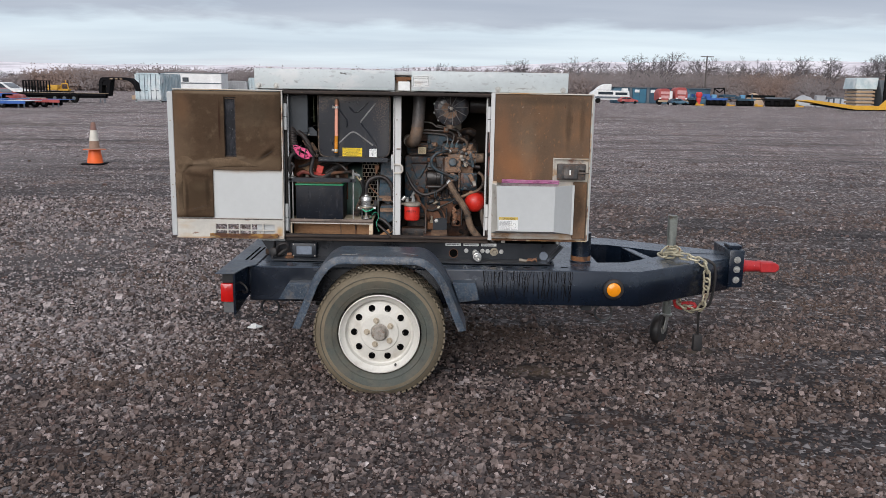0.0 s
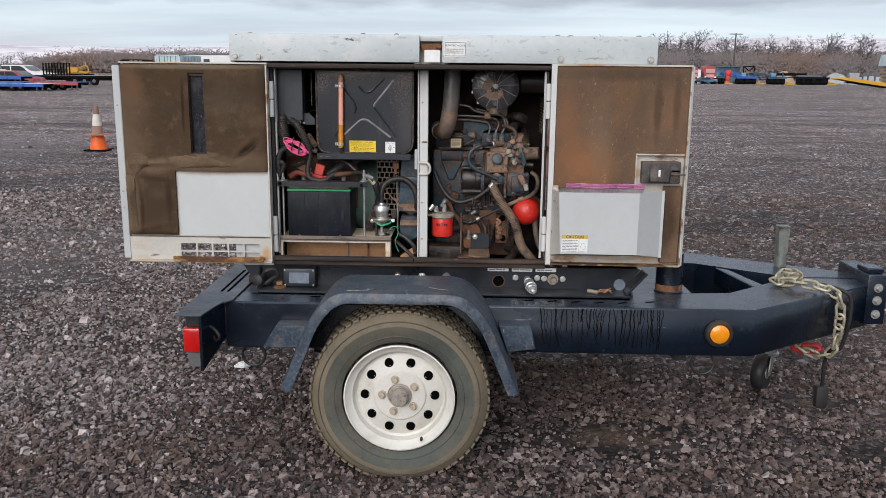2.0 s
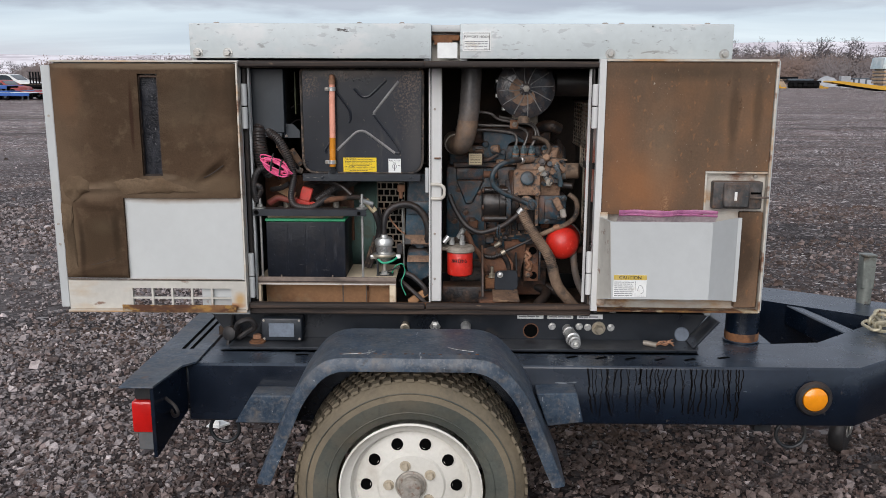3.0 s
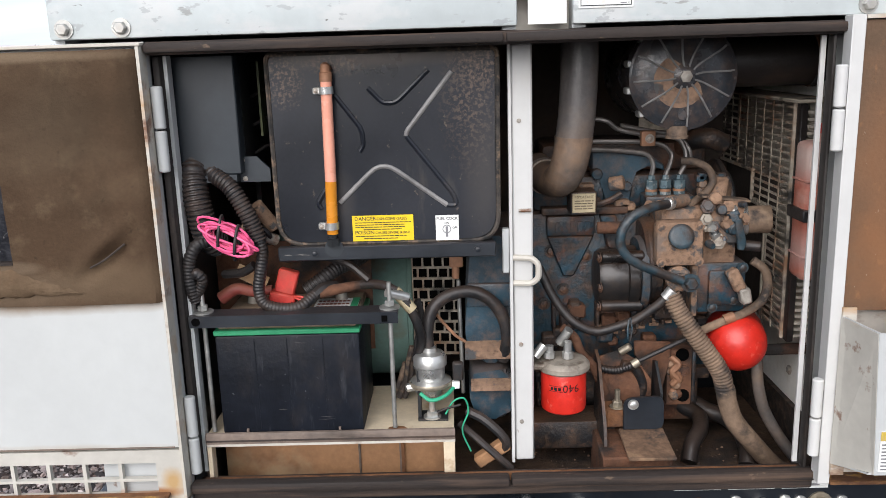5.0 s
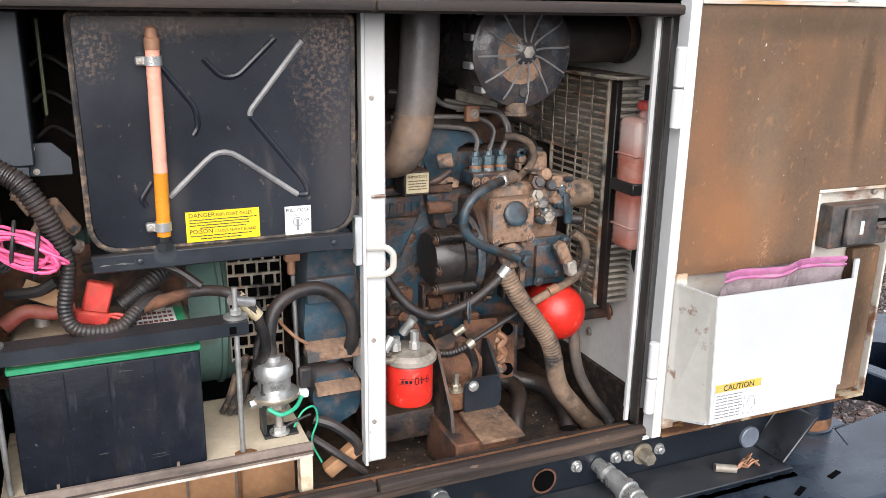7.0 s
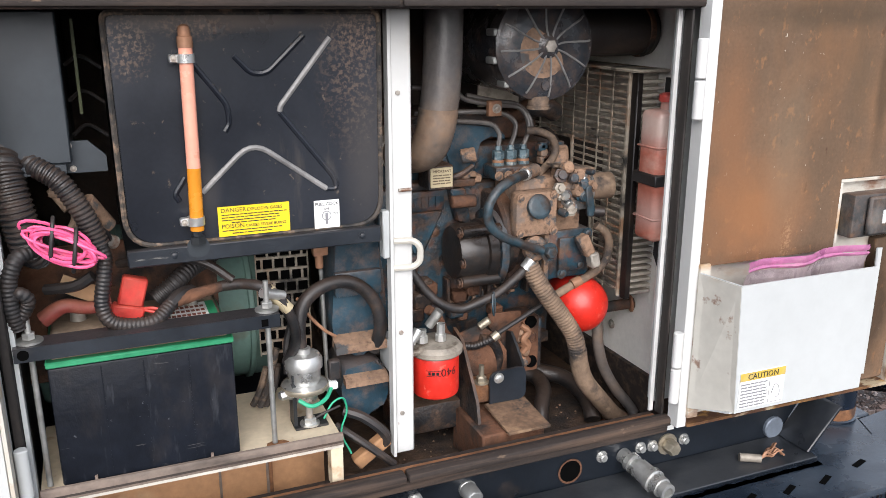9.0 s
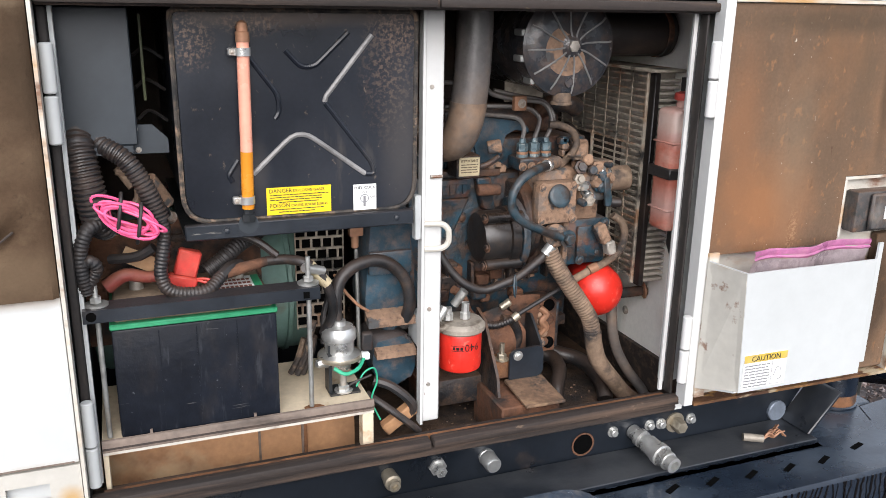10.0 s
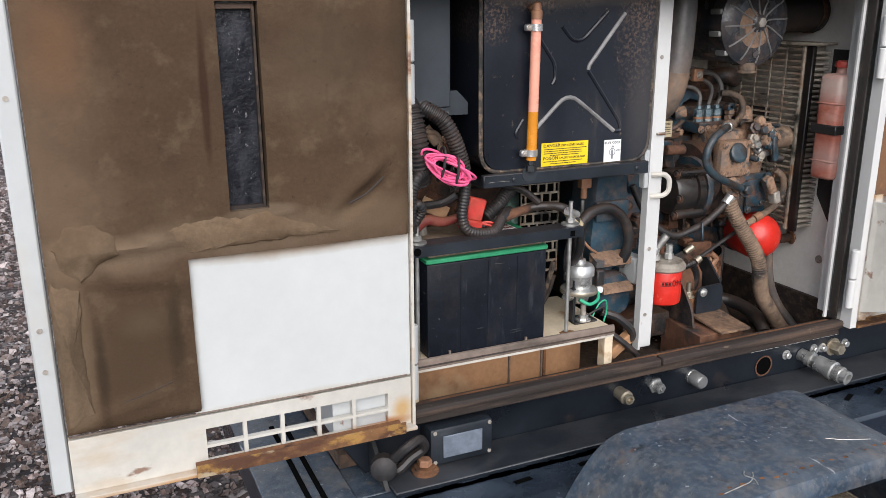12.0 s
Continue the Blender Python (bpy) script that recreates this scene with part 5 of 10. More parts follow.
# chain wrapped over the tongue, and the lighting cable
def link_mesh():
    bm = B()
    P = []
    for i in range(20):
        a = 2 * math.pi * i / 20
        P.append(Vector((0.0165 * math.cos(a), 0, 0.0165 * math.sin(a) + (0.016 if math.sin(a) > 0 else -0.016))))
    P.append(P[0])
    tube(bm, P, 0.0057, 7, smooth=False)
    finish(bm)
    me = bpy.data.meshes.new("link")
    bm.to_mesh(me)
    bm.free()
    me.materials.append(M["chain_steel"])
    return me


def build_chain(name, pts, label):
    P = spline(pts, 30)
    ch = thing(name, pts[0], label, "chain")
    me = SHARED.setdefault("link", link_mesh())
    acc, want, k = 0.0, 0.0, 0
    for a, b in zip(P, P[1:]):
        ln = (b - a).length
        while acc + ln >= want:
            p = a.lerp(b, (want - acc) / max(ln, 1e-9))
            d, u, v = basis(b - a)
            rot = Matrix((u, v, d)).transposed().to_4x4() @ Matrix.Rotation(math.pi / 2 * (k % 2) + 0.3 * math.sin(k * 1.7), 4, "Z")
            ob = new("link", me)
            ob.parent = ch
            ob.matrix_local = Matrix.Translation(p - Vector(pts[0])) @ rot
            want += 0.045
            k += 1
        acc += ln
    return ch


build_chain("safety_chain", [(2.64, 5.80, 0.625), (2.59, 5.76, 0.635), (2.55, 5.70, 0.622), (2.60, 5.66, 0.648), (2.57, 5.72, 0.655), (2.52, 5.68, 0.622), (2.58, 5.63, 0.630), (2.66, 5.575, 0.626), (2.715, 5.545, 0.600), (2.735, 5.54, 0.54), (2.738, 5.545, 0.44), (2.728, 5.56, 0.36), (2.69, 5.60, 0.325), (2.63, 5.65, 0.35), (2.59, 5.70, 0.41)], "rusty yellowish steel safety chain draped over the trailer tongue")
bm = B()
tube(bm, [(2.60, 5.66, 0.370), (2.615, 5.66, 0.330), (2.66, 5.65, 0.322), (2.715, 5.64, 0.335), (2.70, 5.65, 0.352), (2.64, 5.655, 0.350)], 0.010, 8)
tagged(part("chain_hook", bm, "red_paint"), "small red chain hook hanging under the tongue", "hook")
cable = thing("lighting_cable", (2.80, 5.60, 0.3), "black trailer lighting cable with a square plug hanging down", "cable")
part("cord", tube(B(), [(2.70, 5.66, 0.616), (2.76, 5.585, 0.608), (2.79, 5.575, 0.57), (2.793, 5.58, 0.46), (2.775, 5.59, 0.36), (2.745, 5.61, 0.345), (2.735, 5.63, 0.28), (2.745, 5.65, 0.20), (2.748, 5.66, 0.17)], 0.008, 8), "rubber", cable)
part("plug", box(B(), 2.722, 2.774, 5.64, 5.68, 0.07, 0.168, 0.008, 2), "rubber", cable)

# ---- generator housing ----
F, BACK = 5.490, 6.150
X0, X1, Z0, Z1 = 0.297, 1.919, 0.700, 1.497
gen = thing("generator_set", (1.1, CY, 0.60), "white steel towable generator housing with both side doors standing open", "generator")


def build_body():
    part("end_panel", box(B(), X0, X0 + 0.02, F, BACK, Z0, Z1, 0.003), "white_paint", gen)
    part("end_panel", box(B(), X1 - 0.02, X1, F + 0.022, BACK, Z0, Z1, 0.003), "white_paint", gen)
    part("back_panel", box(B(), X0 + 0.021, X1 - 0.021, BACK - 0.02, BACK, Z0, Z1), "white_paint", gen)
    part("front_panel", box(B(), X0 + 0.021, 0.438, F, F + 0.02, Z0, Z1), "white_paint", gen)
    part("front_panel", box(B(), 1.536, X1 - 0.021, F + 0.055, F + 0.075, 0.742, Z1), "white_paint", gen)
    part("bay_floor", box(B(), X0 + 0.021, X1 - 0.021, F + 0.06, BACK - 0.021, 0.612, 0.640), "dirt_floor", gen, "dirty brown oily bay floor")
    # sooty lining behind the machinery
    part("lining", box(B(), 0.46, 1.604, BACK - 0.05, BACK - 0.021, 0.641, 1.49), "inner_dark", gen, "soot-dark acoustic lining")
    part("lining", box(B(), 0.46, 1.604, F + 0.03, BACK - 0.051, 1.478, 1.496), "inner_dark", gen)
    part("bay_wall", box(B(), 0.425, 0.448, F + 0.062, BACK - 0.051, 0.641, 1.477), "black_steel", gen)
    side = part("bay_wall", box(B(), 1.606, 1.626, F + 0.076, BACK - 0.051, 0.641, 1.477), "inner_white", gen, "white inner wall with rust stains")
    part("kick_plate", box(B(), 1.594, 1.605, F + 0.076, BACK - 0.051, 0.641, 0.740), "sill_dirt", gen)
    for y, z in ((5.637, 0.838), (5.60, 1.44), (5.80, 0.80)):
        hex_bolt(side, (1.606, y, z), (-1, 0, 0), 0.007, "hub_steel")
    # door seals round the opening: dusty rubber on a dark channel
    part("header_channel", box(B(), 0.440, 1.530, F - 0.006, F + 0.03, 1.476, 1.4965, 0.003), "sill_dirt", gen)
    part("header_seal", box(B(), 0.440, 1.0, F - 0.016, F - 0.007, 1.479, 1.494, 0.004, 2), "sill_dirt", gen)
    part("header_seal", box(B(), 1.004, 1.530, F - 0.016, F - 0.007, 1.479, 1.494, 0.004, 2), "sill_dirt", gen)
    for xa, xb, dy in ((0.440, 0.452, 0.034), (1.5112, 1.5180, 0.006)):
        part("jamb_seal", box(B(), xa, xb, F + (-0.014 if dy > 0.01 else -0.007) + dy, F + (0.02 if dy > 0.01 else 0.0165) + dy, 0.742, 1.475, 0.004, 2), "seal", gen)
    part("jamb_edge", box(B(), 0.453, 0.459, F + 0.036, F + 0.058, 0.742, 1.475), "white_paint", gen)
    part("jamb_edge", box(B(), 1.5030, 1.5110, F + 0.024, F + 0.029, 0.742, 1.475), "white_lifted", gen)
    part("sill", box(B(), 0.440, 1.530, F - 0.002, F + 0.058, 0.703, 0.722, 0.003), "sill_dirt", gen, "dusty dark brown door sill")
    for xa, xb in ((0.440, 1.001), (1.004, 1.530)):
        part("sill_seal", box(B(), xa, xb, F - 0.014, F + 0.012, 0.723, 0.741, 0.005, 2), "sill_dirt", gen)
    part("sill_lip", box(B(), 0.459, 1.508, F + 0.013, F + 0.02, 0.723, 0.738), "rust", gen)
    # middle post with the latch keeper
    pst = part("door_post", box(B(), 1.0175, 1.053, 5.580, 5.592, 0.722, 1.477, 0.003), "white_lifted", gen, "white middle door post")
    part("post_flange", box(B(), 1.0115, 1.0165, 5.572, 5.592, 0.722, 1.477), "white_lifted", pst)
    bm = B()
    tube(bm, rounded([(1.018, 5.577, 1.112), (1.050, 5.571, 1.112), (1.061, 5.567, 1.102), (1.061, 5.567, 1.076), (1.050, 5.571, 1.066), (1.018, 5.577, 1.066)], 0.012, 3), 0.0055, 8, smooth=False)
    part("latch_keeper", bm, "rusty_white", pst, "bent white latch keeper with rust")
    part("post_tab", box(B(), 0.999, 1.011, 5.572, 5.590, 1.085, 1.165, 0.002), "white_paint", pst)
    rod(bm := B(), (1.028, 5.576, 1.196), (1.050, 5.576, 1.196), 0.003, 8)
    part("pin", bm, "hub_steel", pst)
    for z in (0.80, 0.95, 1.35):
        part("rivet", lathe(B(), [(0.004, 0), (0.004, 0.002), (0, 0.003)], (1.030, 5.580, z), (0, -1, 0), 10), "hub_steel", pst)


def build_roof():
    roof = part("roof", box(B(), X0 - 0.004, X1 + 0.004, F + 0.012, BACK + 0.004, 1.582, 1.603, 0.004, 2), "white_paint", gen, "white steel roof panel")
    part("roof_back", box(B(), X0 - 0.004, X1 + 0.004, BACK - 0.012, BACK + 0.003, 1.498, 1.581), "white_paint", roof)
    for xa in (X0 - 0.003, X1 - 0.012):
        part("roof_end", box(B(), xa, xa + 0.015, F + 0.013, BACK - 0.013, 1.498, 1.581), "white_paint", roof)
    for xa, xb in ((X0 - 0.004, 1.022), (1.108, X1 + 0.004)):
        part("roof_fascia", box(B(), xa, xb, F - 0.004, F + 0.011, 1.503, 1.606, 0.004, 2), "chipped_paint", roof, "chipped and scratched white fascia")
    # pocket with the lifting eye between the two halves
    part("pocket_back", box(B(), 1.0, 1.13, F + 0.055, F + 0.06, 1.498, 1.581), "rusty_white", roof)
    part("pocket_side", box(B(), 1.0, 1.021, F + 0.012, F + 0.054, 1.498, 1.58), "white_paint", roof)
    part("pocket_side", box(B(), 1.109, 1.13, F + 0.012, F + 0.054, 1.498, 1.58), "white_paint", roof)
    part("lifting_bar", box(B(), 1.023, 1.107, F + 0.02, F + 0.05, 1.556, 1.574, 0.004), "rust", roof, "rusty lifting bar")
    part("white_tag", box(B(), 1.040, 1.100, F + 0.01, F + 0.014, 1.505, 1.551), "label_white", roof)
    part("rust_tab", box(B(), 1.030, 1.085, F + 0.016, F + 0.02, 1.545, 1.562), "rust", roof)
    for x in (0.318, 0.408, 1.558, 1.897):
        hex_bolt(roof, (x, F - 0.004, 1.519), (0, -1, 0), 0.010, "galvanized", h=0.012)
    # notice beside the pocket
    lb = part("notice", box(B(), 1.116, 1.200, F - 0.006, F - 0.0042, 1.526, 1.582), "label_white", roof, "small printed notice with black lettering")
    frame_lines(lb, 1.119, 1.197, 1.529, 1.579, F - 0.0066, "ink", 0.0012)
    lettering("lettering", "SUPPORT HOOK", 0.0105, "ink", lb, upright(1.158, F - 0.0066, 1.564))
    bars(lb, 1.122, 1.192, (1.553, 1.546, 1.539), 0.0030, F - 0.0066, "ink_grey", 8)
    bars(lb, 1.18, 1.195, (1.532,), 0.002, F - 0.0066, "ink_grey", 2)
    # small roof studs
    for x in (0.36, 0.80, 0.93, 1.55, 1.60, 1.86):
        part("stud", lathe(B(), [(0.011, 0), (0.011, 0.006), (0.006, 0.010), (0, 0.010)], (x, F + 0.06, 1.603), (0, 0, 1), 10), "hub_steel", roof)


def frame_lines(parent, x0, x1, z0, z1, y, material, w):
    bm = B()
    for a in ((x0, x1, z0, z0 + w), (x0, x1, z1 - w, z1), (x0, x0 + w, z0 + w, z1 - w), (x1 - w, x1, z0 + w, z1 - w)):
        box(bm, a[0], a[1], y - 0.0004, y, a[2], a[3])
    return part("border", bm, material, parent)


def bars(parent, x0, x1, zs, h, y, material, seed, m=None, gap=0.0022):
    """Lines of unreadable small print as plain bars."""
    rng = random.Random(seed)
    bm = B()
    for z in zs:
        x = x0
        end = x1 - rng.uniform(0, 0.12) * (x1 - x0)
        while x < end:
            w = min(rng.uniform(2.0, 5.0) * h, end - x)
            box(bm, x, x + w, y - 0.0004, y, z, z + h * 0.7, m=m)
            x += w + gap
    return part("small_print", bm, material, parent)


def build_skid():
    # hollow base: two long sides and two sloping ends
    bm = B()
    for ya, yb in ((5.532, 5.545), (mirror(5.545), mirror(5.532))):
        prism(bm, [(X0, 0.699), (X1, 0.699), (1.85, 0.601), (0.362, 0.601)], "y", min(ya, yb), max(ya, yb), 0.002)
    for a, b in ((X0, 0.362), (X1 - 0.012, 1.838)):
        prism(bm, [(a, 0.699), (a + 0.012, 0.699), (b + 0.012, 0.601), (b, 0.601)], "y", 5.5455, mirror(5.5455))
    sk = part("skid", bm, "skid_paint", gen, "black steel skid base")
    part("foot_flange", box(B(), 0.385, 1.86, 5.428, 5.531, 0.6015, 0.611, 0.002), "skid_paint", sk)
    part("foot_flange", box(B(), 0.385, 1.86, mirror(5.531), mirror(5.428), 0.6015, 0.611, 0.002), "frame_paint", sk)
    part("skid_gusset", prism(B(), [(5.44, 0.612), (5.531, 0.612), (5.531, 0.690)], "x", 0.37, 0.378), "black_steel", sk)
    part("end_plate", prism(B(), [(1.848, 0.612), (1.858, 0.612), (1.932, 0.698), (1.922, 0.698)], "y", 5.446, 5.531, 0.002), "skid_paint", sk)
    mt = part("mount_bolt", lathe(B(), [(0.026, 0), (0.026, 0.005), (0.020, 0.007), (0.020, 0.011)], (0.462, 5.478, 0.611), (0, 0, 1), 20), "rust", sk, "rusty mounting bolt")
    hex_bolt(mt, (0.462, 5.478, 0.622), (0, 0, 1), 0.014, "copper_dusty", h=0.015, washer=False)
    # terminal box with a worn plate
    tb = part("terminal_box", box(B(), 0.475, 0.606, 5.480, 5.531, 0.614, 0.690, 0.006, 2), "box_black", sk, "black terminal box with a scratched silver plate")
    part("name_plate", box(B(), 0.500, 0.582, 5.4765, 5.4795, 0.629, 0.674, 0.001), "grey_plate", tb)
    for x, z in ((0.484, 0.683), (0.598, 0.683), (0.484, 0.622), (0.598, 0.622)):
        part("screw", lathe(B(), [(0.004, 0), (0.004, 0.002), (0, 0.003)], (x, 5.480, z), (0, -1, 0), 10), "hub_steel", tb)
    pl = part("cable_plug", lathe(B(), [(0.018, 0), (0.024, 0.006), (0.024, 0.03), (0.016, 0.036)], (0.385, 5.49, 0.640), (-0.3, -0.8, 0.1), 16), "rubber", sk, "black rubber cable plug")
    part("plug_lead", tube(B(), [(0.395, 5.47, 0.655), (0.415, 5.45, 0.685), (0.445, 5.46, 0.690), (0.458, 5.47, 0.665), (0.435, 5.475, 0.648), (0.405, 5.475, 0.628), (0.40, 5.50, 0.645)], 0.009, 8), "rubber", pl)
    # valves and plugs through the skid side
    def valve(x, z, prof, material, hexed=24, label=""):
        return part("valve", lathe(B(), prof, (x, 5.532, z), (0, -1, -0.03), hexed), material, sk, label)
    v = valve(0.936, 0.655, [(0.014, 0), (0.014, 0.018), (0.0155, 0.019), (0.0155, 0.030), (0.011, 0.032), (0.011, 0.042), (0.0065, 0.042), (0.0065, 0.034)], "brass_zinc", 12, "dull brass drain valve")
    valve(1.033, 0.652, [(0.018, 0), (0.018, 0.004), (0.012, 0.005), (0.012, 0.022), (0.006, 0.023), (0.004, 0.027)], "zinc", 6)
    valve(1.133, 0.654, [(0.017, 0), (0.017, 0.005), (0.016, 0.006), (0.016, 0.034), (0.013, 0.038), (0, 0.039)], "zinc", 20)
    cp = part("hose_coupling", lathe(B(), [(0.015, 0), (0.015, 0.02), (0.019, 0.022), (0.019, 0.034), (0.013, 0.036), (0.013, 0.046), (0.020, 0.048), (0.020, 0.078), (0.023, 0.080), (0.023, 0.092), (0.019, 0.094), (0.019, 0.112), (0.016, 0.113), (0.016, 0.128), (0.010, 0.129), (0.010, 0.11)], (1.462, 5.532, 0.648), (0.10, -1, -0.10), 20), "zinc", sk, "ribbed steel quick coupling")
    for x, z, r in ((1.565, 0.650, 0.015),):
        hex_bolt(sk, (x, 5.532, z), (0, -1, 0), r, "brass_zinc", h=0.03)
    for x, z in ((1.414, 0.655), (1.502, 0.655), (1.530, 0.653), (1.605, 0.652)):
        hex_bolt(sk, (x, 5.532, z), (0, -1, 0), 0.008, "zinc", h=0.012, seg=8)
    part("port_hole", lathe(B(), [(0.022, 0), (0.022, 0.0015), (0, 0.0015)], (1.345, 5.532, 0.640), (0, -1, 0), 20), "hole_black", sk)
    part("port_ring", lathe(B(), [(0.022, 0.0), (0.026, 0.0022), (0.022, 0.0022)], (1.345, 5.532, 0.640), (0, -1, 0), 20, cap=False), "rusty_iron", sk)
    # a through-hole drawn as a pale disc, the sky-lit deck in its colour
    part("lit_hole_disc", lathe(B(), [(0.024, 0), (0.024, 0.006), (0.022, 0.008), (0, 0.008)], (1.835, 5.532, 0.632), (0, -1, 0), 24), "grey_plate", sk)
    for i, (a, b) in enumerate(((1.300, 1.385), (1.398, 1.481), (1.494, 1.577))):
        lb = part("label_strip", box(B(), a, b, 5.5285, 5.5312, 0.681, 0.6965), "label_white", sk, "white printed label strip")
        bars(lb, a + 0.006, b - 0.006, (0.686,), 0.006, 5.5283, "ink_grey", 20 + i)
    # a dark strip along the flange paints the gap's shadow and its oily dirt
    def film(name, x0, x1, y0, y1, z, wob, seed, material, label=""):
        rng = random.Random(seed)
        n = max(8, int((x1 - x0) / 0.012))
        near = [(x0 + (x1 - x0) * k / n, y0 + wob * rng.uniform(-1, 1) * (0.4 if 0 < k < n else 0)) for k in range(n + 1)]
        far = [(x0 + (x1 - x0) * k / n, y1 + wob * rng.uniform(-1, 1)) for k in range(n, -1, -1)]
        bm = B()
        lo, hi = [bm.verts.new((x, y, z)) for x, y in near], [bm.verts.new((x, y, z)) for x, y in far[::-1]]
        for k in range(n):
            bm.faces.new((lo[k], lo[k + 1], hi[k + 1], hi[k]))
        bmesh.ops.solidify(bm, geom=bm.faces[:], thickness=0.0006)
        return part(name, bm, material, sk, label)
    film("seam_dirt_shade", 0.36, 1.86, 5.414, 5.427, 0.6016, 0.003, 1, "oil_gap_shade", "black oily dirt and painted gap shadow along the flange")
    # frayed lead tucked under the door
    wr = part("frayed_lead", rod(B(), (1.700, 5.475, 0.620), (1.738, 5.457, 0.618), 0.0085, 10), "cast_dusty", sk, "pale connector with frayed brown wires")
    rng = random.Random(9)
    for k in range(7):
        a = rng.uniform(-0.7, 0.7)
        P = [(1.735, 5.455, 0.618)]
        for j in range(4):
            P.append((P[-1][0] + 0.014, P[-1][1] - 0.010 * math.sin(a), 0.616 + rng.uniform(0, 0.018)))
        part("wire", tube(B(), P, 0.0022, 5, 3), "copper_dusty", wr)


def build_left_door():
    y = 5.470
    d = part("left_door", box(B(), -0.130, 0.432, y + 0.018, y + 0.024, 0.815, 1.493), "white_paint", gen, "white steel door standing wide open, brown stained foam inside, rust along its foot")
    xa, xb = 0.073, 0.388
    # outer skin lip, flanges
    part("skin_edge", box(B(), -0.161, -0.1315, y + 0.002, y + 0.040, 0.724, 1.481, 0.003), "white_paint", d)
    part("top_flange", box(B(), -0.130, 0.440, y - 0.004, y + 0.017, 1.4905, 1.496, 0.001), "rusty_white", d)
    part("hinge_flange", box(B(), 0.4335, 0.4385, y - 0.0075, y + 0.024, 0.716, 1.490), "rusty_white", d)
    part("lower_panel", box(B(), 0.060, 0.432, y - 0.002, y + 0.016, 0.818, 1.084, 0.001), "door_panel", d, "bare clean white panel")
    part("panel_crease", box(B(), -0.128, 0.425, y - 0.0045, y - 0.0022, 0.8188, 0.8205), "tray_grey", d)
    # vented foot of the door: two rows of five openings that go through
    bm = B()
    box(bm, -0.130, xa, y - 0.002, y + 0.012, 0.7225, 0.814)
    box(bm, xb, 0.432, y - 0.002, y + 0.012, 0.7225, 0.814)
    box(bm, xa, xb, y - 0.002, y + 0.012, 0.790, 0.814)
    box(bm, xa, xb, y - 0.002, y + 0.012, 0.7225, 0.730)
    box(bm, xa, xb, y - 0.002, y + 0.008, 0.7555, 0.7605)
    st = (xb - xa) / 5
    for k in range(1, 5):
        box(bm, xa + k * st - 0.0032, xa + k * st + 0.0032, y - 0.002, y + 0.008, 0.730, 0.7555)
        box(bm, xa + k * st - 0.0032, xa + k * st + 0.0032, y - 0.002, y + 0.008, 0.7605, 0.790)
    part("vent_panel", bm, "vent_rusty", d, "rusty white vent slots")
    part("vent_backing", box(B(), xa + 3.45 * st, xb + 0.005, y + 0.0125, y + 0.0165, 0.722, 0.796), "white_paint", d)
    ledge = part("rust_ledge", prism(B(), [(y - 0.0315, 0.7265), (y - 0.0025, 0.7345), (y - 0.0025, 0.7300), (y - 0.0315, 0.7225)], "x", 0.052, 0.408), "rust", d, "rusty drip trough with an upturned lip")
    part("trough_lip", prism(B(), [(y - 0.0345, 0.7220), (y - 0.0318, 0.7220), (y - 0.0318, 0.7440), (y - 0.0345, 0.7445)], "x", 0.050, 0.410, 0.0006), "rust_edge", ledge)
    part("foot_flange", box(B(), -0.130, 0.4385, y - 0.018, y + 0.012, 0.715, 0.7220, 0.001), "vent_rusty", d)
    # foam lining cut round the slit
    fy = y - 0.012
    def sag(x, z):
        h = 0.0045 * noise.noise((x * 9, z * 9, 0.5)) + 0.0018 * noise.noise((x * 30, z * 30, 2.5))
        for cx, cz, ax, az, tilt, k in ((-0.045, 1.108, 0.085, 0.012, 0.05, 0.012), (-0.112, 0.96, 0.010, 0.10, 0.0, 0.014), (-0.01, 1.060, 0.07, 0.014, -0.12, 0.010), (0.16, 1.095, 0.20, 0.010, 0.0, -0.004), (-0.085, 1.04, 0.012, 0.05, 0.15, 0.010), (0.01, 1.02, 0.06, 0.05, 0.0, 0.005), (0.035, 0.97, 0.010, 0.06, 0.2, 0.008), (0.352, 1.185, 0.045, 0.013, 0.75, 0.013), (0.345, 1.150, 0.05, 0.012, 0.6, -0.008), (-0.03, 0.86, 0.08, 0.010, 0.25, 0.006), (0.16, 1.10, 0.06, 0.015, 0.0, 0.006), (0.30, 1.30, 0.10, 0.12, 0.0, 0.003)):
            u, v = (x - cx) * math.cos(tilt) + (z - cz) * math.sin(tilt), -(x - cx) * math.sin(tilt) + (z - cz) * math.cos(tilt)
            h += k * math.exp(-(u / ax) ** 2 - (v / az) ** 2)
        return h

    def sheet(bm, x0, x1, z0, z1, hole=()):
        nx, nz = int((x1 - x0) / 0.0075), int((z1 - z0) / 0.0075)
        grid = [[None] * (nx + 1) for _ in range(nz + 1)]
        for j in range(nz + 1):
            for i in range(nx + 1):
                x, z = x0 + (x1 - x0) * i / nx, z0 + (z1 - z0) * j / nz
                edge = min(1.0, min(x - x0, x1 - x, z - z0, z1 - z) / 0.012)
                yy = fy + (1 - edge) ** 2 * 0.008 - sag(x, z) * edge
                grid[j][i] = bm.verts.new((x, yy, z))
        for j in range(nz):
            for i in range(nx):
                cx, cz = x0 + (x1 - x0) * (i + 0.5) / nx, z0 + (z1 - z0) * (j + 0.5) / nz
                if any(a < cx < b and c < cz < e for a, b, c, e in hole):
                    continue
                bm.faces.new((grid[j][i], grid[j][i + 1], grid[j + 1][i + 1], grid[j + 1][i]))
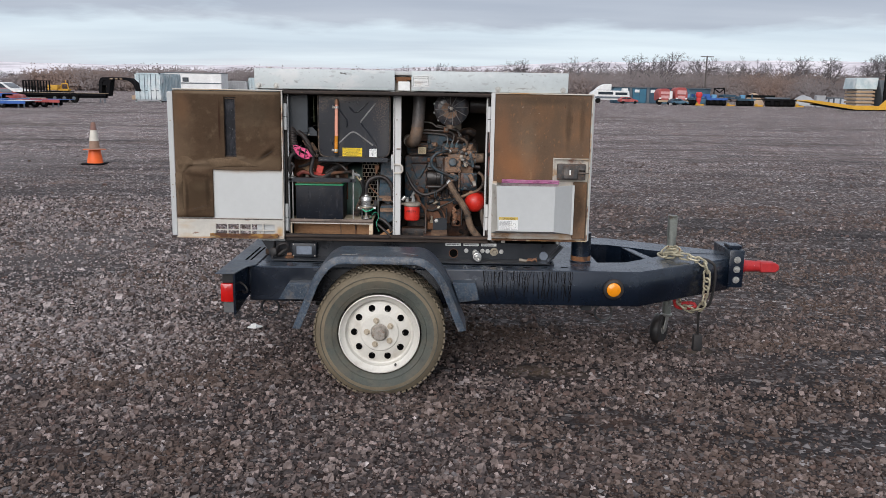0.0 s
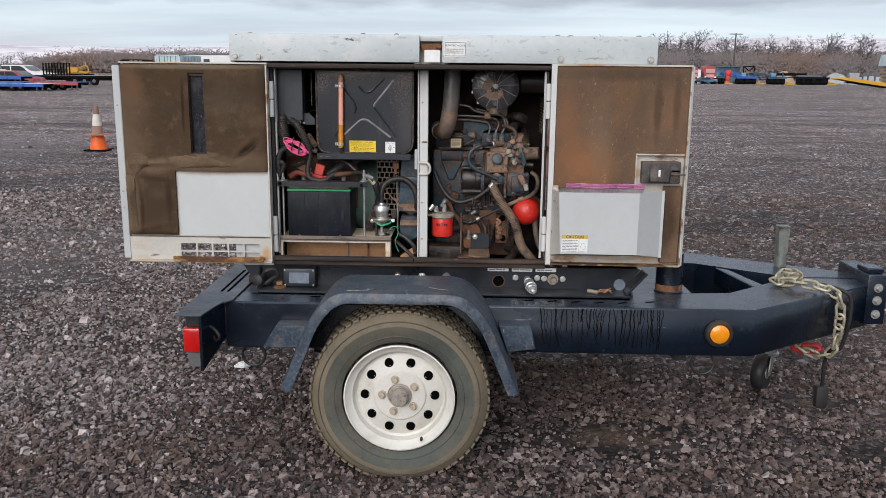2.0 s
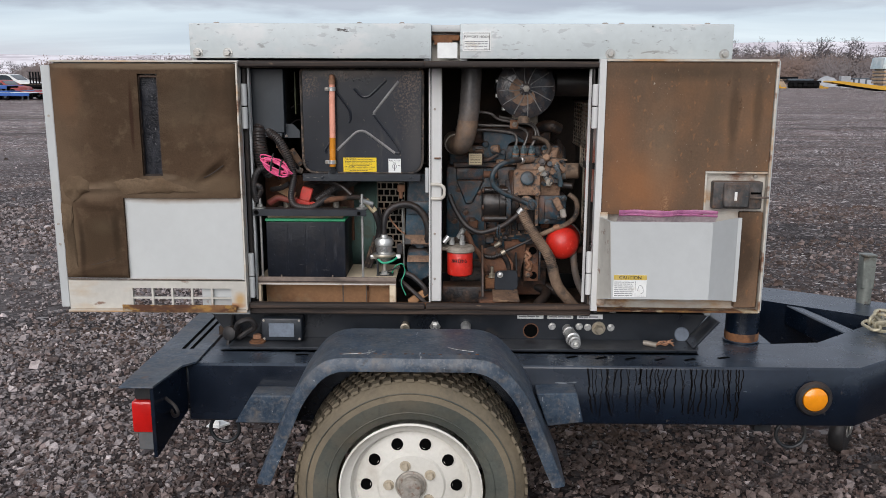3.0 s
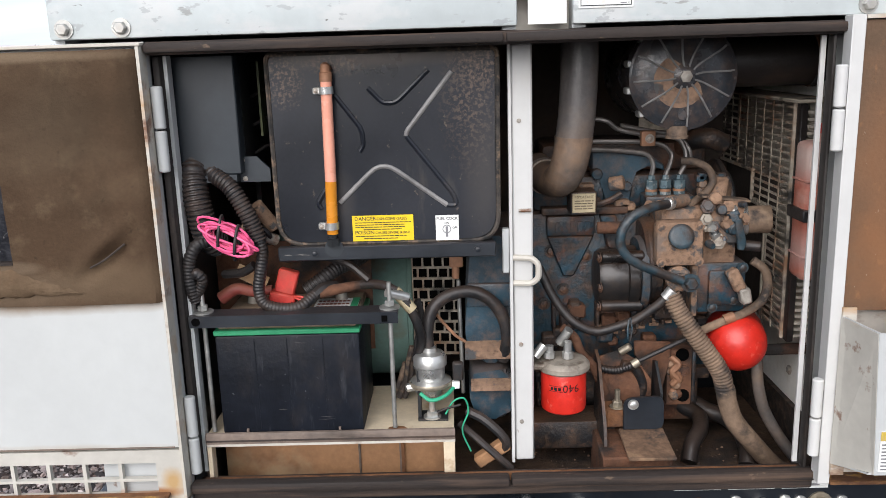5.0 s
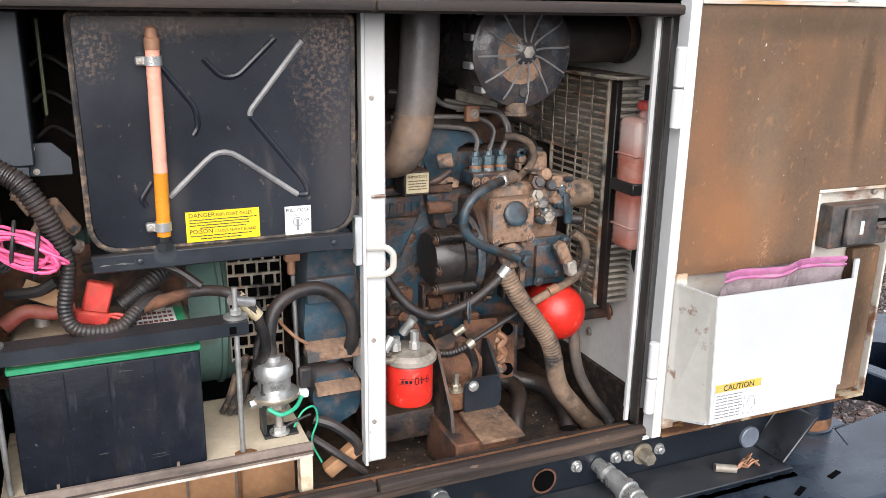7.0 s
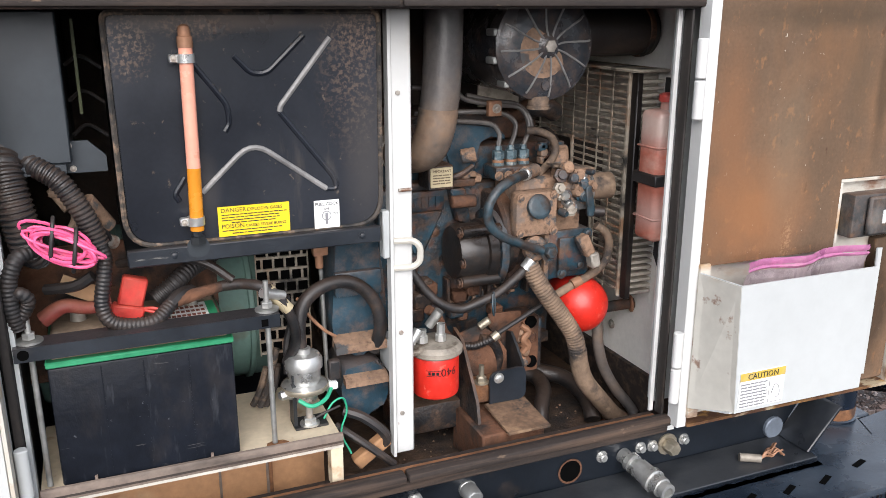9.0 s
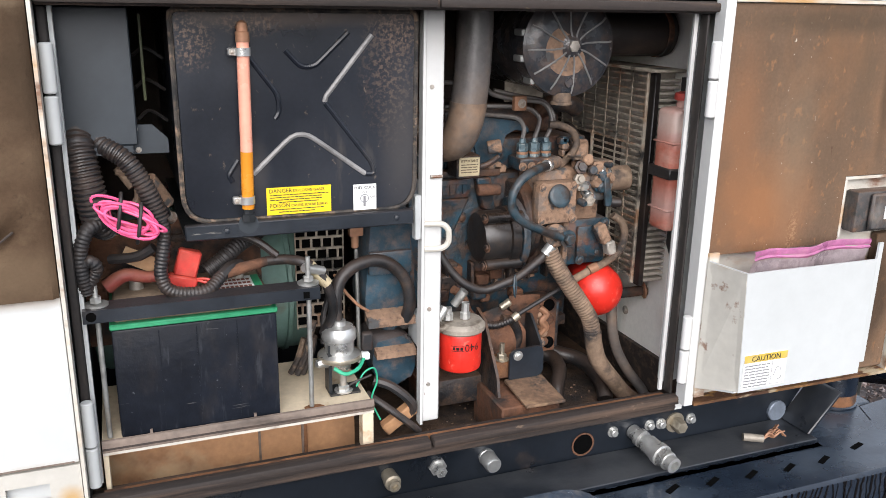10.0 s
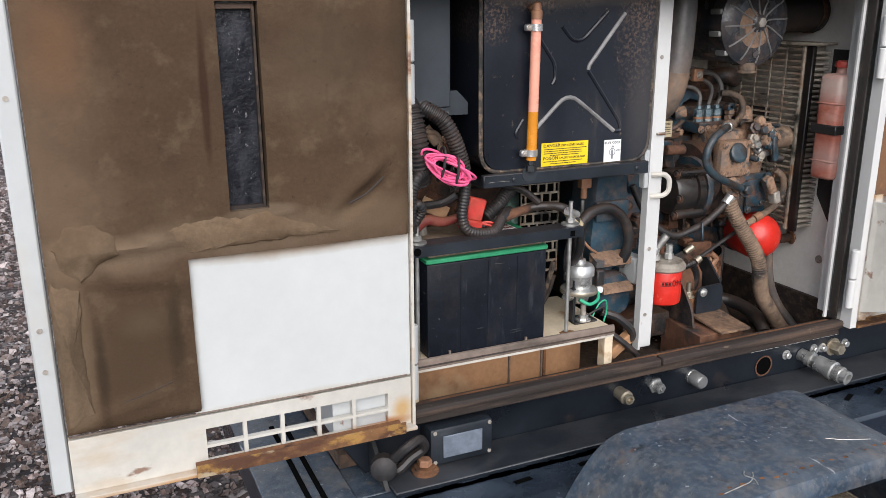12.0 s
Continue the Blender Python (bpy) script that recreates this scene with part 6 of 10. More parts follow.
        bmesh.ops.delete(bm, geom=[v for v in bm.verts if not v.link_faces], context="VERTS")
        rim = [e for e in bm.edges if len(e.link_faces) == 1]
        ext = bmesh.ops.extrude_edge_only(bm, edges=rim)
        for v in ext["geom"]:
            if isinstance(v, bmesh.types.BMVert):
                v.co.y = y + 0.0165
        return bm
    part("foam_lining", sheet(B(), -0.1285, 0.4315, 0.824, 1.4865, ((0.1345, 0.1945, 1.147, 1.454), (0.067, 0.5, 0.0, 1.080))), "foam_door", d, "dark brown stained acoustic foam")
    # two dark lines paint the shading of a bump in the foam
    for dz, k in ((0.014, 1.0), (-0.006, 0.7)):
        part("foam_tear_shade", tube(B(), [(0.325, fy - 0.004, 1.158 - dz), (0.352, fy - 0.008, 1.172 - dz), (0.385, fy - 0.003, 1.196 - dz)], 0.0018 * k, 6), "inner_dark", d)
    # paler skin of the foam, torn off in lobes
    def skin(pts, seed, lift):
        rng = random.Random(seed)
        ring = []
        P = [Vector(p) for p in pts]
        for a, b in zip(P, P[1:] + P[:1]):
            n = max(2, int((b - a).length / 0.008))
            for k in range(n):
                q = a.lerp(b, k / n)
                ring.append(q + Vector((rng.uniform(-1, 1), rng.uniform(-1, 1))) * 0.0022)
        bm = B()
        mid = sum(ring, Vector((0, 0))) / len(ring)
        rows = []
        for f_, dy in ((1.0, 0.0), (0.90, -lift), (0.45, -lift * 1.3)):
            rows.append([bm.verts.new((mid.x + (q.x - mid.x) * f_, fy - 0.0008 + dy - sag(mid.x + (q.x - mid.x) * f_, mid.y + (q.y - mid.y) * f_), mid.y + (q.y - mid.y) * f_)) for q in ring])
        for r0, r1 in zip(rows, rows[1:]):
            for k in range(len(ring)):
                j = (k + 1) % len(ring)
                bm.faces.new((r0[k], r0[j], r1[j], r1[k]))
        c = bm.verts.new((mid.x, fy - 0.0008 - lift * 1.3 - sag(mid.x, mid.y), mid.y))
        for k in range(len(ring)):
            bm.faces.new((rows[-1][k], rows[-1][(k + 1) % len(ring)], c))
        bmesh.ops.recalc_face_normals(bm, faces=bm.faces)
        part("torn_skin", bm, "foam_pale", d, "paler torn foam skin")
    skin([(-0.108, 1.089), (-0.116, 1.12), (-0.098, 1.146), (-0.060, 1.149), (-0.031, 1.130), (-0.030, 1.103), (-0.056, 1.090), (-0.083, 1.066)], 1, 0.0035)
    skin([(-0.126, 1.067), (-0.088, 1.055), (-0.093, 0.951), (-0.089, 0.857), (-0.126, 0.840)], 2, 0.003)
    skin([(0.045, 1.128), (0.060, 1.136), (0.114, 1.142), (0.152, 1.137), (0.193, 1.142), (0.249, 1.118), (0.308, 1.100), (0.071, 1.092)], 3, 0.0025)
    part("foam_tear_shade", tube(B(), [(-0.047, fy - 0.002, 0.867), (-0.01, fy - 0.003, 0.876), (0.031, fy - 0.002, 0.889)], 0.0009, 6), "inner_dark", d)
    sl = part("slit_plate", box(B(), 0.134, 0.195, y + 0.012, y + 0.017, 1.146, 1.454), "foam_slit", d, "recessed black slot with pale dust")
    bm = B()
    for a in ((0.1345, 0.138, 1.147, 1.453), (0.1905, 0.194, 1.147, 1.453), (0.1385, 0.190, 1.147, 1.153), (0.1385, 0.190, 1.446, 1.453)):
        box(bm, a[0], a[1], y + 0.0, y + 0.011, a[2], a[3])
    part("slot_frame", bm, "sill_dirt", sl)
    # hinges
    for za, zb in ((1.291, 1.3575), (1.3605, 1.428), (0.755, 0.8225), (0.8255, 0.900)):
        part("hinge", rod(B(), (0.4485, y + 0.026, za), (0.4485, y + 0.026, zb), 0.0095, 14, bev=0.002), "white_paint", d)
    for z in (1.33, 0.995, 0.93):
        hx = part("edge_hole", lathe(B(), [(0.004, 0), (0.004, 0.002), (0, 0.002)], (-0.147, y + 0.002, z), (0, -1, 0), 10), "hub_steel", d)


def build_right_door():
    hinge = Vector((1.535, 5.488, 0.0))
    T = Matrix.Translation(hinge) @ Matrix.Rotation(radians(-1.0), 4, "Z")

    def bx(bm, x0, x1, y0, y1, z0, z1, bev=0.0, seg=1):
        return box(bm, x0, x1, y0, y1, z0, z1, bev, seg, m=T)
    W, za, zb = 0.517, 0.728, 1.503
    d = part("right_door", bx(B(), 0.0, W, 0.0, 0.006, za, zb), "rusty_white", gen, "white steel door standing wide open, tan foam inside and a white document pocket")
    part("hinge_strip", bx(B(), -0.010, 0.0105, -0.030, -0.0005, za, zb, 0.001), "white_lifted", d, "clean white hinge strip")
    part("door_flange", bx(B(), W - 0.006, W, -0.030, -0.0005, za, zb, 0.001), "rusty_white", d)
    part("door_flange", bx(B(), 0.0110, W - 0.0065, -0.030, -0.0005, zb - 0.006, zb), "rusty_white", d)
    part("door_flange", bx(B(), 0.0110, W - 0.0065, -0.034, -0.0005, za, za + 0.006), "rust_edge", d)
    part("skin_edge", bx(B(), W + 0.001, W + 0.012, -0.004, 0.03, za, zb - 0.004), "white_paint", d)
    # foam: above the pocket, and a strip beside it, round the latch
    bm = B()
    prism(bm, [(0.012, 1.036), (0.322, 1.036), (0.322, 1.172), (W - 0.008, 1.172), (W - 0.008, zb - 0.008), (0.012, zb - 0.008)], "y", -0.024, -0.001, m=T)
    part("foam_lining", bm, "foam_light", d, "tan brown stained acoustic foam")
    part("foam_strip", bx(B(), 0.436, W - 0.010, -0.022, -0.001, 0.742, 1.046, 0.003), "foam_light", d)
    # latch in its cut-out
    part("latch_tray", bx(B(), 0.323, W - 0.007, -0.006, -0.001, 1.048, 1.1715), "rusty_white", d)
    part("tray_edge", bx(B(), 0.323, W - 0.007, -0.024, -0.0065, 1.164, 1.1705, 0.001), "rusty_white", d)
    part("tray_edge", bx(B(), 0.323, 0.329, -0.024, -0.0065, 1.048, 1.1635, 0.001), "rusty_white", d)
    lt = part("latch", bx(B(), 0.345, 0.494, -0.040, -0.007, 1.058, 1.142, 0.005, 2), "latch_dusty", d, "dusty black steel door latch")
    part("latch_cover", bx(B(), 0.374, 0.452, -0.052, -0.041, 1.064, 1.138, 0.004), "latch_dusty", lt)
    part("latch_rod", bx(B(), 0.454, 0.510, -0.052, -0.045, 1.092, 1.098, 0.001), "tray_grey", lt)
    part("latch_tag", bx(B(), 0.406, 0.414, -0.0535, -0.0522, 1.086, 1.112), "label_white", lt)
    part("latch_slot", bx(B(), 0.458, 0.488, -0.0425, -0.0405, 1.104, 1.110), "hole_black", lt)
    part("screw", lathe(B(), [(0.006, 0), (0.006, 0.006), (0, 0.008)], T @ Vector((0.478, -0.007, 1.155)), (0, -1, 0), 10), "hub_steel", d)
    # folded document pocket: slanting ends, the floor rising to the front
    zl, zh = 0.768, 1.030

    def fold(pts, z0, z1, rise=0.0, lean=0.0):
        bm = prism(B(), pts, "z", z0, z1)
        for v in bm.verts:
            out = min(1.0, max(0.0, (-0.034 - v.co.y) / 0.088))
            low = (z1 - v.co.z) / max(z1 - z0, 1e-6)
            v.co.z += rise * out * low
            if v.co.x < 0.2:
                v.co.x += lean * out * low
            v.co = T @ v.co
        return bm
    out = [(0.008, -0.034), (0.026, -0.122), (0.328, -0.122), (0.428, -0.034)]
    inn = [(0.011, -0.034), (0.029, -0.119), (0.3265, -0.119), (0.424, -0.034)]
    pk = part("document_pocket", fold(out + inn[::-1], zl, zh, 0.025, 0.012), "white_paint", d, "white folded steel document pocket")
    floor_ = fold([(0.0115, -0.034), (0.0295, -0.1185), (0.326, -0.1185), (0.4235, -0.034)], zl, zl + 0.003)
    for v in floor_.verts:
        v.co.z += 0.025 * min(1.0, max(0.0, (5.454 - v.co.y) / 0.088))
    part("pocket_floor", floor_, "white_paint", pk)
    part("pocket_end", fold([(0.0075, -0.0355), (0.0255, -0.1215), (0.0242, -0.1222), (0.0060, -0.0360)], zl + 0.001, zh - 0.001, 0.025, 0.012), "vent_rusty", pk, "cream-stained end of the pocket")
    part("pocket_tab", bx(B(), 0.008, 0.030, -0.036, -0.0305, 0.748, 1.044), "rusty_white", pk)
    part("pocket_tab", bx(B(), 0.4285, 0.440, -0.0345, -0.0305, 0.765, 1.030), "white_paint", pk)
    hex_bolt(pk, T @ Vector((0.016, -0.036, 0.964)), (0, -1, 0), 0.006, "hub_steel")
    part("rivet", lathe(B(), [(0.003, 0), (0.003, 0.002), (0, 0.003)], T @ Vector((0.021, -0.085, 0.935)), (-1, -0.25, 0), 8), "hub_steel", pk)
    # caution label on the pocket
    lb = part("caution_label", bx(B(), 0.042, 0.141, -0.1236, -0.1222, 0.800, 0.868), "label_white", pk, "white and yellow caution label with black print")
    part("label_band", bx(B(), 0.042, 0.141, -0.1244, -0.1238, 0.853, 0.868), "band_yellow", lb)
    lettering("lettering", "CAUTION", 0.0150, "ink", lb, T @ upright(0.0915, -0.1246, 0.8552))
    bars(lb, 0.045, 0.104, (0.845, 0.839, 0.833, 0.827, 0.821, 0.815, 0.809, 0.803), 0.0032, -0.1238, "ink_grey", 4, m=T, gap=0.0014)
    bm = B()
    for a in ((0.1075, 0.1082, 0.803, 0.851), (0.1075, 0.1385, 0.803, 0.8037)):
        bx(bm, a[0], a[1], -0.1242, -0.1238, a[2], a[3])
    tube(bm, [T @ Vector(p) for p in ((0.114, -0.124, 0.820), (0.120, -0.124, 0.836), (0.129, -0.124, 0.832), (0.132, -0.124, 0.816), (0.124, -0.124, 0.810))], 0.0007, 5)
    part("diagram", bm, "ink_grey", lb)
    # pink-edged plastic bag of papers standing in the pocket
    bag = thing("plastic_bag", tuple(T @ Vector((0.2, -0.09, 0.80))), "clear plastic document bag with pink zip edge in a pocket", "bag")
    rng = random.Random(2)

    def strip_of(rows):
        bm = B()
        grid = []
        for i in range(15):
            u = i / 14
            x = 0.052 + 0.300 * u
            yy = -0.104 + 0.010 * math.sin(i * 0.8) + 0.034 * u
            grid.append([bm.verts.new(T @ Vector((x - k, yy + dy, z + dz * u + 0.0012 * rng.uniform(-1, 1)))) for k, dy, z, dz in rows])
        for g, h in zip(grid, grid[1:]):
            for k in range(len(rows) - 1):
                bm.faces.new((g[k], h[k], h[k + 1], g[k + 1]))
        bmesh.ops.solidify(bm, geom=bm.faces[:], thickness=0.0016)
        return bm
    part("zip_edge", strip_of([(0.0, 0.0, 1.062, -0.004), (0.0, -0.002, 1.056, -0.004), (0.0, 0.0, 1.050, -0.004)]), "magenta_bag", bag, "pink zip edge")
    part("zip_edge", strip_of([(0.0, 0.0, 1.0495, -0.004), (0.0, -0.0025, 1.046, -0.004), (0.002, 0.0, 1.0425, -0.004)]), "magenta_bag", bag)
    part("bag_sheet", strip_of([(0.002, 0.0, 1.042, -0.004), (0.006, 0.002, 1.028, -0.002), (0.0, 0.008, 0.82, 0.0)]), "bag_clear", bag, "pale crumpled clear plastic")
    for z0, z1 in ((1.298, 1.3625), (1.3655, 1.430), (0.781, 0.8485), (0.8515, 0.919)):
        part("hinge", rod(B(), T @ Vector((-0.0200, -0.027, z0)), T @ Vector((-0.0200, -0.027, z1)), 0.0092, 14, bev=0.002), "white_lifted", d)


build_body()
build_roof()
build_skid()
build_left_door()
build_right_door()

# ---- left bay: tank, battery, alternator ----
def build_tank():
    tk = thing("fuel_tank", (0.80, 5.65, 1.15), "black steel fuel tank with pressed ribs and orange sight tube", "fuel tank")
    y = 5.556
    bm = B()
    pts = [(0.614, 1.150), (0.992, 1.150), (0.994, 1.472), (0.612, 1.472)]
    ring = [Vector(p) for p in pts]
    out = []
    n = len(ring)
    for k in range(n):
        a, b, c = ring[k - 1], ring[k], ring[(k + 1) % n]
        r = 0.045 if k < 2 else 0.012
        p, q = b + (a - b).normalized() * r, b + (c - b).normalized() * r
        for i in range(7):
            t = i / 6
            out.append((1 - t) ** 2 * p + 2 * t * (1 - t) * b + t * t * q)
    prism(bm, [tuple(v) for v in out], "y", y + 0.008, 6.02)
    cen = Vector((0.803, 1.31))
    prism(bm, [tuple(cen + (v - cen) * 0.975) for v in out], "y", y, y + 0.010)
    shell = part("tank_shell", bm, "tank_paint", tk)
    # seam along the rim
    bm = B()
    P = [Vector((v.x, y + 0.004, v.y)) for v in out]
    tube(bm, P + [P[0]], 0.0042, 6, smooth=False)
    part("rim_seam", bm, "tank_dusty", shell)
    # pressed ribs; the pale ones hold wear and the lit side in their colour
    def rib(pts2, material="tank_paint", r=0.0045):
        P = rounded([Vector((p[0], p[1])) for p in pts2], 0.03, 5)
        bm = B()
        tube(bm, [Vector((p.x, y + 0.001, p.y)) for p in P], r, 8, smooth=False)
        return part("rib", bm, material, shell)
    rib([(0.724, 1.402), (0.766, 1.345), (0.767, 1.318), (0.760, 1.308)])
    rib([(0.690, 1.212), (0.684, 1.222), (0.700, 1.246)])
    rib([(0.722, 1.222), (0.797, 1.292), (0.905, 1.213)], "rib_pale")
    rib([(0.905, 1.213), (0.922, 1.212), (0.916, 1.232), (0.840, 1.331)])
    rib([(0.8395, 1.3325), (0.841, 1.3405), (0.918, 1.436)], "rib_pale")
    rib([(0.779, 1.413), (0.803, 1.387), (0.825, 1.388), (0.880, 1.440)])
    # sight tube with its clamps
    g = part("sight_tube", tube(B(), [(0.711, y - 0.018, 1.260), (0.712, y - 0.018, 1.35), (0.713, y - 0.018, 1.430)], 0.0095, 14), "clear_tube", tk, "pale orange empty half of the sight tube")
    part("fuel_column", tube(B(), [(0.709, y - 0.018, 1.172), (0.710, y - 0.018, 1.22), (0.711, y - 0.018, 1.262)], 0.0097, 14), "orange_tube", g, "amber fuel in the tube")
    for z, x in ((1.412, 0.712), (1.186, 0.708)):
        bm = B()
        lathe(bm, [(0.0125, -0.006), (0.0125, 0.006)], (x, y - 0.018, z), (0, 0, 1), 18)
        box(bm, x - 0.022, x - 0.008, y - 0.024, y - 0.012, z - 0.006, z + 0.006, 0.002)
        c = part("hose_clamp", bm, "zinc", g)
        hex_bolt(c, (x - 0.016, y - 0.024, z), (0, -1, 0), 0.003, "hub_steel", "screw")
    el = part("elbow", lathe(B(), [(0.0105, 0), (0.0105, 0.014), (0.0085, 0.016), (0.0085, 0.022), (0.0070, 0.028), (0.003, 0.031), (0, 0.031)], (0.713, y - 0.018, 1.426), (0, 0, 1), 14), "copper_dusty", g, "dusty brass elbow")
    part("elbow_nut", lathe(B(), [(0.0085, 0), (0.0085, 0.010), (0.007, 0.012)], (0.7135, y - 0.010, 1.446), (0, 1, 0), 6), "copper_dusty", el)
    part("fitting", lathe(B(), [(0.007, 0), (0.007, 0.014), (0.011, 0.015), (0.011, 0.026), (0.006, 0.027)], (0.709, y - 0.018, 1.178), (0, 0, -1), 6), "black_steel", g)
    # support bar under the tank
    br = part("support_bar", box(B(), 0.612, 0.986, 5.542, 5.556, 1.124, 1.149, 0.002), "bar_steel", tk)
    part("support_ledge", box(B(), 0.612, 0.986, 5.556, 6.02, 1.124, 1.130), "black_steel", br)
    for x in (0.675, 0.955):
        hex_bolt(br, (x, 5.542, 1.137), (0, -1, 0), 0.0045, "bar_steel")
    part("bar_notch", lathe(B(), [(0.016, 0), (0.016, 0.001), (0, 0.001)], (0.709, 5.542, 1.146), (0, -1, 0), 18), "grey_panel", br)
    # warning label
    lb = part("warning_label", box(B(), 0.741, 0.846, y - 0.0014, y - 0.0002, 1.154, 1.1985), "label_yellow", tk, "yellow battery warning label with black print")
    lettering("lettering", "DANGER", 0.0092, "ink", lb, upright(0.745, y - 0.0016, 1.1900), "LEFT")
    lettering("lettering", "EXPLOSIVE GASES", 0.0066, "ink", lb, upright(0.783, y - 0.0016, 1.1902), "LEFT")
    lettering("lettering", "POISON", 0.0092, "ink", lb, upright(0.745, y - 0.0016, 1.1660), "LEFT")
    lettering("lettering", "CAUSES SEVERE BURNS", 0.0058, "ink", lb, upright(0.780, y - 0.0016, 1.1662), "LEFT")
    bars(lb, 0.746, 0.842, (1.1855, 1.1815, 1.1775), 0.0019, y - 0.0016, "ink", 31, gap=0.001)
    bars(lb, 0.760, 0.826, (1.1735, 1.1575), 0.0020, y - 0.0016, "ink", 32, gap=0.001)
    bars(lb, 0.746, 0.840, (1.1618,), 0.0019, y - 0.0016, "ink", 33, gap=0.001)
    lc = part("cock_label", box(B(), 0.884, 0.9235, y - 0.0014, y - 0.0002, 1.152, 1.1955), "label_white", tk, "white label with a drawing of the tap")
    lettering("lettering", "FUEL COCK", 0.0068, "ink", lc, upright(0.9037, y - 0.0016, 1.1875))
    bm = B()
    lathe(bm, [(0.0075, 0), (0.0075, 0.0004), (0.0062, 0.0004), (0.0062, 0)], (0.903, y - 0.0016, 1.1715), (0, -1, 0), 18, cap=False)
    box(bm, 0.901, 0.905, y - 0.0022, y - 0.0014, 1.158, 1.176)
    part("tap_drawing", bm, "ink_grey", lc)
    lettering("lettering", "OFF", 0.005, "ink", lc, upright(0.917, y - 0.0016, 1.172))
    lettering("lettering", "ON", 0.005, "ink", lc, upright(0.903, y - 0.0016, 1.1805))


def build_control_box():
    cb = thing("control_box", (0.50, 5.7, 1.27), "dark grey sheet-metal back of the control box", "control box")
    body = part("cover", box(B(), 0.449, 0.556, 5.565, 5.60, 1.275, 1.474, 0.002), "grey_panel", cb)
    part("inner_plate", box(B(), 0.449, 0.556, 5.60, 5.98, 1.275, 1.474), "black_steel", cb)
    bm = B()
    prism(bm, [(0.548, 1.258), (0.600, 1.258), (0.600, 1.280), (0.578, 1.302), (0.548, 1.302)], "y", 5.585, 5.592)
    tab = part("tab", bm, "grey_panel", cb)
    for x, z in ((0.553, 1.296), (0.556, 1.264)):
        hex_bolt(tab, (x, 5.585, z), (0, -1, 0), 0.003, "hub_steel", "screw")
    part("lower_edge", box(B(), 0.452, 0.548, 5.560, 5.60, 1.262, 1.2745), "grey_panel", cb)
    # small parts glimpsed in the gap beside the tank
    part("strip", box(B(), 0.572, 0.576, 5.66, 5.70, 1.33, 1.462), "olive_strip", cb)
    for i in range(3):
        z = 1.30 + 0.05 * i
        part("cord", tube(B(), [(0.56, 5.66, z), (0.58, 5.69, z + 0.01), (0.607, 5.70, z - 0.008)], 0.003, 6), "rubber", cb)


def build_battery():
    bt = thing("battery", (0.617, 5.62, 0.81), "black lead-acid battery with a green lid edge, dusty", "battery")
    part("case", box(B(), 0.492, 0.745, 5.530, 5.712, 0.812, 0.996, 0.004, 2), "battery_case", bt)
    part("lid", box(B(), 0.490, 0.747, 5.528, 5.714, 0.9965, 1.006, 0.002), "green_plastic", bt, "green plastic lid")
    part("lid_top", box(B(), 0.496, 0.741, 5.534, 5.708, 1.0065, 1.020, 0.004), "battery_top", bt)
    # moulded grid on the case front
    for x in (0.560, 0.617, 0.680):
        part("case_rib", box(B(), x, x + 0.0012, 5.5292, 5.531, 0.82, 0.99), "battery_case", bt)
    bm = B()
    for x in (0.535, 0.70):
        box(bm, x, x + 0.004, 5.526, 5.531, 0.815, 0.822)
    part("case_nub", bm, "tray_grey", bt, kind="stuff")
    lb = part("battery_label", box(B(), 0.655, 0.735, 5.575, 5.66, 1.0205, 1.022), "label_white", bt, "white sticker with red print and a green edge")
    part("label_edge", box(B(), 0.722, 0.735, 5.575, 5.66, 1.0222, 1.0228), "green_plastic", lb)
    bm = B()
    for j in range(4):
        for i in range(8):
            x = 0.66 + 0.0075 * i
            box(bm, x, x + 0.0055, 5.582 + 0.018 * j, 5.590 + 0.018 * j, 1.0222, 1.0228)
    part("label_print", bm, "red_dirty", lb, kind="stuff")
    for x in (0.535, 0.70):
        tp = part("terminal", lathe(B(), [(0.012, 0), (0.010, 0.022), (0, 0.022)], (x, 5.655, 1.020), (0, 0, 1), 14), "hub_steel", bt)
    # hold-down: angle bar with two rods
    hd = thing("battery_clamp", (0.63, 5.53, 0.81), "black angle bar and threaded rods clamping the battery", "clamp")
    bm = B()
    box(bm, 0.455, 0.815, 5.514, 5.518, 1.0175, 1.038)
    box(bm, 0.455, 0.815, 5.5185, 5.555, 1.034, 1.038)
    bar = part("bar", bm, "bar_steel", hd)
    part("bar_hole", lathe(B(), [(0.0075, 0), (0.0075, 0.001), (0, 0.001)], (0.467, 5.514, 1.028), (0, -1, 0), 12), "hole_black", bar)
    part("bar_hole", box(B(), 0.787, 0.797, 5.5130, 5.5139, 1.021, 1.032), "hole_black", bar)
    for x in (0.475, 0.800):
        part("rod", rod(B(), (x, 5.536, 0.815), (x, 5.536, 1.085), 0.0042, 10), "galvanized", hd)
        part("washer", lathe(B(), [(0.018, 0), (0.018, 0.003)], (x, 5.536, 1.0385), (0, 0, 1), 18), "galvanized", hd)
        hex_bolt(hd, (x, 5.536, 1.0415), (0, 0, 1), 0.009, "galvanized", "nut", 0.011, False)
    part("eyelet", rod(B(), (0.795, 5.54, 1.065), (0.830, 5.56, 1.05), 0.008, 10), "zinc", hd)


